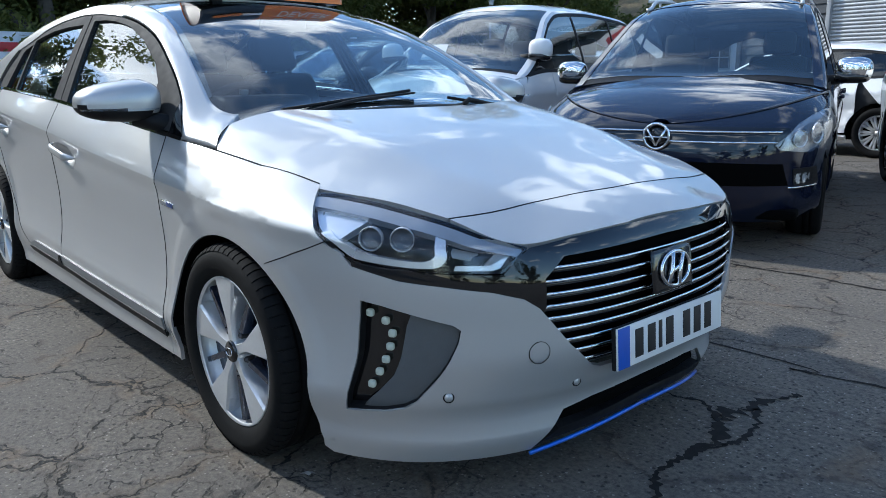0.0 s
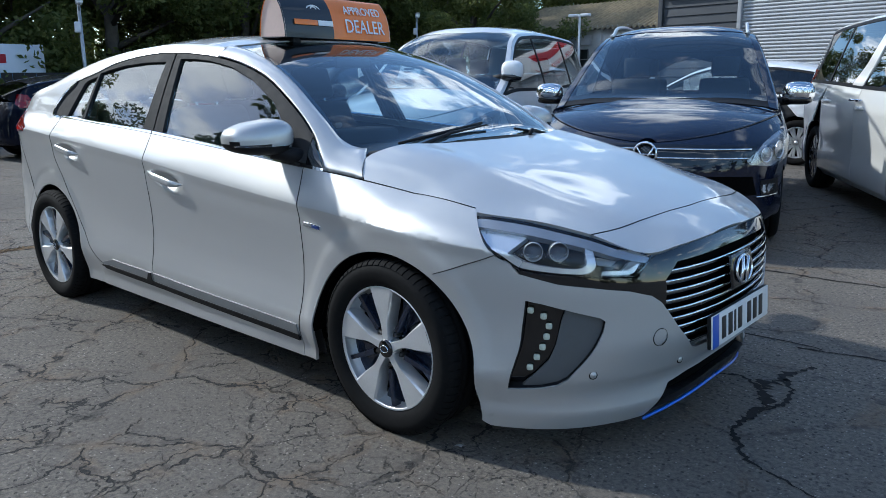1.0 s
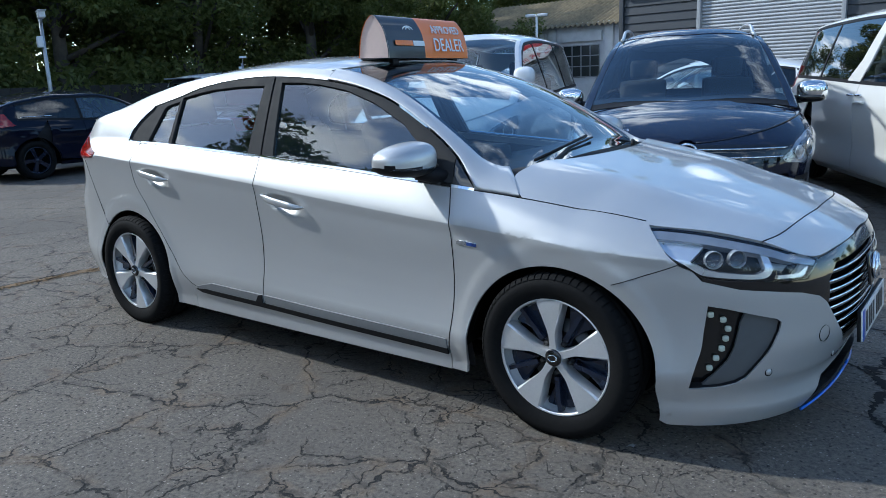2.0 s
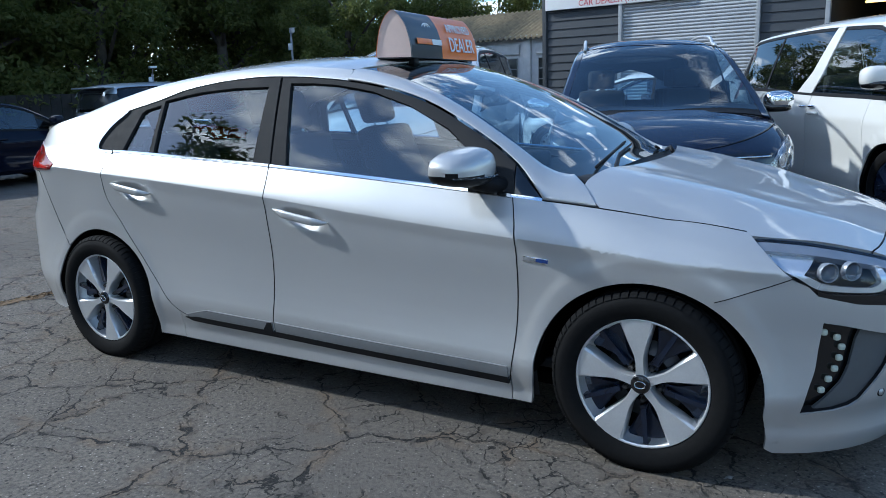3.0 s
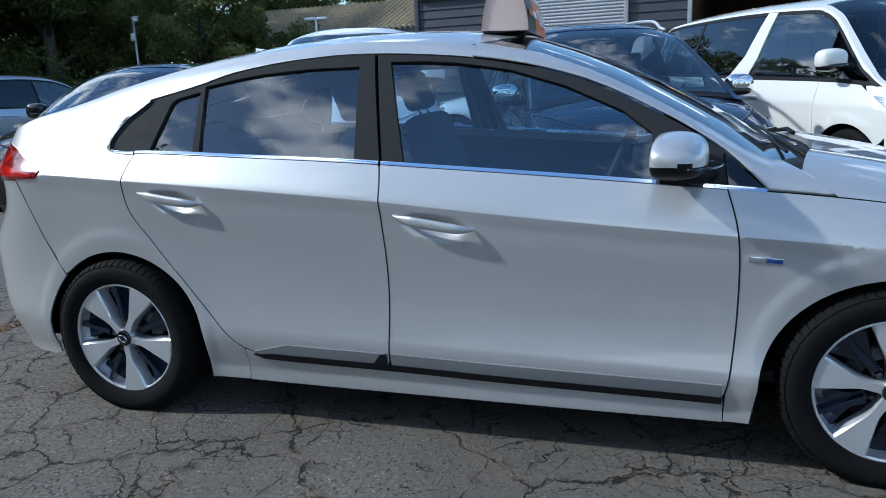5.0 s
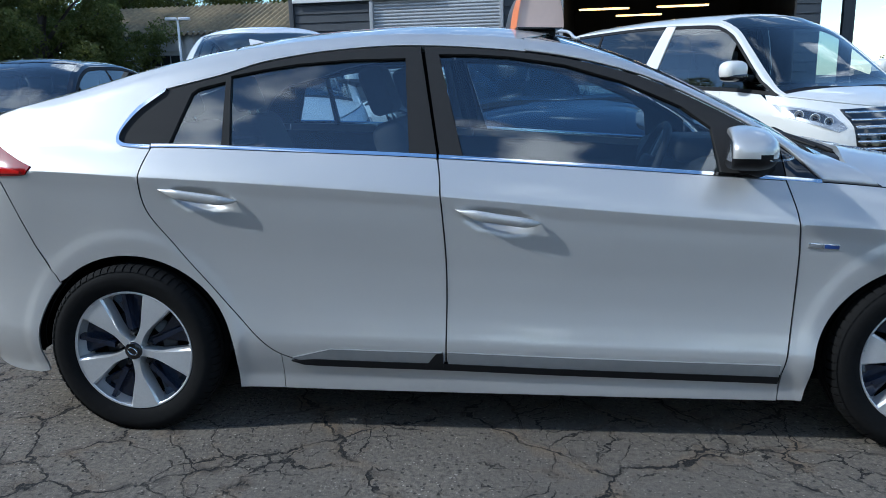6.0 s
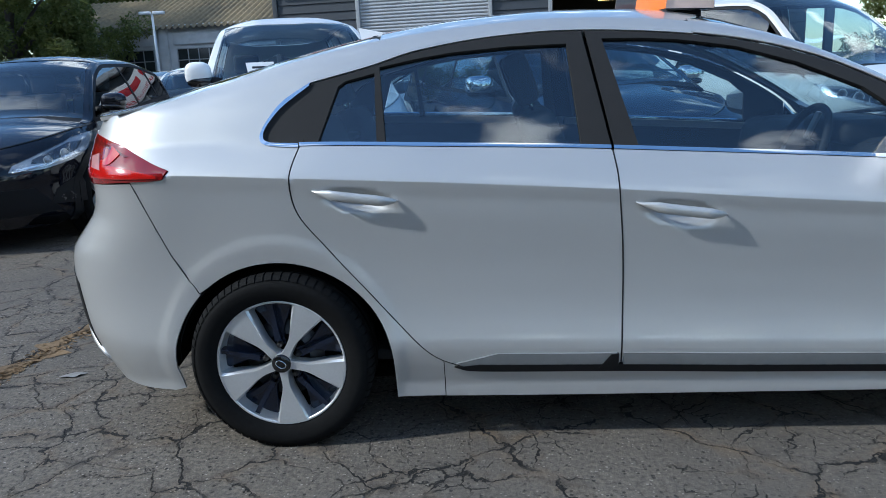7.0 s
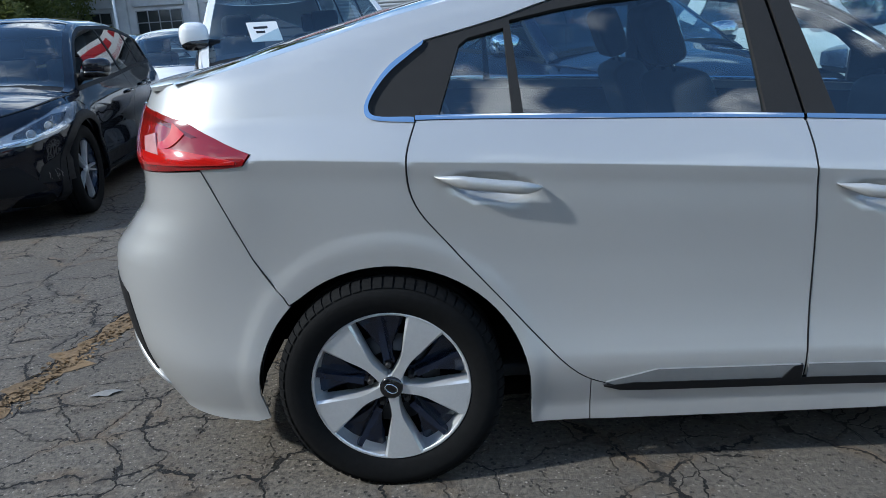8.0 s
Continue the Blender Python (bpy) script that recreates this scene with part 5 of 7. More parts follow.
WING_FOOT = [(1.468, 0.6045), (1.54, 0.648), (1.618, 0.687)]
for line in (along(belt, 1.174, 1.548, 24, 0.002), F_CUT, B_LOW, R_CUT, [(x, z - 0.002) for x, z in BUMP_CUT], smooth_line(WING_FOOT, 6), along(belt, 0.99, 1.174, 10, 0.002)):
    both("panel_joint", joint(line), BLACK_TRIM)
both("panel_joint", joint([p for p in BONNET_REAR[:9]], lambda u, v: hood(u, -v)), BLACK_TRIM)
part("panel_joint", joint(NOSE_CUT, hood), BLACK_TRIM, car)

# dark structure under the panel joints; wheel housings and underbody coloured near-black for shade
inner = [(1.9, 0.17), (1.9, 0.7), (1.6, 0.76)] + along(belt, 1.5, -1.25, 40, -0.02) + [(-1.9, 1.0), (-2.3, 0.95), (-2.3, 0.3), (-1.72, 0.26)]
inner += list(reversed([p for p in REAR_ARCH if p[1] > 0.26])) + [(-0.96, 0.18), (0.97, 0.18)] + list(reversed([p for p in FRONT_ARCH if p[1] > 0.18]))
both("inner_body", skin(inner, side, 0.06, 0.05, 0, -0.045), CABIN)
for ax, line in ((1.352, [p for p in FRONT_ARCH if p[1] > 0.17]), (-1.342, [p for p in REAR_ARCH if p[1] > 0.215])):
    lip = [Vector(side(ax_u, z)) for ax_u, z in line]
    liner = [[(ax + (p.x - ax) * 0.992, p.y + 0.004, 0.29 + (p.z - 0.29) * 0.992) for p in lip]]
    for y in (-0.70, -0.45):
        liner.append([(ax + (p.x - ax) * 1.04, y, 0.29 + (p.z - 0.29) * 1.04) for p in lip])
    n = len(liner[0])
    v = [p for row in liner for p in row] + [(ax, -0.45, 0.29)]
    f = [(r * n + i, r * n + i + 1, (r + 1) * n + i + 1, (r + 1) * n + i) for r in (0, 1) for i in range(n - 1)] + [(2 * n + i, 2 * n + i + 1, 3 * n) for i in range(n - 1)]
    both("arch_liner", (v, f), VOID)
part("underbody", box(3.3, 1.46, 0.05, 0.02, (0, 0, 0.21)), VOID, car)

for ax in (1.35, -1.35):
    five_spoke_wheel(car, ax, -0.787, 0.304, -5 if ax > 0 else 30)
    five_spoke_wheel(car, ax, 0.787, 0.304, 20, True)

# door mirrors, handles, badges, aerial, wipers
def cut_faces(data, keep):
    v, f = data
    return v, [q for q in f if keep(*(sum(v[i][k] for i in q) / len(q) for k in range(3)))]


def door_mirror(s):
    def warp(x, y, z):
        t = (y + 0.125) / 0.25
        return (max(x, -0.055) + 0.035 * t - 0.012, y, z * (0.70 + 0.30 * t) + 0.010 * t - 0.2 * max(0, x) * 0.3)
    shell = blob(0.720, -0.905, 0.998, 0.090, 0.128, 0.076, 0.75, 0.75, 40, 22, warp)
    fix = (lambda d: d) if s == 1 else mirrored
    m = part("door_mirror", fix(cut_faces(shell, lambda x, y, z: z >= 0.978 - 0.10 * (y + 0.905))), SILVER, car, "silver door mirror with a black lower shell")
    part("mirror_base", fix(cut_faces(shell, lambda x, y, z: z < 0.978 - 0.10 * (y + 0.905))), BLACK_TRIM, m, "black lower shell")
    part("mirror_line", fix(tube([(0.730 + 0.104 * math.cos(a) ** 1 * (1 if math.cos(a) > 0 else 0.5) + 0.02, -0.905 + 0.124 * math.sin(a), 0.979) for a in np.linspace(-1.5, 1.5, 20)], 0.003, 6)), LENS, m, "slim indicator strip")
    part("mirror_glass", fix(([(0.654, -1.01, 0.975), (0.678, -0.81, 0.965), (0.680, -0.81, 1.055), (0.654, -1.005, 1.035)], [(0, 3, 2, 1)])), CHROME, m)
    part("mirror_arm", fix(tube([(0.75, -0.86, 0.955), (0.785, -0.81, 0.935), (0.825, -0.77, 0.925)], [0.034, 0.03, 0.034], 12)), BLACK_TRIM, m)


door_mirror(1)
door_mirror(-1)


def door_handle(x0, z0, x1, z1):
    verts, faces = [], []
    n, m = 22, 12
    for i in range(n + 1):
        t = i / n
        x, z = x0 + (x1 - x0) * t, z0 + (z1 - z0) * t ** 0.8
        up = 0.001 + 0.0160 * min(1, 4.2 * t) ** 0.8 * min(1, 5 * (1 - t)) ** 0.5
        out = 0.032 * min(1, 3.5 * t) ** 0.7 * min(1, 5.5 * (1 - t)) ** 0.6
        y = -HATCH.half(x0, z0) * (1 - t) - HATCH.half(x1, z1) * t
        for k in range(m):
            a = 2 * math.pi * k / m
            verts.append((x, y - out + 0.009 * math.cos(a), z + up * math.sin(a)))
    for i in range(n):
        for k in range(m):
            l = (k + 1) % m
            faces.append((i * m + k, i * m + l, (i + 1) * m + l, (i + 1) * m + k))
    return verts, faces


both("door_handle", door_handle(-1.196, 0.888, -0.921, 0.846), SILVER, label="silver pull handle")
both("door_handle", door_handle(-0.177, 0.815, 0.102, 0.768), SILVER)
part("handle_button", box(0.018, 0.006, 0.012, 0.002, (-0.092, -0.905, 0.797)), BLACK_GLOSS, car)
bx, by, bz = side(0.985, 0.692)
tag = part("wing_badge", box(0.094, 0.004, 0.017, 0.0015), CHROME, car, "small chrome and blue wing badge", pose(bx, by - 0.002, bz, 0, 4, 0))
part("badge_field", box(0.042, 0.002, 0.012, 0.0006), SATIN_TRIM, tag, "", pose(-0.024, -0.0022, 0))
part("badge_field", box(0.044, 0.002, 0.012, 0.0006), BADGE_BLUE, tag, "", pose(0.0235, -0.0022, 0))
fin_side = [(-1.15, 1.425), (-1.12, 1.42), (-1.02, 1.395), (-0.93, 1.385), (-0.93, 1.36), (-1.13, 1.355)]
fin = bmesh.new()
fl = [fin.verts.new((x, -0.004 if z > 1.37 else -0.03, z)) for x, z in fin_side]
frr = [fin.verts.new((x, 0.004 if z > 1.37 else 0.03, z)) for x, z in fin_side]
fin.faces.new(fl)
fin.faces.new(list(reversed(frr)))
for i in range(len(fl)):
    j = (i + 1) % len(fl)
    fin.faces.new((fl[j], fl[i], frr[i], frr[j]))
bmesh.ops.recalc_face_normals(fin, faces=fin.faces[:])
part("shark_fin_aerial", fin, WHITE, car, "silver white shark fin aerial")
for x0, y0, x1, y1 in ((1.10, -0.48, 1.03, 0.10), (1.14, 0.22, 1.06, 0.66)):
    z0, z1 = top(x0, y0 / 0.72)[2], top(x1, y1 / 0.72)[2]
    part("wiper", tube([(x0 + 0.04, y0, z0 + 0.0), (x0 + 0.02, y0 + 0.1 * (y1 - y0), z0 + 0.014), ((x0 + x1) / 2, (y0 + y1) / 2, (z0 + z1) / 2 + 0.018), (x1, y1, z1 + 0.010)], [0.009, 0.009, 0.007, 0.004], 8), BLACK_TRIM, car, "black wiper arm")
    part("wiper_blade", tube([(x0 - 0.03, y0 - 0.02, z0 + 0.022), (x1 - 0.03, y1, z1 + 0.018)], 0.006, 6), BLACK_TRIM, car)


# cabin
def seat(y, x, rear=False):
    s = part("seat", box(0.50, 0.5, 0.14, 0.05, (x + 0.20, y, 0.50), 3), FABRIC, car, "dark grey cloth car seat")
    lean = pose(x - 0.06, y, 0.52, 0, -20, 0)
    part("backrest", box(0.13, 0.48, 0.60, 0.055, (0, 0, 0.30), 3, lambda v: (v.x, v.y * (0.86 if v.z > 0 else 1.0), v.z)), FABRIC, s, "", lean)
    part("headrest", box(0.09, 0.25, 0.19, 0.04, (0, 0, 0.72), 3), FABRIC, s, "", lean)
    for d in (-0.06, 0.06):
        part("headrest_post", tube([(0, d, 0.58), (0, d, 0.68)], 0.006, 8), CHROME, s, "", lean)


for y in (-0.37, 0.37):
    seat(y, -0.20)
    seat(y, -1.02)
part("dashboard", box(0.5, 1.36, 0.30, 0.09, (0.83, 0, 0.80), 4, lambda v: (v.x + (0.10 if v.z > 0 else 0.0) * (1 if v.x > 0 else 0.4), v.y, v.z)), CABIN, car)
part("binnacle", box(0.2, 0.36, 0.09, 0.035, (0.68, -0.37, 0.965), 3), CABIN, car)
part("centre_console", box(1.0, 0.22, 0.3, 0.04, (0.25, 0, 0.45)), CABIN, car)
wheel_at = pose(0.50, -0.37, 0.88, 0, -66, 0)
sw = part("steering_wheel", tube([(0.182 * math.cos(t), 0.182 * math.sin(t), 0) for t in np.linspace(0, 2 * math.pi, 40, endpoint=False)], 0.015, 10, True), CABIN, car, "black leather steering wheel", wheel_at)
part("wheel_hub", box(0.12, 0.15, 0.05, 0.02), CABIN, sw)
for a in (0, 180, 270):
    part("wheel_spoke", box(0.11, 0.035, 0.012, 0.004, (0.11, 0, -0.005)), SATIN_TRIM, sw, "", pose(0, 0, 0, 0, 0, a + 90))
part("cabin_floor", box(2.6, 1.5, 0.04, 0.01, (-0.2, 0, 0.28)), CABIN, car)
part("headlining", skin([(-1.0, -0.9), (0.05, -0.9), (0.12, 0), (0.05, 0.9), (-1.0, 0.9)], top, 0.2, 0.2, 0, -0.035), CABIN_PALE, car)
part("parcel_shelf", box(0.7, 1.2, 0.03, 0.01, (-1.55, 0, 0.98)), CABIN, car)
part("rear_view_mirror", box(0.03, 0.22, 0.06, 0.012, (0.26, 0, 1.30)), BLACK_TRIM, car)

# ---- sign on the roof ----
SIGN_ORANGE = plain("orange_sign_vinyl", (0.85, 0.20, 0.015), 0.4, vary=0.05, coat=0.3)
SIGN_BLACK = plain("black_sign_vinyl", (0.008, 0.008, 0.010), 0.35, vary=0.1, coat=0.3)
SIGN_WHITE = plain("white_sign_print", (0.82, 0.82, 0.82), 0.45, vary=0.03)
SIGN_CAP = plain("translucent_end_cap", (0.72, 0.54, 0.46), 0.45, vary=0.06)
sign = thing("roof_sign", "orange and black domed dealer sign standing on the car roof", "sign", at=pose(0.10, -0.35, 0, 0, 0, 5) @ Matrix.Diagonal((0.88, 1, 1, 1)) @ pose(-0.10, 0.35, 0))
DOME = smooth_line([(0.205, 1.412), (0.200, 1.47), (0.176, 1.545), (0.128, 1.605), (0.095, 1.612), (0.052, 1.575), (0.022, 1.51), (0.005, 1.418)], 5)


def dome_strip(y0, y1, i0, i1, bulge=0.0):
    rows = DOME[i0:i1 + 1]
    verts, faces = [], []
    m = 7
    for x, z in rows:
        b = bulge * math.sin(math.pi * (z - 1.41) / 0.2)
        for k in range(m):
            verts.append((x, y0 + (y1 + b - y0) * k / (m - 1), z))
    for r in range(len(rows) - 1):
        for k in range(m - 1):
            faces.append((r * m + k, r * m + k + 1, (r + 1) * m + k + 1, (r + 1) * m + k))
    return verts, faces


SY0, SY1, SMID, TOP_I = -0.355, 0.40, 0.0, 19
part("sign_shell", dome_strip(SY0, SMID - 0.03, 0, TOP_I), SIGN_BLACK, sign, "black printed shell")
part("sign_shell", dome_strip(SMID - 0.03, SY1, 0, TOP_I), SIGN_ORANGE, sign, "orange printed shell")
part("sign_shell", dome_strip(SY0, SMID + 0.05, TOP_I, len(DOME) - 1), SIGN_ORANGE, sign)
part("sign_shell", dome_strip(SMID + 0.05, SY1, TOP_I, len(DOME) - 1), SIGN_BLACK, sign)
for y in (SY0 + 0.006, SY1 - 0.006):
    part("end_cap", prism([(x, z) for x, z in DOME], 0.004, "y", 0.0), SIGN_CAP, sign, "pale translucent end cap", Matrix.Translation((0, y, 0)))
part("sign_base", box(0.19, 0.74, 0.012, 0.004, (0.105, 0.022, 1.4155)), SIGN_BLACK, sign)
for y in (-0.26, 0.30):
    part("sign_foot", box(0.16, 0.05, 0.03, 0.006, (0.10, y, 1.402)), BLACK_TRIM, sign)
face = pose(0.196, 0, 1.49, 90, 0, 90) @ pose(0, 0, 0, -13, 0, 0)
lettering("sign_text", "APPROVED", 0.066, SIGN_WHITE, sign, pose(0.1765, 0.20, 1.553, 90, 0, 90) @ pose(0, 0, 0, -31, 0, 0) @ pose(0, 0, 0.003), "white capital letters", 0.0015, 0.86)
lettering("sign_text", "DEALER", 0.098, SIGN_WHITE, sign, face @ pose(0.20, -0.016, 0.006), "white capital letters", 0.0015, 0.86)
for x, w in ((-0.215, 0.15), (-0.085, 0.10)):
    part("sign_bar", box(w, 0.026, 0.003, 0.001), SIGN_ORANGE if x < -0.15 else SIGN_WHITE, sign, "", face @ pose(x, -0.008, 0.006))
part("sign_mark", tube([(0.020 * math.cos(t), 0.020 * math.sin(t), 0) for t in np.linspace(0, 2 * math.pi, 24, endpoint=False)], 0.004, 6, True), SIGN_WHITE, sign, "white ring mark", face @ pose(-0.14, 0.055, -0.012))
part("sign_mark", tube([(0.046 * math.cos(t), 0.026 * math.sin(t), 0) for t in np.linspace(0.2, 2.9, 16)], 0.0035, 6), SIGN_WHITE, sign, "", face @ pose(-0.14, 0.055, -0.012))

# ---- the other parked cars ----
def mpv_shape(L, W, H, wb, r, hood_len=1.0, nose_z=1.0, tail=0.0, nf=3.0):
    """A tall people carrier. hood_len: the bonnet's length against the template."""
    a, c, w = L / 4.85, H / 1.72, W / 1.9
    x = lambda v: v * a
    h = lambda v: x(2.42) - (x(2.42) - x(v)) * hood_len
    n = nose_z
    return Shape(
        sill=0.20,
        crease=[(x(-2.4), 0.92 * c), (0, 0.84 * c), (h(1.4), 0.80 * c * n), (h(2.4), 0.70 * c * n)],
        belt=[(x(-2.4), 1.08 * c), (x(-1), 1.05 * c), (0, 1.02 * c), (h(0.9), 0.99 * c * n), (h(1.5), 0.945 * c * n), (h(2.0), 0.86 * c * n), (h(2.4), 0.74 * c * n)],
        rail=[(x(-2.36), 1.36 * c), (x(-2.28), 1.50 * c), (x(-2.1), 1.585 * c), (x(-1.6), 1.63 * c), (x(-0.6), 1.645 * c), (h(0.1), 1.60 * c), (h(0.45), 1.52 * c), (h(0.8), 1.34 * c), (h(1.1), 1.165 * c), (h(1.4), 1.0 * c * n), (h(1.55), 0.94 * c * n)],
        low=[(0.0, 0.86 * w), (0.1, 0.915 * w), (0.25, 0.925 * w), (0.45, 0.918 * w), (0.8, 0.94 * w), (1.0, 0.945 * w)],
        up=[(0.0, 0.945 * w), (0.3, 0.93 * w), (1.0, 0.885 * w)], tumble=0.30 * w,
        taper=[(x(-2.4), 0.95), (x(-1.6), 0.985), (x(-0.5), 1.0), (x(1.0), 1.0), (x(1.7), 0.985), (x(2.4), 0.95)],
        xf=x(1.55), xr=x(-1.85),
        nose=[(0.15, x(2.30)), (0.35 * c, x(2.39)), (0.55 * c, x(2.42)), (0.72 * c * n, x(2.39)), (0.82 * c * n, x(2.26)), (1.0 * c * n, x(1.95))],
        tail=[(0.2, x(-2.36)), (0.4 * c, x(-2.42)), (0.8 * c, x(-2.41)), (1.05 * c, x(-2.38)), (1.3 * c, x(-2.33)), (1.5 * c, x(-2.24)), (1.7 * c, x(-2.14))],
        centre=[(x(-2.36), 1.43 * c), (x(-2.25), 1.58 * c), (x(-2.1), 1.65 * c), (x(-1.6), 1.70 * c), (x(-0.6), 1.72 * c), (h(0.1), 1.685 * c), (h(0.45), 1.59 * c), (h(0.8), 1.42 * c), (h(1.1), 1.25 * c), (h(1.4), 1.075 * c * n), (h(1.55), 1.03 * c * n), (h(1.9), 0.955 * c * n), (h(2.2), 0.855 * c * n), (h(2.4), 0.76 * c * n)],
        nf=nf, nr=3.6, crown=3.0, arches=(-wb / 2, wb / 2), flare=0.012, arch_r=r + 0.03, hub=r)


def hatch_shape(L, W, H, wb, r, drop=0.0):
    """A small hatchback or crossover; drop: how far the roof falls at the back."""
    a, c, w = L / 4.36, H / 1.55, W / 1.8
    x = lambda v: v * a
    return Shape(
        sill=0.20,
        crease=[(x(-2.1), 0.93 * c), (0, 0.80 * c), (x(1.2), 0.74 * c), (x(2.1), 0.66 * c)],
        belt=[(x(-2.1), 1.08 * c), (x(-1), 1.04 * c), (0, 0.98 * c), (x(0.9), 0.94 * c), (x(1.3), 0.915 * c), (x(1.75), 0.84 * c), (x(2.1), 0.74 * c)],
        rail=[(x(-2.1), (1.16 - drop) * c), (x(-1.9), (1.26 - drop) * c), (x(-1.5), (1.385 - drop * 0.5) * c), (x(-0.7), 1.475 * c), (x(0.0), 1.465 * c), (x(0.35), 1.39 * c), (x(0.65), 1.25 * c), (x(0.95), 1.075 * c), (x(1.15), 0.95 * c), (x(1.3), 0.915 * c)],
        low=[(0.0, 0.82 * w), (0.12, 0.875 * w), (0.3, 0.872 * w), (0.6, 0.86 * w), (0.85, 0.885 * w), (1.0, 0.89 * w)],
        up=[(0.0, 0.89 * w), (0.3, 0.872 * w), (1.0, 0.815 * w)], tumble=0.40 * w,
        taper=[(x(-2.1), 0.95), (x(-1.4), 0.985), (x(-0.5), 1.0), (x(1.0), 1.0), (x(1.6), 0.985), (x(2.1), 0.95)],
        xf=x(1.35), xr=x(-1.6),
        nose=[(0.15, x(2.08)), (0.35 * c, x(2.16)), (0.55 * c, x(2.18)), (0.70 * c, x(2.14)), (0.82 * c, x(2.02)), (1.0 * c, x(1.75))],
        tail=[(0.2, x(-2.10)), (0.4 * c, x(-2.18)), (0.75 * c, x(-2.16)), (0.95 * c, x(-2.10)), (1.1 * c, x(-2.03)), (1.3 * c, x(-1.93)), (1.5 * c, x(-1.8))],
        centre=[(x(-2.1), (1.2 - drop) * c), (x(-1.9), (1.31 - drop) * c), (x(-1.5), (1.45 - drop * 0.5) * c), (x(-0.7), 1.55 * c), (x(0.0), 1.54 * c), (x(0.35), 1.46 * c), (x(0.65), 1.31 * c), (x(0.95), 1.14 * c), (x(1.15), 1.03 * c), (x(1.3), 0.995 * c), (x(1.75), 0.91 * c), (x(2.05), 0.79 * c), (x(2.16), 0.72 * c)],
        nf=2.7, nr=2.8, crown=2.8, arches=(-wb / 2, wb / 2), flare=0.014, arch_r=r + 0.03, hub=r)


def road_car(name, label, at, S, paintwork, wb, r, windows, screen, back, glass_side=None, rim=(10, 0.016, False), rim_mat=None, group="parked cars", cut=0.0, rows=(0.62, -0.2, -1.0)):
    """A parked car from its skin: bumpers, flanks, doors' joints, bonnet, glass, wheels, seats. windows: x of the side glass's edges from front to back; screen and back: (lower x, upper x)."""
    c = thing(name, label, "car", group, at=at)
    sd, tp, sill = S.side, S.top, S.sill
    glass_side = glass_side or GLASS_DARK
    rim_mat = rim_mat or ALLOY

    def two(n, data, mat, lab="", shadow=True):
        data = as_lists(data) if isinstance(data, bmesh.types.BMesh) else data
        part(n, data, mat, c, lab, shadow=shadow)
        part(n, mirrored(data), mat, c, lab, shadow=shadow)

    hub = wb / 2
    rx, rz = r + 0.065, r + 0.055
    arch_f = arch_line(hub, rx, rz, r - 0.01, sill - 0.03, S)
    arch_r = arch_line(-hub, rx, rz, r - 0.01, sill - 0.03, S)
    uf, ur = S.u_of(hub + rx, 0.45), S.u_of(-hub - rx, 0.45)
    top_z = lambda u: S.belt(min(u, S.xf + 0.55))
    # flank panels between the joints
    joints = [hub - rx + 0.005] + [w for w in windows[1:-1] if w > -hub + 0.1] + [-hub + rx - 0.01]
    nose_edge = [(S.xf + 0.9 * k / 14, S.belt(S.xf) + (S.nose_top - S.belt(S.xf)) * (k / 14) ** 1.3) for k in range(1, 15)]
    wing = [(S.xf, S.belt(S.xf))] + along(S.belt, S.xf, joints[0], 12) + [(joints[0], sill + 0.04)] + list(reversed([p for p in arch_f if p[1] > sill + 0.03 and p[0] < S.u_of(hub + rx * 0.86, 0.5)])) + [(S.u_of(hub + rx, 0.45) + 0.06, S.crease(hub) * 0.86)]
    two("front_wing", skin(wing, sd, 0.07, 0.05), paintwork)
    for a_, b_ in zip(joints, joints[1:]):
        low = [(b_ + 0.004, sill + 0.06)]
        if b_ == joints[-1]:
            low = [p for p in arch_r if p[0] > -hub and p[1] > sill + 0.06 and p[0] > b_ - 0.1]
            low = low + [(b_ - 0.19, S.belt(b_) * 0.9)]
            two("door", skin([(a_ - 0.004, sill + 0.06)] + low[:1] + low[1:-1] + along(S.belt, low[-2][0], a_ - 0.004, 8), sd, 0.07, 0.05), paintwork)
        else:
            two("door", skin([(a_ - 0.004, sill + 0.06), (b_ + 0.004, sill + 0.06)] + along(S.belt, b_ + 0.004, a_ - 0.004, 10), sd, 0.07, 0.05), paintwork)
        hx = b_ + 0.16
        hz = S.crease(hx) + 0.03
        hy = S.half(hx, hz)
        two("door_handle", box(0.2, 0.03, 0.028, 0.01, (hx, -hy - 0.012, hz)), paintwork)
    two("sill", skin([(joints[0], sill), (joints[0], sill + 0.055), (joints[-1], sill + 0.055), (joints[-1], sill)], sd, 0.2, 0.04, 0.04), paintwork)
    quarter = [p for p in arch_r if p[1] > sill + 0.25 and p[0] < -hub + 0.02] + [(ur - 0.02, S.crease(-hub) * 0.62)] + [(ur - 0.1, S.belt(-hub))]
    quarter += along(S.belt, -hub - rx * 0.8, low[-2][0] - 0.004, 8)
    two("rear_quarter", skin(quarter, sd, 0.07, 0.05), paintwork)
    tail_top = S.belt(S.xr)
    two("rear_body", skin([(ur + 0.02, sill + 0.05), (ur + 0.02, tail_top)] + [(S.xr - 0.9 * k / 12, tail_top) for k in range(1, 13)] + [(S.xr - 0.9, sill + 0.06)], sd, 0.08, 0.06), paintwork)
    rail_tail = [(S.u_of(x, z), z) for x, z in along(S.rail, back[1], back[0] + 0.02, 14)]
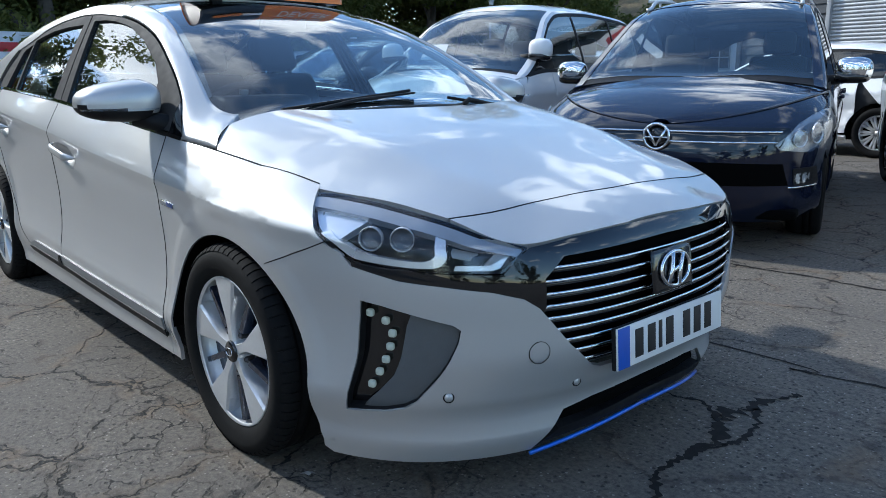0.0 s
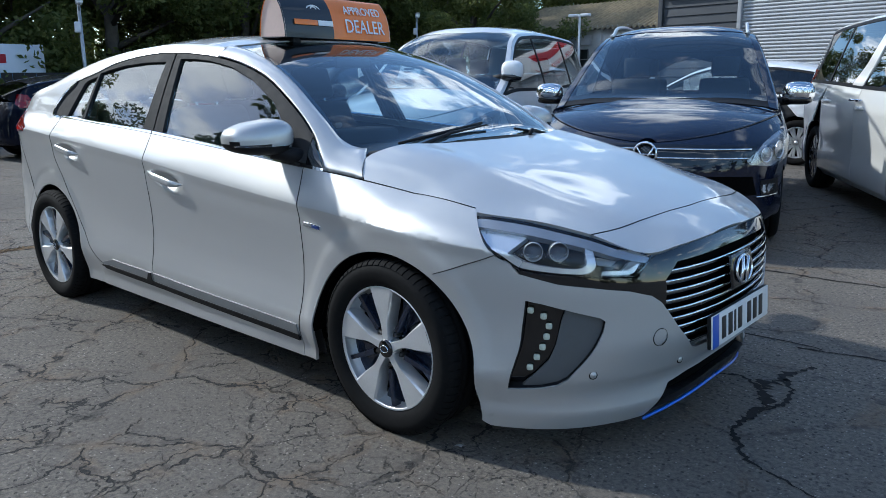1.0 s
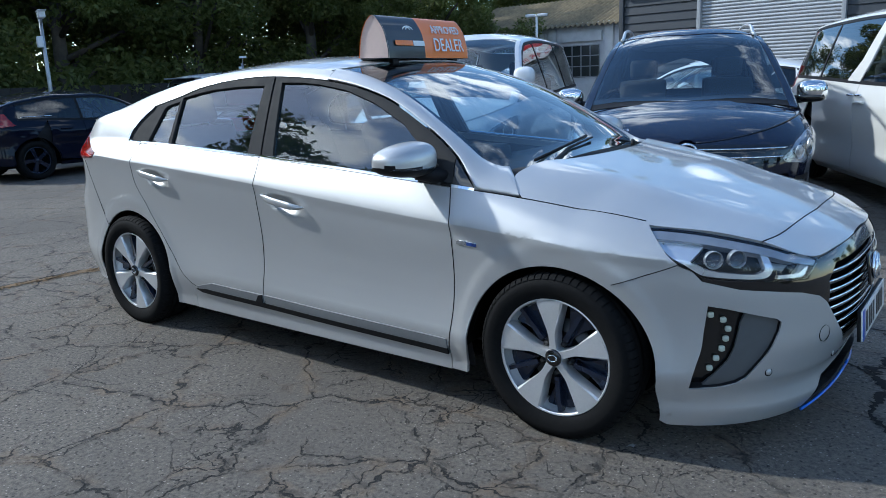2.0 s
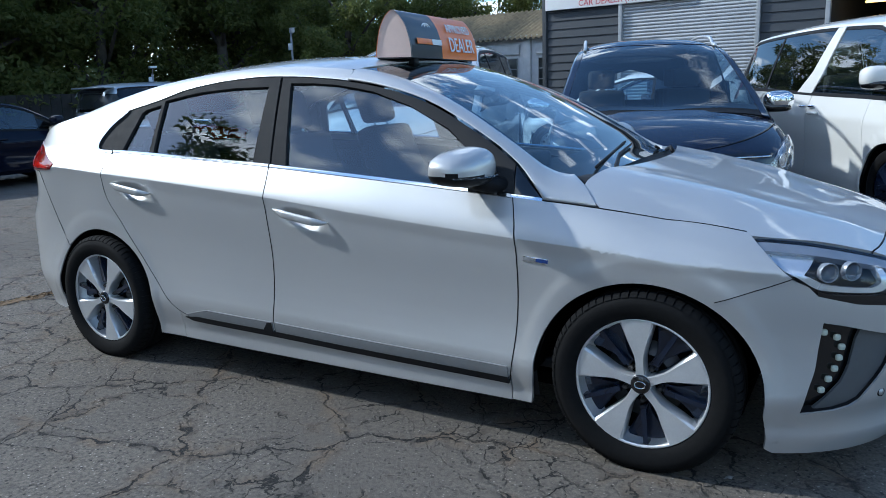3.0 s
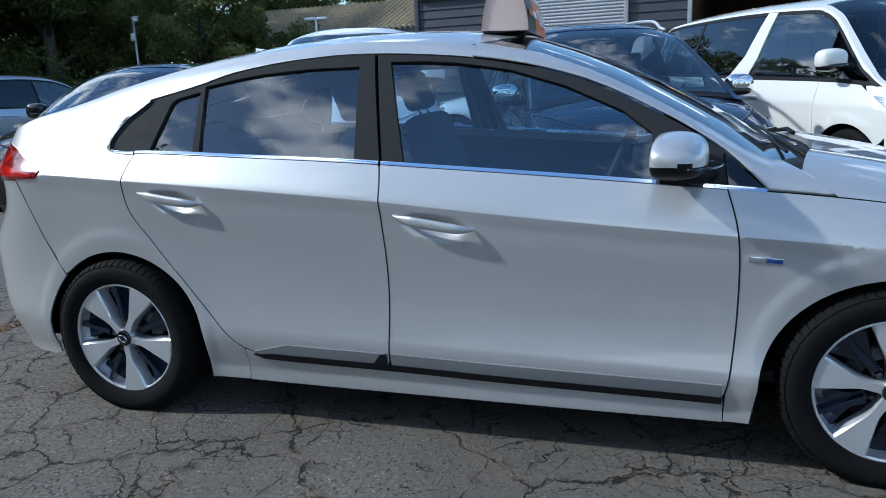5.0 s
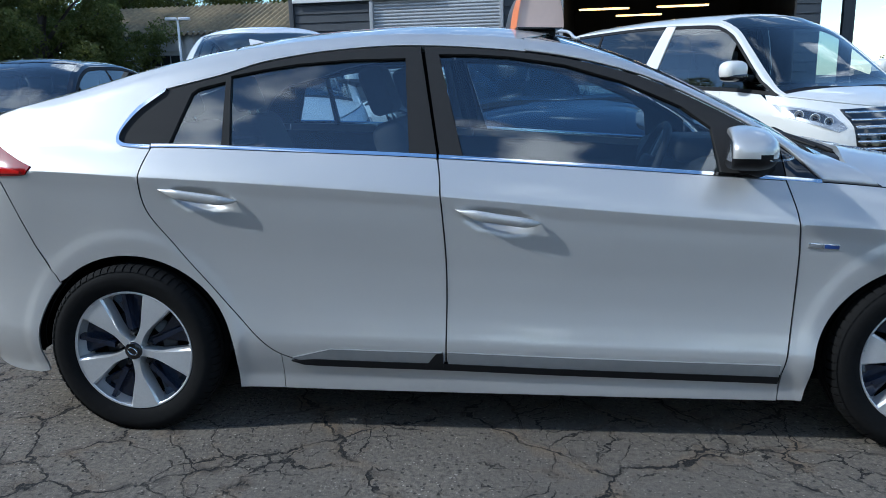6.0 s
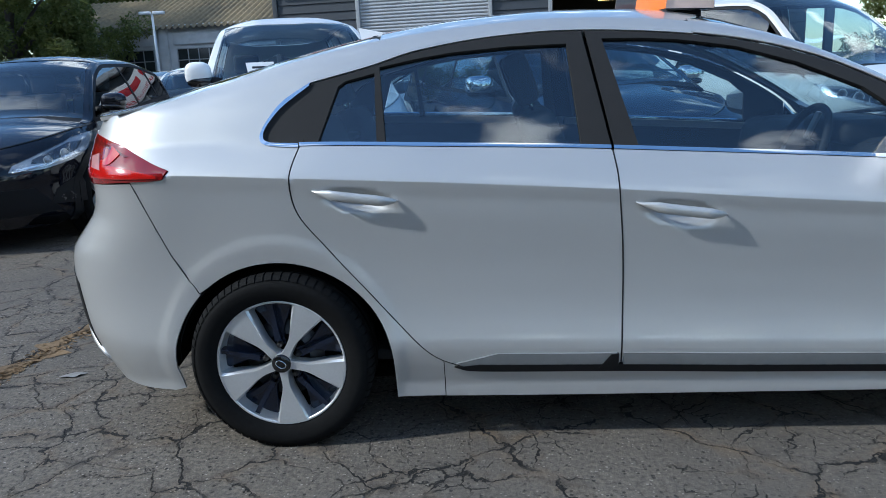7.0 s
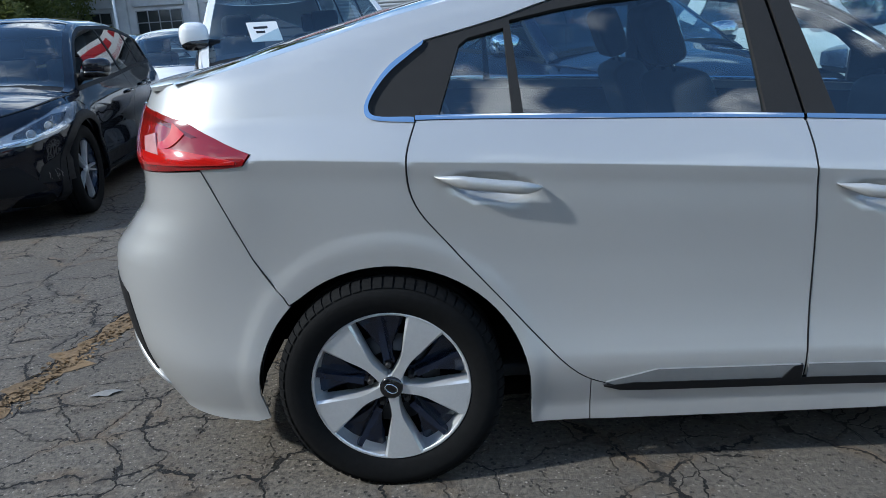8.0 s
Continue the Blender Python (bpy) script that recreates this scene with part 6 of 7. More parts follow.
    two("rear_pillar", skin(along(S.belt, windows[-1], S.xr, 8) + [(S.xr - 0.45, tail_top)] + list(reversed(rail_tail)) + [(windows[-1] + 0.05, S.rail(windows[-1] + 0.05))], sd, 0.08, 0.06, 0.02, 0.001), paintwork)
    # front end: bumper below the bonnet's edge
    bumper = [(uf, sill + 0.02), (uf + 0.0, S.crease(hub) * 0.80), (S.xf + 0.02, S.belt(S.xf) - 0.004)] + [(u, z - 0.006) for u, z in nose_edge] + [(S.xf + 0.9, sill), (uf + 0.2, sill - 0.02)]
    two("front_bumper", skin(bumper, sd, 0.05, 0.04), paintwork)

    edge = spline(*([(x, S.belt(x)) for x in np.linspace(screen[0] - 0.1, S.xf, 6)] + nose_edge[1::2]))
    cx0, cx1 = screen[0] + 0.06, S.nose(S.nose_top) - 0.01
    u0, u1 = screen[0] - 0.08, S.xf + 0.9

    def bonnet(u, v):
        ex, ey, ez = sd(u, edge(u))
        cx = cx0 + (cx1 - cx0) * (u - u0) / (u1 - u0)
        k = abs(v)
        return (cx + (ex - cx) * k ** 2, -ey * v, ez + (S.centre(cx) - ez) * (1 - k ** 2.6))
    part("bonnet", skin([(u0 + (u1 - 0.01 - u0) * k / 24, -0.993) for k in range(25)] + [(u1 - 0.01, 0.993), (u0, 0.993)], bonnet, 0.07, 0.1, 0.02), paintwork, c)
    us = [u0 + 0.05 + (u1 - 0.012 - u0 - 0.05) * k / 30 for k in range(31)]
    two("bonnet_lip", tube([bonnet(u, -0.998) for u in us], 0.0075, 6), paintwork)
    # glasshouse
    part("roof", skin([(back[1], -0.995), (screen[1] - 0.1, -0.995), (screen[1], -0.6), (screen[1] + 0.03, 0), (screen[1], 0.6), (screen[1] - 0.1, 0.995), (back[1], 0.995)], tp, 0.12, 0.12), paintwork, c)
    part("windscreen", skin([(screen[1] - 0.08, -0.93), (screen[1], -0.6), (screen[1] + 0.035, 0), (screen[1], 0.6), (screen[1] - 0.08, 0.93), (screen[0] - 0.06, 0.93), (screen[0] + 0.04, 0), (screen[0] - 0.06, -0.93)], tp, 0.08, 0.12, 0.004, -0.004), GLASS, c, shadow=False)
    part("scuttle", skin([(screen[0] - 0.14, -0.97), (screen[0] - 0.03, 0), (screen[0] - 0.14, 0.97), (screen[0] + 0.02, 0.97), (screen[0] + 0.14, 0), (screen[0] + 0.02, -0.97)], tp, 0.06, 0.1, 0.01, -0.008), BLACK_TRIM, c)
    for s in (-1, 1):
        xs = [screen[1] - 0.1 + (screen[0] - screen[1] + 0.14) * k / 14 for k in range(15)]
        part("screen_pillar", skin([(x, s * 0.998) for x in xs] + [(x, s * 0.93) for x in reversed(xs)], tp, 0.08, 0.05, 0.01), paintwork, c)
    part("rear_window", skin([(back[1] - 0.01, -0.9), (back[1] - 0.01, 0.9), (back[0] + 0.02, 0.88), (back[0] + 0.02, -0.88)], tp, 0.06, 0.1, 0.004, -0.002), glass_side, c)
    for s in (-1, 1):
        part("tailgate_edge", skin([(back[1], s * 0.998), (back[0], s * 0.998), (back[0], s * 0.88), (back[1], s * 0.9)], tp, 0.06, 0.1, 0.01), paintwork, c)
    x_f, x_b = windows[0], windows[-1]
    rail_in = lambda x: S.rail(x) - 0.055
    for k, (w0, w1) in enumerate(zip(windows, windows[1:])):
        a_, b_ = w0 - 0.02, w1 + 0.02
        up = along(rail_in, b_, a_, 12)
        lo = along(S.belt, a_, b_, 6, 0.03)
        pane = [p for p in up if p[1] > S.belt(p[0]) + 0.032] + lo
        two("side_window", skin(pane, sd, 0.15, 0.12, 0.004, -0.008), GLASS_SIDE if k == 0 else glass_side, shadow=False)
        two("window_pillar", skin(along(S.rail, w1 + 0.022, w1 - 0.022, 2, -0.02)[:1] + [(w1 + 0.022, S.belt(w1) + 0.01), (w1 - 0.022, S.belt(w1) + 0.01), (w1 - 0.022, S.rail(w1) - 0.02)], sd, 0.1, 0.1, 0.01, -0.004), BLACK_TRIM)
    f_end = next((x for x in np.linspace(x_f, x_f + 0.8, 80) if S.rail(x) < S.belt(x) + 0.05), x_f + 0.3)
    two("window_frame", skin(along(S.rail, x_b - 0.02, f_end, 26, -0.022) + list(reversed(along(lambda x: max(rail_in(x), S.belt(x) + 0.004), x_b - 0.02, f_end - 0.02, 26))), sd, 0.1, 0.1, 0.01, -0.003), BLACK_TRIM)
    two("roof_side", skin(along(S.rail, x_b - 0.04, screen[0] + 0.02, 30) + list(reversed(along(S.rail, x_b - 0.04, screen[0] + 0.02, 30, -0.024))), sd, 0.1, 0.05, 0.01), paintwork)
    two("belt_moulding", skin(along(S.belt, x_b, f_end, 20, -0.004) + along(S.belt, f_end, x_b, 20, 0.03), sd, 0.1, 0.05, 0.01, 0.001), BLACK_TRIM)
    sail = [(windows[0] - 0.03, S.belt(windows[0]) + 0.02), (windows[0] - 0.03, min(rail_in(windows[0] - 0.03), S.belt(windows[0]) + 0.2)), (f_end, S.belt(f_end) + 0.03)]
    two("front_quarter_light", skin(sail, sd, 0.1, 0.1, 0.01, -0.005), GLASS_DARK)
    # dark insides
    inn = [(S.xf + 0.2, sill + 0.05), (S.xf + 0.2, S.belt(S.xf + 0.2) - 0.1)] + along(S.belt, S.xf, S.xr, 12, -0.02) + [(S.xr - 0.3, tail_top - 0.05), (S.xr - 0.3, sill + 0.1)] + list(reversed([p for p in arch_r if p[1] > sill])) + list(reversed([p for p in arch_f if p[1] > sill]))
    two("inner_body", skin(inn, sd, 0.12, 0.12, 0, -0.04), CABIN)
    W = S.half(0, 0.7)
    part("underbody", box(S.nose(0.5) * 1.86, W * 1.7, 0.06, 0.02, (0, 0, sill + 0.04)), VOID, c)
    part("dashboard", box(0.55, W * 1.6, 0.3, 0.08, (screen[0] - 0.25, 0, S.belt(screen[0]) - 0.13), 3), CABIN, c)
    for x in rows[1:]:
        for y in (-0.42, 0.42):
            st = part("seat", box(0.5, 0.48, 0.16, 0.05, (x + 0.25, y, S.belt(0) - 0.42), 2), FABRIC, c)
            part("backrest", box(0.14, 0.46, 0.62, 0.05, (x, y, S.belt(0) - 0.12), 2), FABRIC, st)
            part("headrest", box(0.1, 0.26, 0.19, 0.04, (x - 0.05, y, S.belt(0) + 0.30), 2), FABRIC, st)
    for s in (1, -1):
        for ax in (hub, -hub):
            y = -(S.half(ax, r) - 0.115)
            simple_wheel(c, ax, s * y, r, r, 0.215, r * 0.69, rim[0], rim[1], rim_mat, s < 0, rim[2], 17 * ax + s)
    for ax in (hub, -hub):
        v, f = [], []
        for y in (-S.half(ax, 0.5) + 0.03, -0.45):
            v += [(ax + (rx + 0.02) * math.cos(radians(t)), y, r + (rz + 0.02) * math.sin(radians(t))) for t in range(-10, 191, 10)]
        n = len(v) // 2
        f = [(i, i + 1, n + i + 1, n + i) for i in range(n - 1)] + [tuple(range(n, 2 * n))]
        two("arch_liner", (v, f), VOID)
    return c, two


def car_mirror(two, S, x, z, mat, out=0.16, size=(0.085, 0.12, 0.085)):
    y = -S.half(x, z) - out
    sh = blob(x, y, z, *size, 0.7, 0.7, 24, 14)
    two("door_mirror", sh, mat)
    two("mirror_base", blob(x, y + 0.01, z - size[2] * 0.62, size[0] * 1.02, size[1] * 0.98, size[2] * 0.5, 0.7, 0.7, 24, 10), BLACK_GLOSS)
    two("mirror_arm", tube([(x, y + 0.05, z - 0.06), (x + 0.03, y + out + 0.03, z - 0.075)], 0.035, 8), BLACK_TRIM)


def car_plate(c, x, z, yellow=False, y=0.0, turn=90):
    p = part("number_plate", box(0.52, 0.111, 0.006, 0.002), PLATE_YELLOW if yellow else PLATE_WHITE, c, "", pose(x, y, z, 90, 0, turn))
    for k in range(7):
        part("plate_bar", box(0.038, 0.076, 0.002, 0.0006), INK, p, "", pose(-0.19 + 0.058 * k + (0.04 if k > 3 else 0), 0, 0.0035))


def lamp_unit(c, two, S, outline, label="", lens=None, back=None, deep=0.05, bulbs=()):
    sd = S.side
    two("lamp_housing", skin(outline, sd, 0.05, 0.04, 0.01, 0.003), back or LAMP_GREY)
    two("lamp_lens", skin(outline, sd, 0.05, 0.04, 0.02, 0.024), lens or LENS, label, False)
    if bulbs:
        two("lamp_bezel", skin([(u, z + (0.012 if k else 0.0)) for k, (u, z) in enumerate(tidy_ring(outline, 0.62))], sd, 0.05, 0.04, 0.004, 0.006), LAMP_DARK)
    for u, z, rad in bulbs:
        p, q = Vector(sd(u, z)), Vector(sd(u + 0.02, z))
        w = (q - p).normalized()
        nrm = w.cross(Vector((0, 0, 1)))
        for s in (1, -1):
            at = Matrix.Translation((p.x + nrm.x * 0.014, s * (p.y + nrm.y * 0.014), p.z)) @ Euler((0, 0, s * math.atan2(w.y, w.x))).to_matrix().to_4x4()
            part("lamp_reflector", lathe([(rad * 0.86, -0.001), (rad * 0.94, -0.006), (rad, -0.004), (rad * 1.02, 0.004)], 28), REFLECTOR, c, "", at)
            part("lamp_bowl", lathe([(0.0, 0.004), (rad * 0.5, 0.002), (rad * 0.9, -0.002)], 24), LAMP_GREY, c, "", at)
            part("lamp_projector", lathe([(0.0, -0.009), (rad * 0.3, -0.007), (rad * 0.5, -0.001), (rad * 0.52, 0.004)], 20), BLACK_GLOSS, c, "", at)


def chrome_bar(c, S, u0, z, rad=0.008, mat=None, dx=0.004, dz=0.0, u1=None, name="grille_bar"):
    ring = []
    e = S.xf + 0.899 if u1 is None else u1
    us = [u0 + (e - u0) * i / 14 for i in range(15)]
    a = [S.side(u, z + dz * i / 14) for i, u in enumerate(us)]
    for s in ((1, -1) if u1 is not None else (0,)):
        if s:
            pts = [(x + dx, s * y, q) for x, y, q in a]
        else:
            pts = [(x + dx, y, q) for x, y, q in a] + [(x + dx, -y, q) for x, y, q in reversed(a)]
        part(name, tube(pts, rad, 6), mat or CHROME, c)


# navy people carrier
S1 = mpv_shape(4.85, 1.90, 1.72, 2.92, 0.335)
S1.nose_top = 0.775
navy, two = road_car("people_carrier", "dark navy people carrier with roof rails parked nose out", pose(-0.10, 4.53, 0, 0, 0, -70), S1, NAVY, 2.92, 0.335, (0.72, -0.28, -1.35, -2.1), (1.42, 0.32), (-2.33, -2.2), rim=(5, 0.04, False))
xf = S1.xf
lamp_unit(navy, two, S1, [(xf + 0.13, 0.74), (xf + 0.20, 0.66), (xf + 0.34, 0.615), (xf + 0.50, 0.63), (xf + 0.53, 0.66), (xf + 0.42, 0.765), (xf + 0.3, 0.815), (xf + 0.16, 0.845)], "clear headlamp with chrome bowls", bulbs=((xf + 0.28, 0.725, 0.062), (xf + 0.40, 0.695, 0.05)))
part("grille", skin([(xf + 0.50, 0.645), (xf + 0.9, 0.62), (xf + 0.9, 0.765), (xf + 0.46, 0.755)], S1.side, 0.05, 0.04, 0.01, 0.003), BLACK_GLOSS, navy)
part("grille", mirrored(skin([(xf + 0.50, 0.645), (xf + 0.9, 0.62), (xf + 0.9, 0.765), (xf + 0.46, 0.755)], S1.side, 0.05, 0.04, 0.01, 0.003)), BLACK_GLOSS, navy)
chrome_bar(navy, S1, xf + 0.50, 0.735, 0.007)
chrome_bar(navy, S1, xf + 0.52, 0.675, 0.007)
eb = part("emblem", tube([(2.435, 0.075 * math.cos(t), 0.705 + 0.075 * math.sin(t)) for t in np.linspace(0, 2 * math.pi, 32, endpoint=False)], 0.009, 8, True), CHROME, navy, "round chrome emblem")
part("emblem_disc", lathe([(0.0, 2.428), (0.07, 2.426), (0.075, 2.40)], 32, "x"), BLACK_GLOSS, eb, "", pose(0, 0, 0.705))
for s in (-1, 1):
    part("emblem_bar", tube([(2.437, s * 0.056, 0.75), (2.44, 0, 0.65)], 0.008, 6), CHROME, eb)
part("emblem_bar", tube([(2.437, -0.066, 0.70), (2.44, 0.066, 0.70)], 0.006, 6), CHROME, eb)
# near-black sheet on the bumper drawn as a shaded opening
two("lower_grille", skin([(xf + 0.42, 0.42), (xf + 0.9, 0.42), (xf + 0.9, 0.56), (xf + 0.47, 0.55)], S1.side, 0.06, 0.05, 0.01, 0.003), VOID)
two("fog_recess", skin([(xf + 0.16, 0.42), (xf + 0.38, 0.40), (xf + 0.40, 0.52), (xf + 0.2, 0.52)], S1.side, 0.05, 0.04, 0.01, 0.003), BLACK_TRIM)
lamp_unit(navy, two, S1, [(xf + 0.26, 0.44), (xf + 0.38, 0.43), (xf + 0.38, 0.49), (xf + 0.26, 0.49)], "", back=REFLECTOR, deep=0.02)
chrome_bar(navy, S1, xf + 0.18, 0.405, 0.006, dx=0.01, u1=xf + 0.42)
car_mirror(two, S1, 1.02, 1.09, CHROME)
for s in (-1, 1):
    pts = [(x, s * (S1.half(x, S1.rail(x)) - 0.06), S1.rail(x) + 0.035 + (0.045 if -1.9 < x < 0.1 else 0)) for x in (0.28, 0.18, 0.0, -0.6, -1.2, -1.8, -2.0, -2.08)]
    part("roof_rail", tube(smooth_line(pts, 4), 0.016, 8), ALLOY, navy, "bright aluminium roof rail")

# silver van-shaped people carrier
S2 = mpv_shape(4.75, 1.82, 1.83, 2.8, 0.32, hood_len=0.86, nose_z=1.04)
S2.nose_top = 0.83
silver_van, two = road_car("people_carrier", "tall silver people carrier with a paper note behind its windscreen", pose(-2.67, 4.70, 0, 0, 0, -72.5), S2, VAN_SILVER, 2.8, 0.32, (0.95, 0.05, -1.1, -2.05), (1.62, 0.62), (-2.29, -2.15), glass_side=GLASS)
xf = S2.xf
lamp_unit(silver_van, two, S2, [(xf + 0.10, 0.86), (xf + 0.16, 0.74), (xf + 0.40, 0.67), (xf + 0.56, 0.68), (xf + 0.56, 0.74), (xf + 0.42, 0.84), (xf + 0.25, 0.91), (xf + 0.12, 0.93)], "large clear headlamp", bulbs=((xf + 0.26, 0.80, 0.075), (xf + 0.42, 0.755, 0.055)))
for k in range(4):
    chrome_bar(silver_van, S2, xf + 0.58, 0.68 + 0.035 * k, 0.010)
car_mirror(two, S2, 1.26, 1.30, WHITE, 0.16, (0.09, 0.11, 0.10))
note = pose(1.30, -0.30, 1.30, 0, 0, 90) @ pose(0, 0, 0, 42, 0, 8)
nt_p = part("paper_note", box(0.24, 0.22, 0.003, 0.0), PLATE_WHITE, silver_van, "white paper note", note)
for k, (x, y, w) in enumerate(((-0.02, 0.045, 0.11), (-0.03, -0.005, 0.07))):
    part("note_bar", box(w, 0.026, 0.001), INK, nt_p, "", pose(x, y, 0.0022))

# white people carrier
S3 = mpv_shape(4.95, 1.85, 1.86, 3.0, 0.345, hood_len=0.74, nose_z=1.0, nf=3.2)
S3.nose_top = 0.93
white_mpv, two = road_car("people_carrier", "pearl white luxury people carrier parked at an angle", pose(2.12, 5.63, 0, 0, 0, -61.5), S3, PEARL, 3.0, 0.345, (1.12, 0.0, -1.2, -2.1), (1.80, 0.82), (-2.38, -2.24), rim=(10, 0.014, True), rim_mat=ALLOY_DARK)
xf = S3.xf
lamp_unit(white_mpv, two, S3, [(xf + 0.08, 0.96), (xf + 0.16, 0.86), (xf + 0.48, 0.74), (xf + 0.54, 0.77), (xf + 0.50, 0.88), (xf + 0.3, 0.93)], "slim clear headlamp", bulbs=((xf + 0.26, 0.88, 0.04), (xf + 0.36, 0.855, 0.04), (xf + 0.44, 0.83, 0.035)))
two("grille", skin([(xf + 0.60, 0.45), (xf + 0.9, 0.45), (xf + 0.9, 0.93), (xf + 0.58, 0.92)], S3.side, 0.06, 0.05, 0.01, 0.003), BLACK_GLOSS)
for k in range(8):
    chrome_bar(white_mpv, S3, xf + 0.60, 0.49 + 0.058 * k, 0.013)
car_mirror(two, S3, 1.36, 1.26, PEARL, 0.17, (0.09, 0.13, 0.09))
two("tail_lamp", skin([(S3.xr - 0.06, 1.05), (S3.xr - 0.06, 1.3), (S3.xr - 0.34, 1.32), (S3.xr - 0.4, 1.02)], S3.side, 0.05, 0.05, 0.02, 0.004), RED_LENS, "red tail lamp")
two("door_pillar", skin([(0.13, S3.rail(0.13) - 0.03), (-0.02, S3.rail(-0.02) - 0.03), (-0.16, S3.belt(-0.1) + 0.22), (-0.34, S3.belt(-0.34) + 0.02), (-0.02, S3.belt(0) + 0.02), (0.06, S3.belt(0) + 0.2)], S3.side, 0.08, 0.06, 0.012, 0.003), PEARL, "pearl white swept pillar")
hx = 0.10
for x in (hx, -0.10):
    y = -S3.half(x, 1.0)
    two("chrome_handle", tube([(x - 0.07, y - 0.012, 1.0), (x, y - 0.035, 1.0), (x + 0.07, y - 0.012, 1.0)], [0.008, 0.013, 0.008], 8), CHROME)

# dark blue crossover
S4 = hatch_shape(4.36, 1.80, 1.56, 2.64, 0.345, 0.02)
S4.nose_top = 0.76
cross, two = road_car("crossover", "glossy black-blue crossover with black wheel arches facing out", pose(-5.06, 4.28, 0, 0, 0, -81), S4, BLACK_BLUE, 2.64, 0.345, (0.55, -0.35, -1.15, -1.62), (1.2, 0.22), (-2.05, -1.6), rim=(5, 0.0055, True), rim_mat=ALLOY)
xf = S4.xf
lamp_unit(cross, two, S4, [(xf - 0.02, 0.865), (xf + 0.10, 0.745), (xf + 0.24, 0.685), (xf + 0.45, 0.635), (xf + 0.64, 0.63), (xf + 0.62, 0.68), (xf + 0.42, 0.765), (xf + 0.2, 0.84)], "swept clear headlamp", bulbs=((xf + 0.30, 0.735, 0.04), (xf + 0.42, 0.70, 0.035)))
chrome_bar(cross, S4, xf + 0.16, 0.728, 0.008, dz=-0.1, dx=0.006, u1=xf + 0.62)
two("lower_grille", skin([(xf + 0.35, 0.30), (xf + 0.9, 0.28), (xf + 0.9, 0.5), (xf + 0.5, 0.5)], S4.side, 0.06, 0.05, 0.01, 0.003), BLACK_TRIM)
lamp_unit(cross, two, S4, arc(xf + 0.30, 0.40, 0.05, 0, 345, 14, 0.8), "round fog lamp", back=REFLECTOR, deep=0.02)
two("lamp_blade", skin([(xf + 0.12, 0.742), (xf + 0.26, 0.700), (xf + 0.45, 0.655), (xf + 0.60, 0.645), (xf + 0.60, 0.655), (xf + 0.44, 0.675), (xf + 0.27, 0.725), (xf + 0.13, 0.770)], S4.side, 0.04, 0.03, 0.004, 0.010), REFLECTOR, "chrome blade inside the headlamp")
two("bumper_vent", skin([(xf + 0.10, 0.40), (xf + 0.18, 0.56), (xf + 0.36, 0.47), (xf + 0.42, 0.36), (xf + 0.16, 0.33)], S4.side, 0.04, 0.04, 0.012, 0.004), BLACK_TRIM)
two("door_foot", skin(along(lambda x: 0.30, 0.90, -0.90, 8) + along(lambda x: 0.40, -0.90, 0.90, 8), S4.side, 0.1, 0.05, 0.015, 0.008), BLACK_TRIM)
car_mirror(two, S4, 0.80, 1.10, BLACK_BLUE, 0.15, (0.08, 0.11, 0.075))
for ax in (1.32, -1.32):
    inner_l = arch_line(ax, 0.41, 0.40, 0.335, 0.2, S4)
    outer_l = arch_line(ax, 0.475, 0.465, 0.335, 0.2, S4)
    two("arch_cladding", skin(inner_l + list(reversed(outer_l)), S4.side, 0.05, 0.05, 0.015, 0.010), BLACK_TRIM)

# blue hatchback seen from behind
S5 = hatch_shape(3.97, 1.72, 1.37, 2.49, 0.305)
S5.nose_top = 0.73
blue_hatch, two = road_car("hatchback", "dark blue hatchback seen from behind with red tail lamps", pose(-10.56, 3.8, 0, 0, 0, 92), S5, DEEP_BLUE, 2.49, 0.305, (0.5, -0.4, -1.45), (1.1, 0.2), (-1.92, -1.5), rim=(5, 0.03, False), rim_mat=ALLOY_DARK)
two("tail_lamp", skin([(S5.xr - 0.02, 0.86), (S5.xr - 0.16, 1.04), (S5.xr - 0.4, 1.06), (S5.xr - 0.42, 0.9), (S5.xr - 0.3, 0.84)], S5.side, 0.05, 0.04, 0.02, 0.006), RED_LENS, "red tail lamp")
car_plate(blue_hatch, -1.995, 0.72, True, 0, -90)
chrome_bar(blue_hatch, S5, -0.9, 0.985, 0.006, u1=-1.4)
car_mirror(two, S5, 0.72, 1.0, DEEP_BLUE)

# pale silver estate seen from behind
S6 = mpv_shape(4.8, 1.80, 1.68, 2.95, 0.325)
S6.nose_top = 0.76
estate, two = road_car("people_carrier", "pale silver people carrier seen from behind with clear tail lamps", pose(-12.4, 9.6, 0, 0, 0, 84), S6, PALE_BLUE, 2.95, 0.325, (0.72, -0.28, -1.3, -2.1), (1.42, 0.32), (-2.31, -2.18))
lamp_unit(estate, two, S6, [(S6.xr - 0.05, 0.98), (S6.xr - 0.05, 1.06), (S6.xr - 0.3, 1.16), (S6.xr - 0.5, 1.14), (S6.xr - 0.45, 0.98)], "clear tail lamp", back=REFLECTOR, deep=0.02)
two("tailgate_glass", skin([(S6.xr - 0.16, 1.13), (S6.xr - 0.9, 1.12), (S6.xr - 0.9, 1.44), (S6.xr - 0.24, 1.42), (S6.xr - 0.17, 1.30)], S6.side, 0.06, 0.06, 0.01, 0.008), DARK_PANE, "dark tailgate glass")
two("tail_bar", tube([S6.side(S6.xr - 0.3 - 0.6 * k / 10, 1.05) for k in range(11)], 0.014, 8), CHROME)
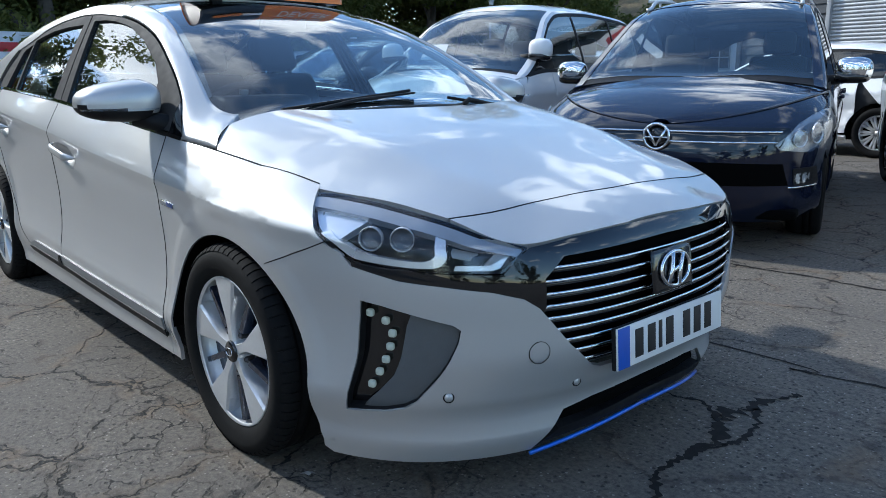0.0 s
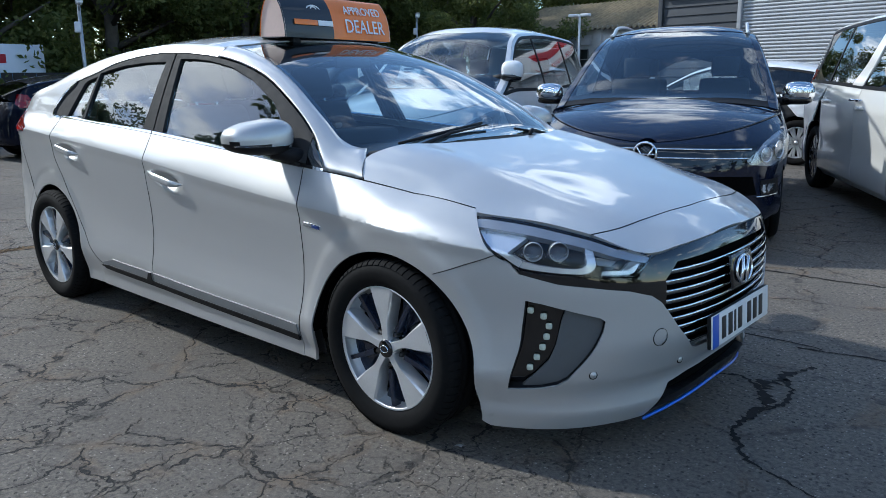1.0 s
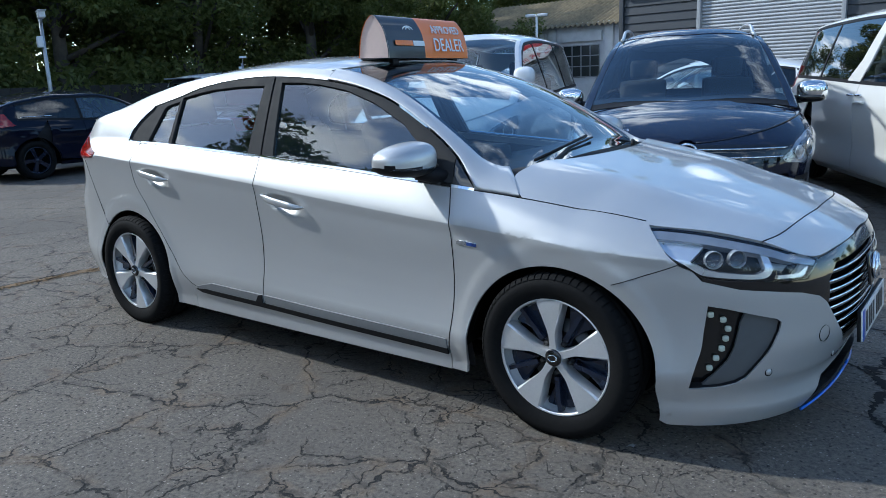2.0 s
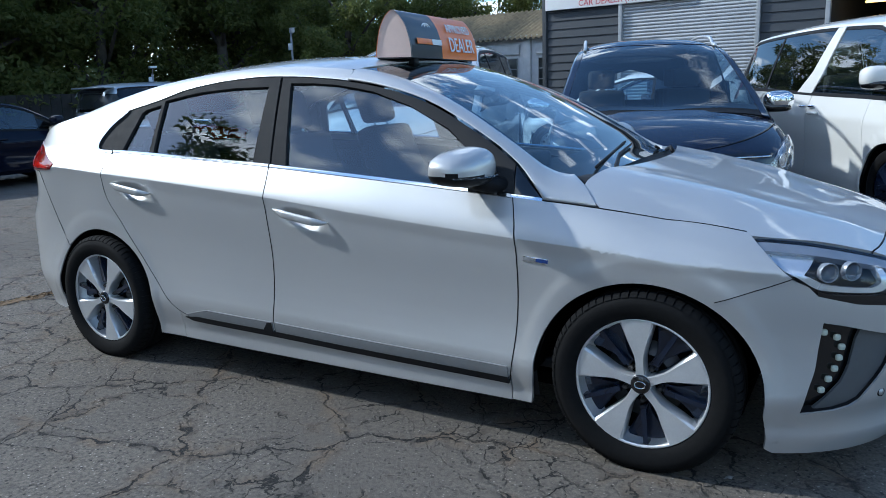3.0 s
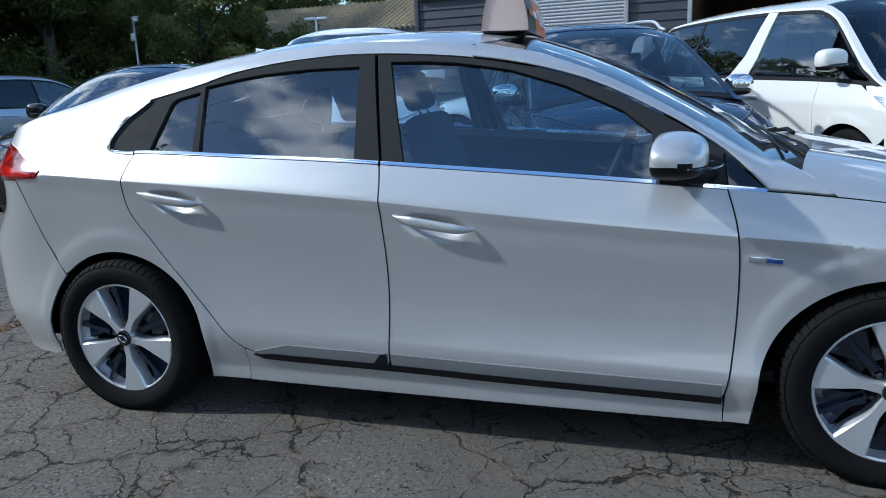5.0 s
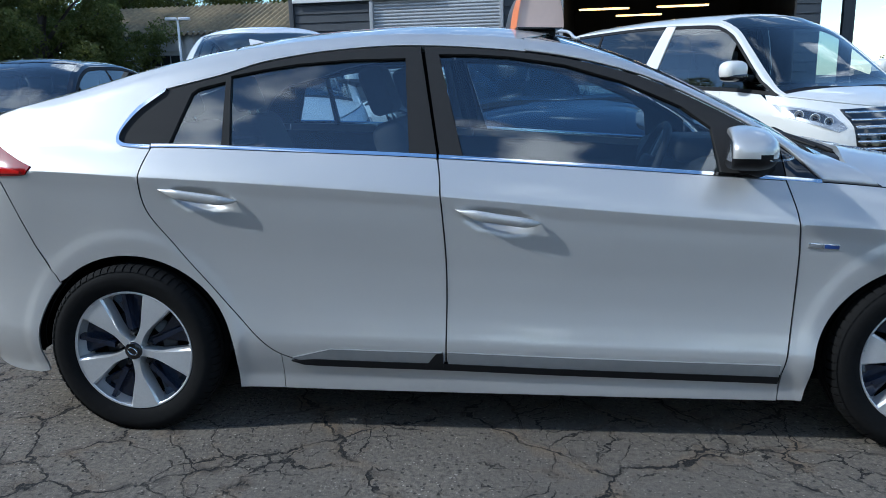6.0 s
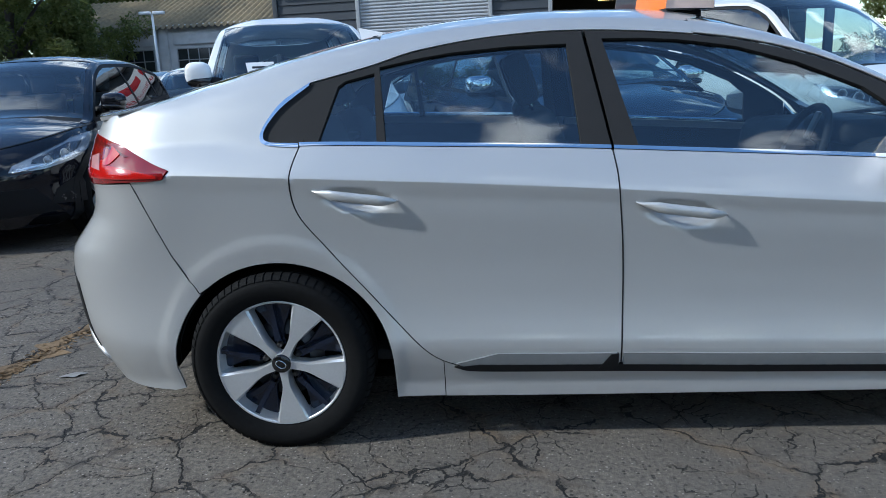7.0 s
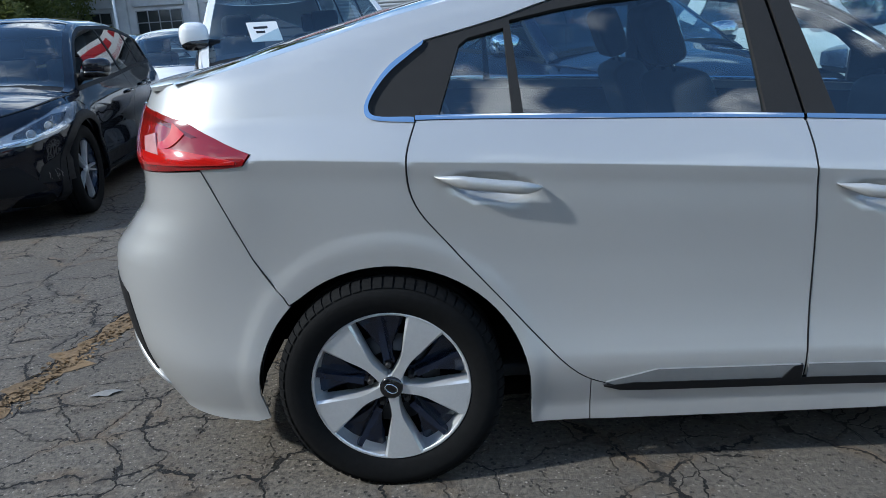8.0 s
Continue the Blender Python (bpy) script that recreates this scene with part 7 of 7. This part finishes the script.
two("bumper_step", skin([(S6.xr - 0.12, 0.42), (S6.xr - 0.9, 0.40), (S6.xr - 0.9, 0.50), (S6.xr - 0.12, 0.52)], S6.side, 0.06, 0.05, 0.02, 0.014), PALE_BLUE)
part("plate_recess", box(0.02, 0.66, 0.22, 0.006, (-2.415, 0, 0.79)), SATIN_TRIM, estate)
part("badge", lathe([(0.0, -0.01), (0.035, -0.008), (0.04, 0.004)], 20, "x"), CHROME, estate, "", pose(-2.415, 0, 0.97))
part("roof_spoiler", box(0.22, 1.30, 0.035, 0.012, (-2.22, 0, 1.562)), PALE_BLUE, estate, "roof spoiler over the tailgate")
car_plate(estate, -2.43, 0.78, True, 0, -90)

# white hatchback by the shutter
S7 = hatch_shape(4.1, 1.75, 1.46, 2.55, 0.315)
S7.nose_top = 0.73
small_white, two = road_car("hatchback", "white hatchback parked sideways before the roller shutter", pose(-1.47, 9.5, 0, 0, 0, 180), S7, WHITE, 2.55, 0.315, (0.5, -0.35, -1.5), (1.1, 0.2), (-1.95, -1.5), rim=(10, 0.014, True))
car_mirror(two, S7, 0.72, 1.0, WHITE)


# cars farther back between the crossover and the van
S8 = hatch_shape(4.1, 1.75, 1.47, 2.55, 0.315)
S8.nose_top = 0.73
far_silver, two = road_car("hatchback", "pale silver hatchback parked in the second row", pose(-5.0, 8.6, 0, 0, 0, -78), S8, VAN_SILVER, 2.55, 0.315, (0.5, -0.35, -1.5), (1.1, 0.2), (-1.95, -1.5), glass_side=GLASS)
car_mirror(two, S8, 0.72, 1.0, VAN_SILVER)
S9 = hatch_shape(4.2, 1.78, 1.46, 2.6, 0.32)
S9.nose_top = 0.73
far_dark, two = road_car("hatchback", "red-lamped dark hatchback seen from behind in the second row", pose(-7.2, 12.6, 0, 0, 0, 96), S9, BLACK_BLUE, 2.6, 0.32, (0.5, -0.4, -1.5), (1.1, 0.2), (-1.95, -1.5))
two("tail_lamp", skin([(S9.xr - 0.02, 0.90), (S9.xr - 0.10, 1.04), (S9.xr - 0.4, 1.06), (S9.xr - 0.42, 0.92)], S9.side, 0.05, 0.04, 0.02, 0.006), RED_LENS, "red tail lamp")

# ---- trees ----
BARK = plain("bark", (0.10, 0.085, 0.07), 0.9, vary=0.3, scale=9, bump=0.01)


def leaf_material(name, dark, pale):
    m, nt, b = material(name)
    g = nt.nodes.new("ShaderNodeNewGeometry")
    big = noise_node(nt, 0.6, 3)
    c = mixed(nt, g.outputs["Random Per Island"], dark, pale)
    c = mixed(nt, mapped(nt, big.outputs["Fac"], 0, 0.6), c, tuple(0.7 * d for d in dark))
    nt.links.new(c, b.inputs["Base Color"])
    b.inputs["Roughness"].default_value = 0.55
    tr, mx = nt.nodes.new("ShaderNodeBsdfTranslucent"), nt.nodes.new("ShaderNodeMixShader")
    nt.links.new(c, tr.inputs["Color"])
    mx.inputs[0].default_value = 0.6
    nt.links.new(b.outputs[0], mx.inputs[1])
    nt.links.new(tr.outputs[0], mx.inputs[2])
    nt.links.new(mx.outputs[0], nt.nodes["Material Output"].inputs["Surface"])
    return m


LEAF = leaf_material("willow_leaves", (0.115, 0.145, 0.034), (0.27, 0.285, 0.085))
LEAF_DARK = leaf_material("dark_leaves", (0.045, 0.068, 0.020), (0.115, 0.145, 0.042))


def tree_meshes(seed, h, spread, leaves, size):
    """Trunk with limbs, and a crown of leaves gathered in clumps along the limbs' ends."""
    rng = random.Random(seed)
    tv, tf = tube([(0, 0, 0), (0.1, 0.05, h * 0.22), (0.0, 0.1, h * 0.45), (0.1, 0.0, h * 0.72)], [h * 0.028, h * 0.021, h * 0.015, h * 0.006], 9)
    clumps = []
    for k in range(15):
        a = rng.uniform(0, 2 * math.pi)
        z0 = h * rng.uniform(0.06, 0.6)
        r = spread * rng.uniform(0.45, 1.0) * (1.0 - 0.35 * abs(z0 / h - 0.3))
        z1 = z0 + h * rng.uniform(0.12, 0.34)
        v, f = tube([(0.05, 0.05, z0), (0.5 * r * math.cos(a), 0.5 * r * math.sin(a), z0 + 0.6 * (z1 - z0)), (r * math.cos(a), r * math.sin(a), z1)], [h * 0.010, h * 0.006, h * 0.002], 6)
        o = len(tv)
        tv += v
        tf += [tuple(i + o for i in q) for q in f]
        for t in (0.45, 0.7, 0.9, 1.05):
            clumps.append((r * t * math.cos(a) + rng.gauss(0, 0.3), r * t * math.sin(a) + rng.gauss(0, 0.3), z0 + (z1 - z0) * t + rng.gauss(0, 0.35), rng.uniform(0.5, 1.15) * spread * 0.24))
    for k in range(8):
        clumps.append((rng.gauss(0, spread * 0.3), rng.gauss(0, spread * 0.3), h * rng.uniform(0.68, 0.97), rng.uniform(0.5, 1.0) * spread * 0.22))
    for k in range(14):
        a = rng.uniform(0, 2 * math.pi)
        clumps.append((spread * 0.75 * math.cos(a), spread * 0.75 * math.sin(a), h * rng.uniform(0.05, 0.2), spread * 0.28))
    lv, lf = [], []
    per = leaves // len(clumps)
    for cx, cy, cz, r in clumps:
        for _ in range(per):
            d = Vector((rng.gauss(0, 1), rng.gauss(0, 1), rng.gauss(0, 1)))
            d = d.normalized() * r * rng.uniform(0.35, 1.0) ** 0.5
            p = Vector((cx, cy, max(0.05, cz + d.z * 0.85))) + Vector((d.x, d.y, 0))
            a = Vector((rng.gauss(0, 1), rng.gauss(0, 1), rng.gauss(-0.5, 0.7))).normalized()
            b = a.cross(Vector((rng.gauss(0, 1), rng.gauss(0, 1), rng.gauss(0, 1)))).normalized()
            s = size * rng.uniform(0.6, 1.35)
            o = len(lv)
            lv += [tuple(p), tuple(p + a * s * 0.5 + b * s * 0.22), tuple(p + a * s), tuple(p + a * s * 0.5 - b * s * 0.22)]
            lf.append((o, o + 1, o + 2, o + 3))
    return mesh_of("trunk", tv, tf), mesh_of("crown", lv, lf, None, False)


def plant(name, label, meshes, leaf, x, y, turn, k, group):
    t = thing(name, label, "tree", group, at=pose(x, y, 0, 0, 0, turn) @ Matrix.Diagonal((k, k, k, 1)))
    part("trunk", meshes[0], BARK, t)
    part("crown", meshes[1], leaf, t)
    return t


STREET = tree_meshes(5, 9.5, 3.6, 24000, 0.22)
WILLOW = tree_meshes(3, 9.5, 3.5, 30000, 0.19)
WILLOW_B = tree_meshes(8, 8.8, 3.9, 30000, 0.19)
DENSE = tree_meshes(14, 10.5, 3.7, 30000, 0.20)
row = [(-25, -4, 1.1), (-25.5, 1.2, 1.2), (-25, 6.0, 1.15), (-24.2, 10.8, 1.2), (-22.6, 15.2, 1.1), (-20.6, 19.0, 1.0), (-18.4, 22.2, 0.82), (-27.5, 13.6, 1.3), (-25.4, 18.6, 1.25), (-23.6, 23.0, 1.15), (-28.6, 3.6, 1.35), (-28, -2, 1.3), (-29, 9.2, 1.45), (-27.5, 21, 1.4), (-24, 27, 1.25), (-29.5, 0.6, 1.45), (-30.5, 6.5, 1.5), (-32, 13, 1.6), (-14.8, 19.6, 0.72), (-13.4, 20.6, 0.55)]
for k, (x, y, s) in enumerate(row):
    plant("tree", "leafy green willow in the hedge behind the yard", (WILLOW, WILLOW_B, DENSE)[k % 3], LEAF if k % 4 != 3 else LEAF_DARK, x, y, 67 * k, s, "hedge trees")
for k, (x, y, s) in enumerate(((-14.5, 33.5, 1.0), (-9.5, 36.0, 1.05), (-4.5, 38.0, 0.95), (-19.0, 31.0, 1.0), (24, 46, 0.8), (30, 42, 0.8), (36, 40, 0.9))):
    plant("tree", "distant leafy tree behind the sheds", (WILLOW_B, DENSE, WILLOW)[k % 3], LEAF, x, y, 41 * k, s, "far trees")
for k, (x, y, s) in enumerate(((-11.6, -10.4, 1.14), (-22.6, -8.2, 1.05), (-21.2, -12.4, 1.0), (-17.5, -12.5, 0.85), (-19, -17, 0.75), (-6.6, -8.7, 0.80), (-3.4, -9.3, 0.80), (-13.5, -20, 0.7), (-7.5, -22.5, 0.62), (-2, -24, 0.6), (4, -24, 0.68), (10, -23, 0.6), (16, -20, 0.72), (22, -15, 0.7), (26, -8, 0.75), (27, 0, 0.7))):
    plant("tree", "leafy tree on the street side of the yard", STREET, LEAF_DARK, x, y, 29 * k, s, "street trees")

# ---- fence, banner, posts ----
FENCE = plain("dark_timber_fence", (0.03, 0.027, 0.024), 0.85, vary=0.35, scale=6, bump=0.003)
BANNER = plain("white_banner", (0.72, 0.75, 0.8), 0.5, vary=0.08, scale=2)
BANNER_BLUE = plain("blue_banner_print", (0.10, 0.28, 0.55), 0.5, vary=0.1)
POLE = plain("galvanised_pole", (0.42, 0.43, 0.44), 0.45, metal=0.6, vary=0.1)
WHITE_PLASTIC = plain("white_plastic", (0.75, 0.76, 0.77), 0.4, vary=0.05)
fence = thing("fence", "dark weathered timber fence under the trees", "fence", kind="structure")
pts = [(-22.2, -6), (-22.3, 0), (-21.8, 5), (-20.8, 10), (-19.2, 15), (-16.6, 20.5)]
for (x0, y0), (x1, y1) in zip(pts, pts[1:]):
    L, a = math.hypot(x1 - x0, y1 - y0), math.degrees(math.atan2(y1 - y0, x1 - x0))
    n = int(L / 0.3)
    pale = None
    for k in range(n):
        t = (k + 0.5) / n
        at = pose(x0 + (x1 - x0) * t, y0 + (y1 - y0) * t, 0, 0, 0, a)
        if pale is None:
            pale = part("fence_board", box(L / n - 0.012, 0.03, 1.55, 0, (0, 0, 0.775)), FENCE, fence, "", at).data
        else:
            part("fence_board", pale, FENCE, fence, "", at)


# banner, posts with cameras and flood lamps
banner = thing("fence_banner", "white and blue advertising banner tied to the fence", "banner", at=pose(-21.6, 5.2, 0, 0, 0, 97))
part("banner_sheet", box(4.2, 0.02, 1.25, 0.004, (0, -0.08, 1.75)), BANNER, banner)
part("banner_stripe", box(4.1, 0.006, 0.34, 0.001, (0, -0.094, 1.36)), BANNER_BLUE, banner)
for x, w in ((-1.3, 0.9), (0.2, 1.5)):
    part("banner_bar", box(w, 0.006, 0.26, 0.001, (x, -0.095, 1.95)), RED_PRINT, banner)
for x in (-2.0, 0.0, 2.0):
    part("banner_post", tube([(x, -0.045, 0), (x, -0.045, 2.4)], 0.03, 8), POLE, banner)


def camera_post(x, y, h, turn, label):
    p = thing("camera_post", label, "post", "yard posts", at=pose(x, y, 0, 0, 0, turn))
    part("pole", tube([(0, 0, 0), (0, 0, h)], [0.045, 0.035], 12), POLE, p)
    part("bracket", tube([(0, 0, h - 0.12), (0.22, 0, h - 0.02)], 0.02, 8), POLE, p)
    head = part("camera_head", box(0.34, 0.13, 0.13, 0.03, (0.24, 0, h + 0.06), 3), WHITE_PLASTIC, p, "white camera housing")
    part("head_shade", box(0.42, 0.16, 0.015, 0.005, (0.26, 0, h + 0.135)), WHITE_PLASTIC, head)
    part("junction_box", box(0.16, 0.12, 0.22, 0.02, (0, -0.06, h - 0.45)), WHITE_PLASTIC, p)
    return p


camera_post(-15.7, 17.5, 3.35, -40, "galvanised post with a white security camera")
camera_post(-13.5, 4.82, 2.82, -20, "tall galvanised post with a white camera and a box")
flood = thing("flood_lamp_post", "short post with a white flood lamp", "post", "yard posts", at=pose(-17.17, 12.78, 0, 0, 0, -30))
part("pole", tube([(0, 0, 0), (0, 0, 2.05)], [0.04, 0.035], 12), POLE, flood)
part("bracket", tube([(0, 0, 2.0), (0.16, 0, 2.17)], 0.018, 8), POLE, flood)
part("flood_lamp", box(0.26, 0.20, 0.06, 0.012, (0.2, 0, 2.23)), WHITE_PLASTIC, flood, "white flood lamp head")
part("sensor", box(0.12, 0.1, 0.16, 0.02, (0.02, -0.07, 1.87)), WHITE_PLASTIC, flood)
mast = thing("lamp_mast", "slim white mast with twin lamps before the shed", "post", "yard posts", at=pose(-10.6, 19.9, 0, 0, 0, 10))
part("pole", tube([(0, 0, 0), (0, 0, 3.25)], [0.05, 0.035], 12), WHITE_PLASTIC, mast)
for s in (-1, 1):
    part("lamp_head", box(0.34, 0.18, 0.09, 0.03, (s * 0.2, 0, 3.27), 3), WHITE_PLASTIC, mast)
for x, y in ((8.2, 17.6), (7.3, 15.6)):
    st = thing("steel_post", "dark steel post beside the open bay", "post", "bay posts", at=pose(x, y, 0))
    part("shaft", box(0.14, 0.14, 4.2, 0.008, (0, 0, 2.1)), CLAD, st)
    part("base_plate", box(0.26, 0.26, 0.02, 0.004, (0, 0, 0.01)), CLAD, st)

# ---- marks on the ground: wet crack, seam, line of grit, litter ----
WET = plain("damp_crack", (0.022, 0.020, 0.018), 0.75, vary=0.5, scale=30, spec=0.12)
GRIT = plain("brown_grit", (0.185, 0.122, 0.064), 0.95, vary=0.5, scale=60, bump=0.004)
PAPER = plain("pale_scrap", (0.24, 0.235, 0.225), 0.8, vary=0.2, scale=60)
rng = random.Random(5)


def ribbon(points, widths, n=10, jag=0.35, z=0.002, rough=1.0):
    """A flat ragged band along points."""
    line = smooth_line(points, n)
    m = len(line)
    verts, faces = [], []
    for i, (x, y) in enumerate(line):
        x0, y0 = line[max(0, i - 1)]
        x1, y1 = line[min(m - 1, i + 1)]
        d = math.hypot(x1 - x0, y1 - y0) or 1
        nx, ny = -(y1 - y0) / d, (x1 - x0) / d
        t = i / (m - 1) * (len(widths) - 1)
        k = min(int(t), len(widths) - 2)
        w = widths[k] + (widths[k + 1] - widths[k]) * (t - k)
        sway = w * (0.28 * math.sin(i * 0.31 + w * 40) + 0.14 * math.sin(i * 0.83 + 1.0) + rough * rng.uniform(-0.35, 0.35))
        a, b = (w * (0.5 + jag * (0.55 * math.sin(i * 0.47 + ph) + 0.3 * math.sin(i * 1.1 + 2 * ph) + rough * rng.uniform(-0.8, 0.8))) for ph in (0.4, 2.3))
        verts += [(x + nx * (a + sway), y + ny * (a + sway), z), (x - nx * (b - sway), y - ny * (b - sway), z)]
    faces = [(2 * i, 2 * i + 1, 2 * i + 3, 2 * i + 2) for i in range(m - 1)]
    return verts, faces, None, False


def mark(name, label, data, mat):
    return tagged(part(name, data, mat), label, "ground mark", kind="structure")


mark("damp_crack", "dark damp crack across the asphalt", ribbon([(2.31, 0.72), (2.25, 0.52), (2.23, 0.36), (2.29, 0.15), (2.27, 0.0), (2.30, -0.14), (2.41, -0.28), (2.57, -0.35), (2.9, -0.5)], [0.015, 0.035, 0.045, 0.03, 0.022, 0.018, 0.012, 0.008, 0.004], 16, 0.5), WET)
mark("damp_crack", "dark damp crack across the asphalt", ribbon([(2.22, 0.36), (2.12, 0.42), (2.02, 0.40), (1.9, 0.46)], [0.03, 0.014, 0.012, 0.004]), WET)
mark("damp_crack", "dark damp crack across the asphalt", ribbon([(2.26, 0.5), (2.34, 0.36), (2.33, 0.22), (2.29, 0.12)], [0.02, 0.02, 0.02, 0.01]), WET)
mark("asphalt_seam", "narrow dark seam between two asphalt lanes", ribbon([(-1.0, 2.2), (0.4, 2.24), (1.31, 2.27), (1.65, 2.3), (2.1, 2.31), (2.9, 2.36), (4.5, 2.4)], [0.015, 0.02, 0.018, 0.02, 0.018, 0.018], 14), WET)
mark("asphalt_seam", "narrow dark seam between two asphalt lanes", ribbon([(-2.0, 0.85), (1.9, 0.98), (2.2, 0.93), (2.5, 0.99), (3.4, 1.05)], [0.004, 0.012, 0.012, 0.010], 14), WET)
LINE = [(-3.35, -2.6), (-3.1, -1.6), (-2.97, -0.95), (-2.88, -0.33), (-2.83, -0.1), (-2.79, 0.2), (-2.74, 0.6), (-2.68, 1.2), (-2.6, 2.2)]
mark("asphalt_seam", "open seam in the asphalt filled with brown grit", ribbon([(x - 0.05, y) for x, y in LINE], [0.02, 0.025, 0.03, 0.025, 0.02, 0.01], 16), WET)
mark("grit_line", "line of brown grit and leaf litter in a seam", ribbon(LINE, [0.02, 0.04, 0.05, 0.09, 0.11, 0.10, 0.09, 0.04, 0.02], 14, 0.6, 0.003, 0.25), GRIT)
lv, lf = [], []
for k in range(900):
    t = rng.random()
    i = int(t * 6) + 1
    f = t * 6 + 1 - i
    x = LINE[i][0] + (LINE[i + 1][0] - LINE[i][0]) * f + rng.gauss(0.01, 0.035)
    y = LINE[i][1] + (LINE[i + 1][1] - LINE[i][1]) * f
    a, s, h = rng.uniform(0, 6.28), rng.uniform(0.006, 0.018), rng.uniform(0.002, 0.008)
    o = len(lv)
    lv += [(x + s * math.cos(a), y + s * math.sin(a), 0.003), (x - s * 0.5 * math.sin(a), y + s * 0.5 * math.cos(a), 0.003 + h), (x - s * math.cos(a), y - s * math.sin(a), 0.004), (x + s * 0.5 * math.sin(a), y - s * 0.5 * math.cos(a), 0.003 + h * 0.5)]
    lf += [(o, o + 1, o + 2), (o, o + 2, o + 3)]
litter = new("leaf_litter", mesh_of("leaf_litter", lv, lf, None, False))
litter.data.materials.append(GRIT)
tagged(litter, "brown leaf and grit crumbs lying along the seam", "litter", kind="stuff")
for x, y, s, a in ((-2.5, -0.2, 0.05, 20), (1.626, -0.805, 0.018, 50), (2.75, 0.05, 0.02, 10), (-2.9, 1.9, 0.03, 80)):
    v = [(s * r_ * math.cos(q), 0.6 * s * r_ * math.sin(q), 0.004 + 0.004 * (k % 2)) for k, (q, r_) in enumerate(((0, 1.3), (0.8, 0.8), (1.6, 1.1), (2.4, 0.7), (3.1, 1.2), (4.0, 0.7), (4.9, 1.0), (5.6, 0.8)))]
    tagged(part("paper_scrap", (v + [(0, 0, 0.012)], [(k, (k + 1) % 8, 8) for k in range(8)], None, False), PAPER, None, "", pose(x, y, 0, 0, 0, a)), "crumpled pale scrap lying on the asphalt", "scrap")
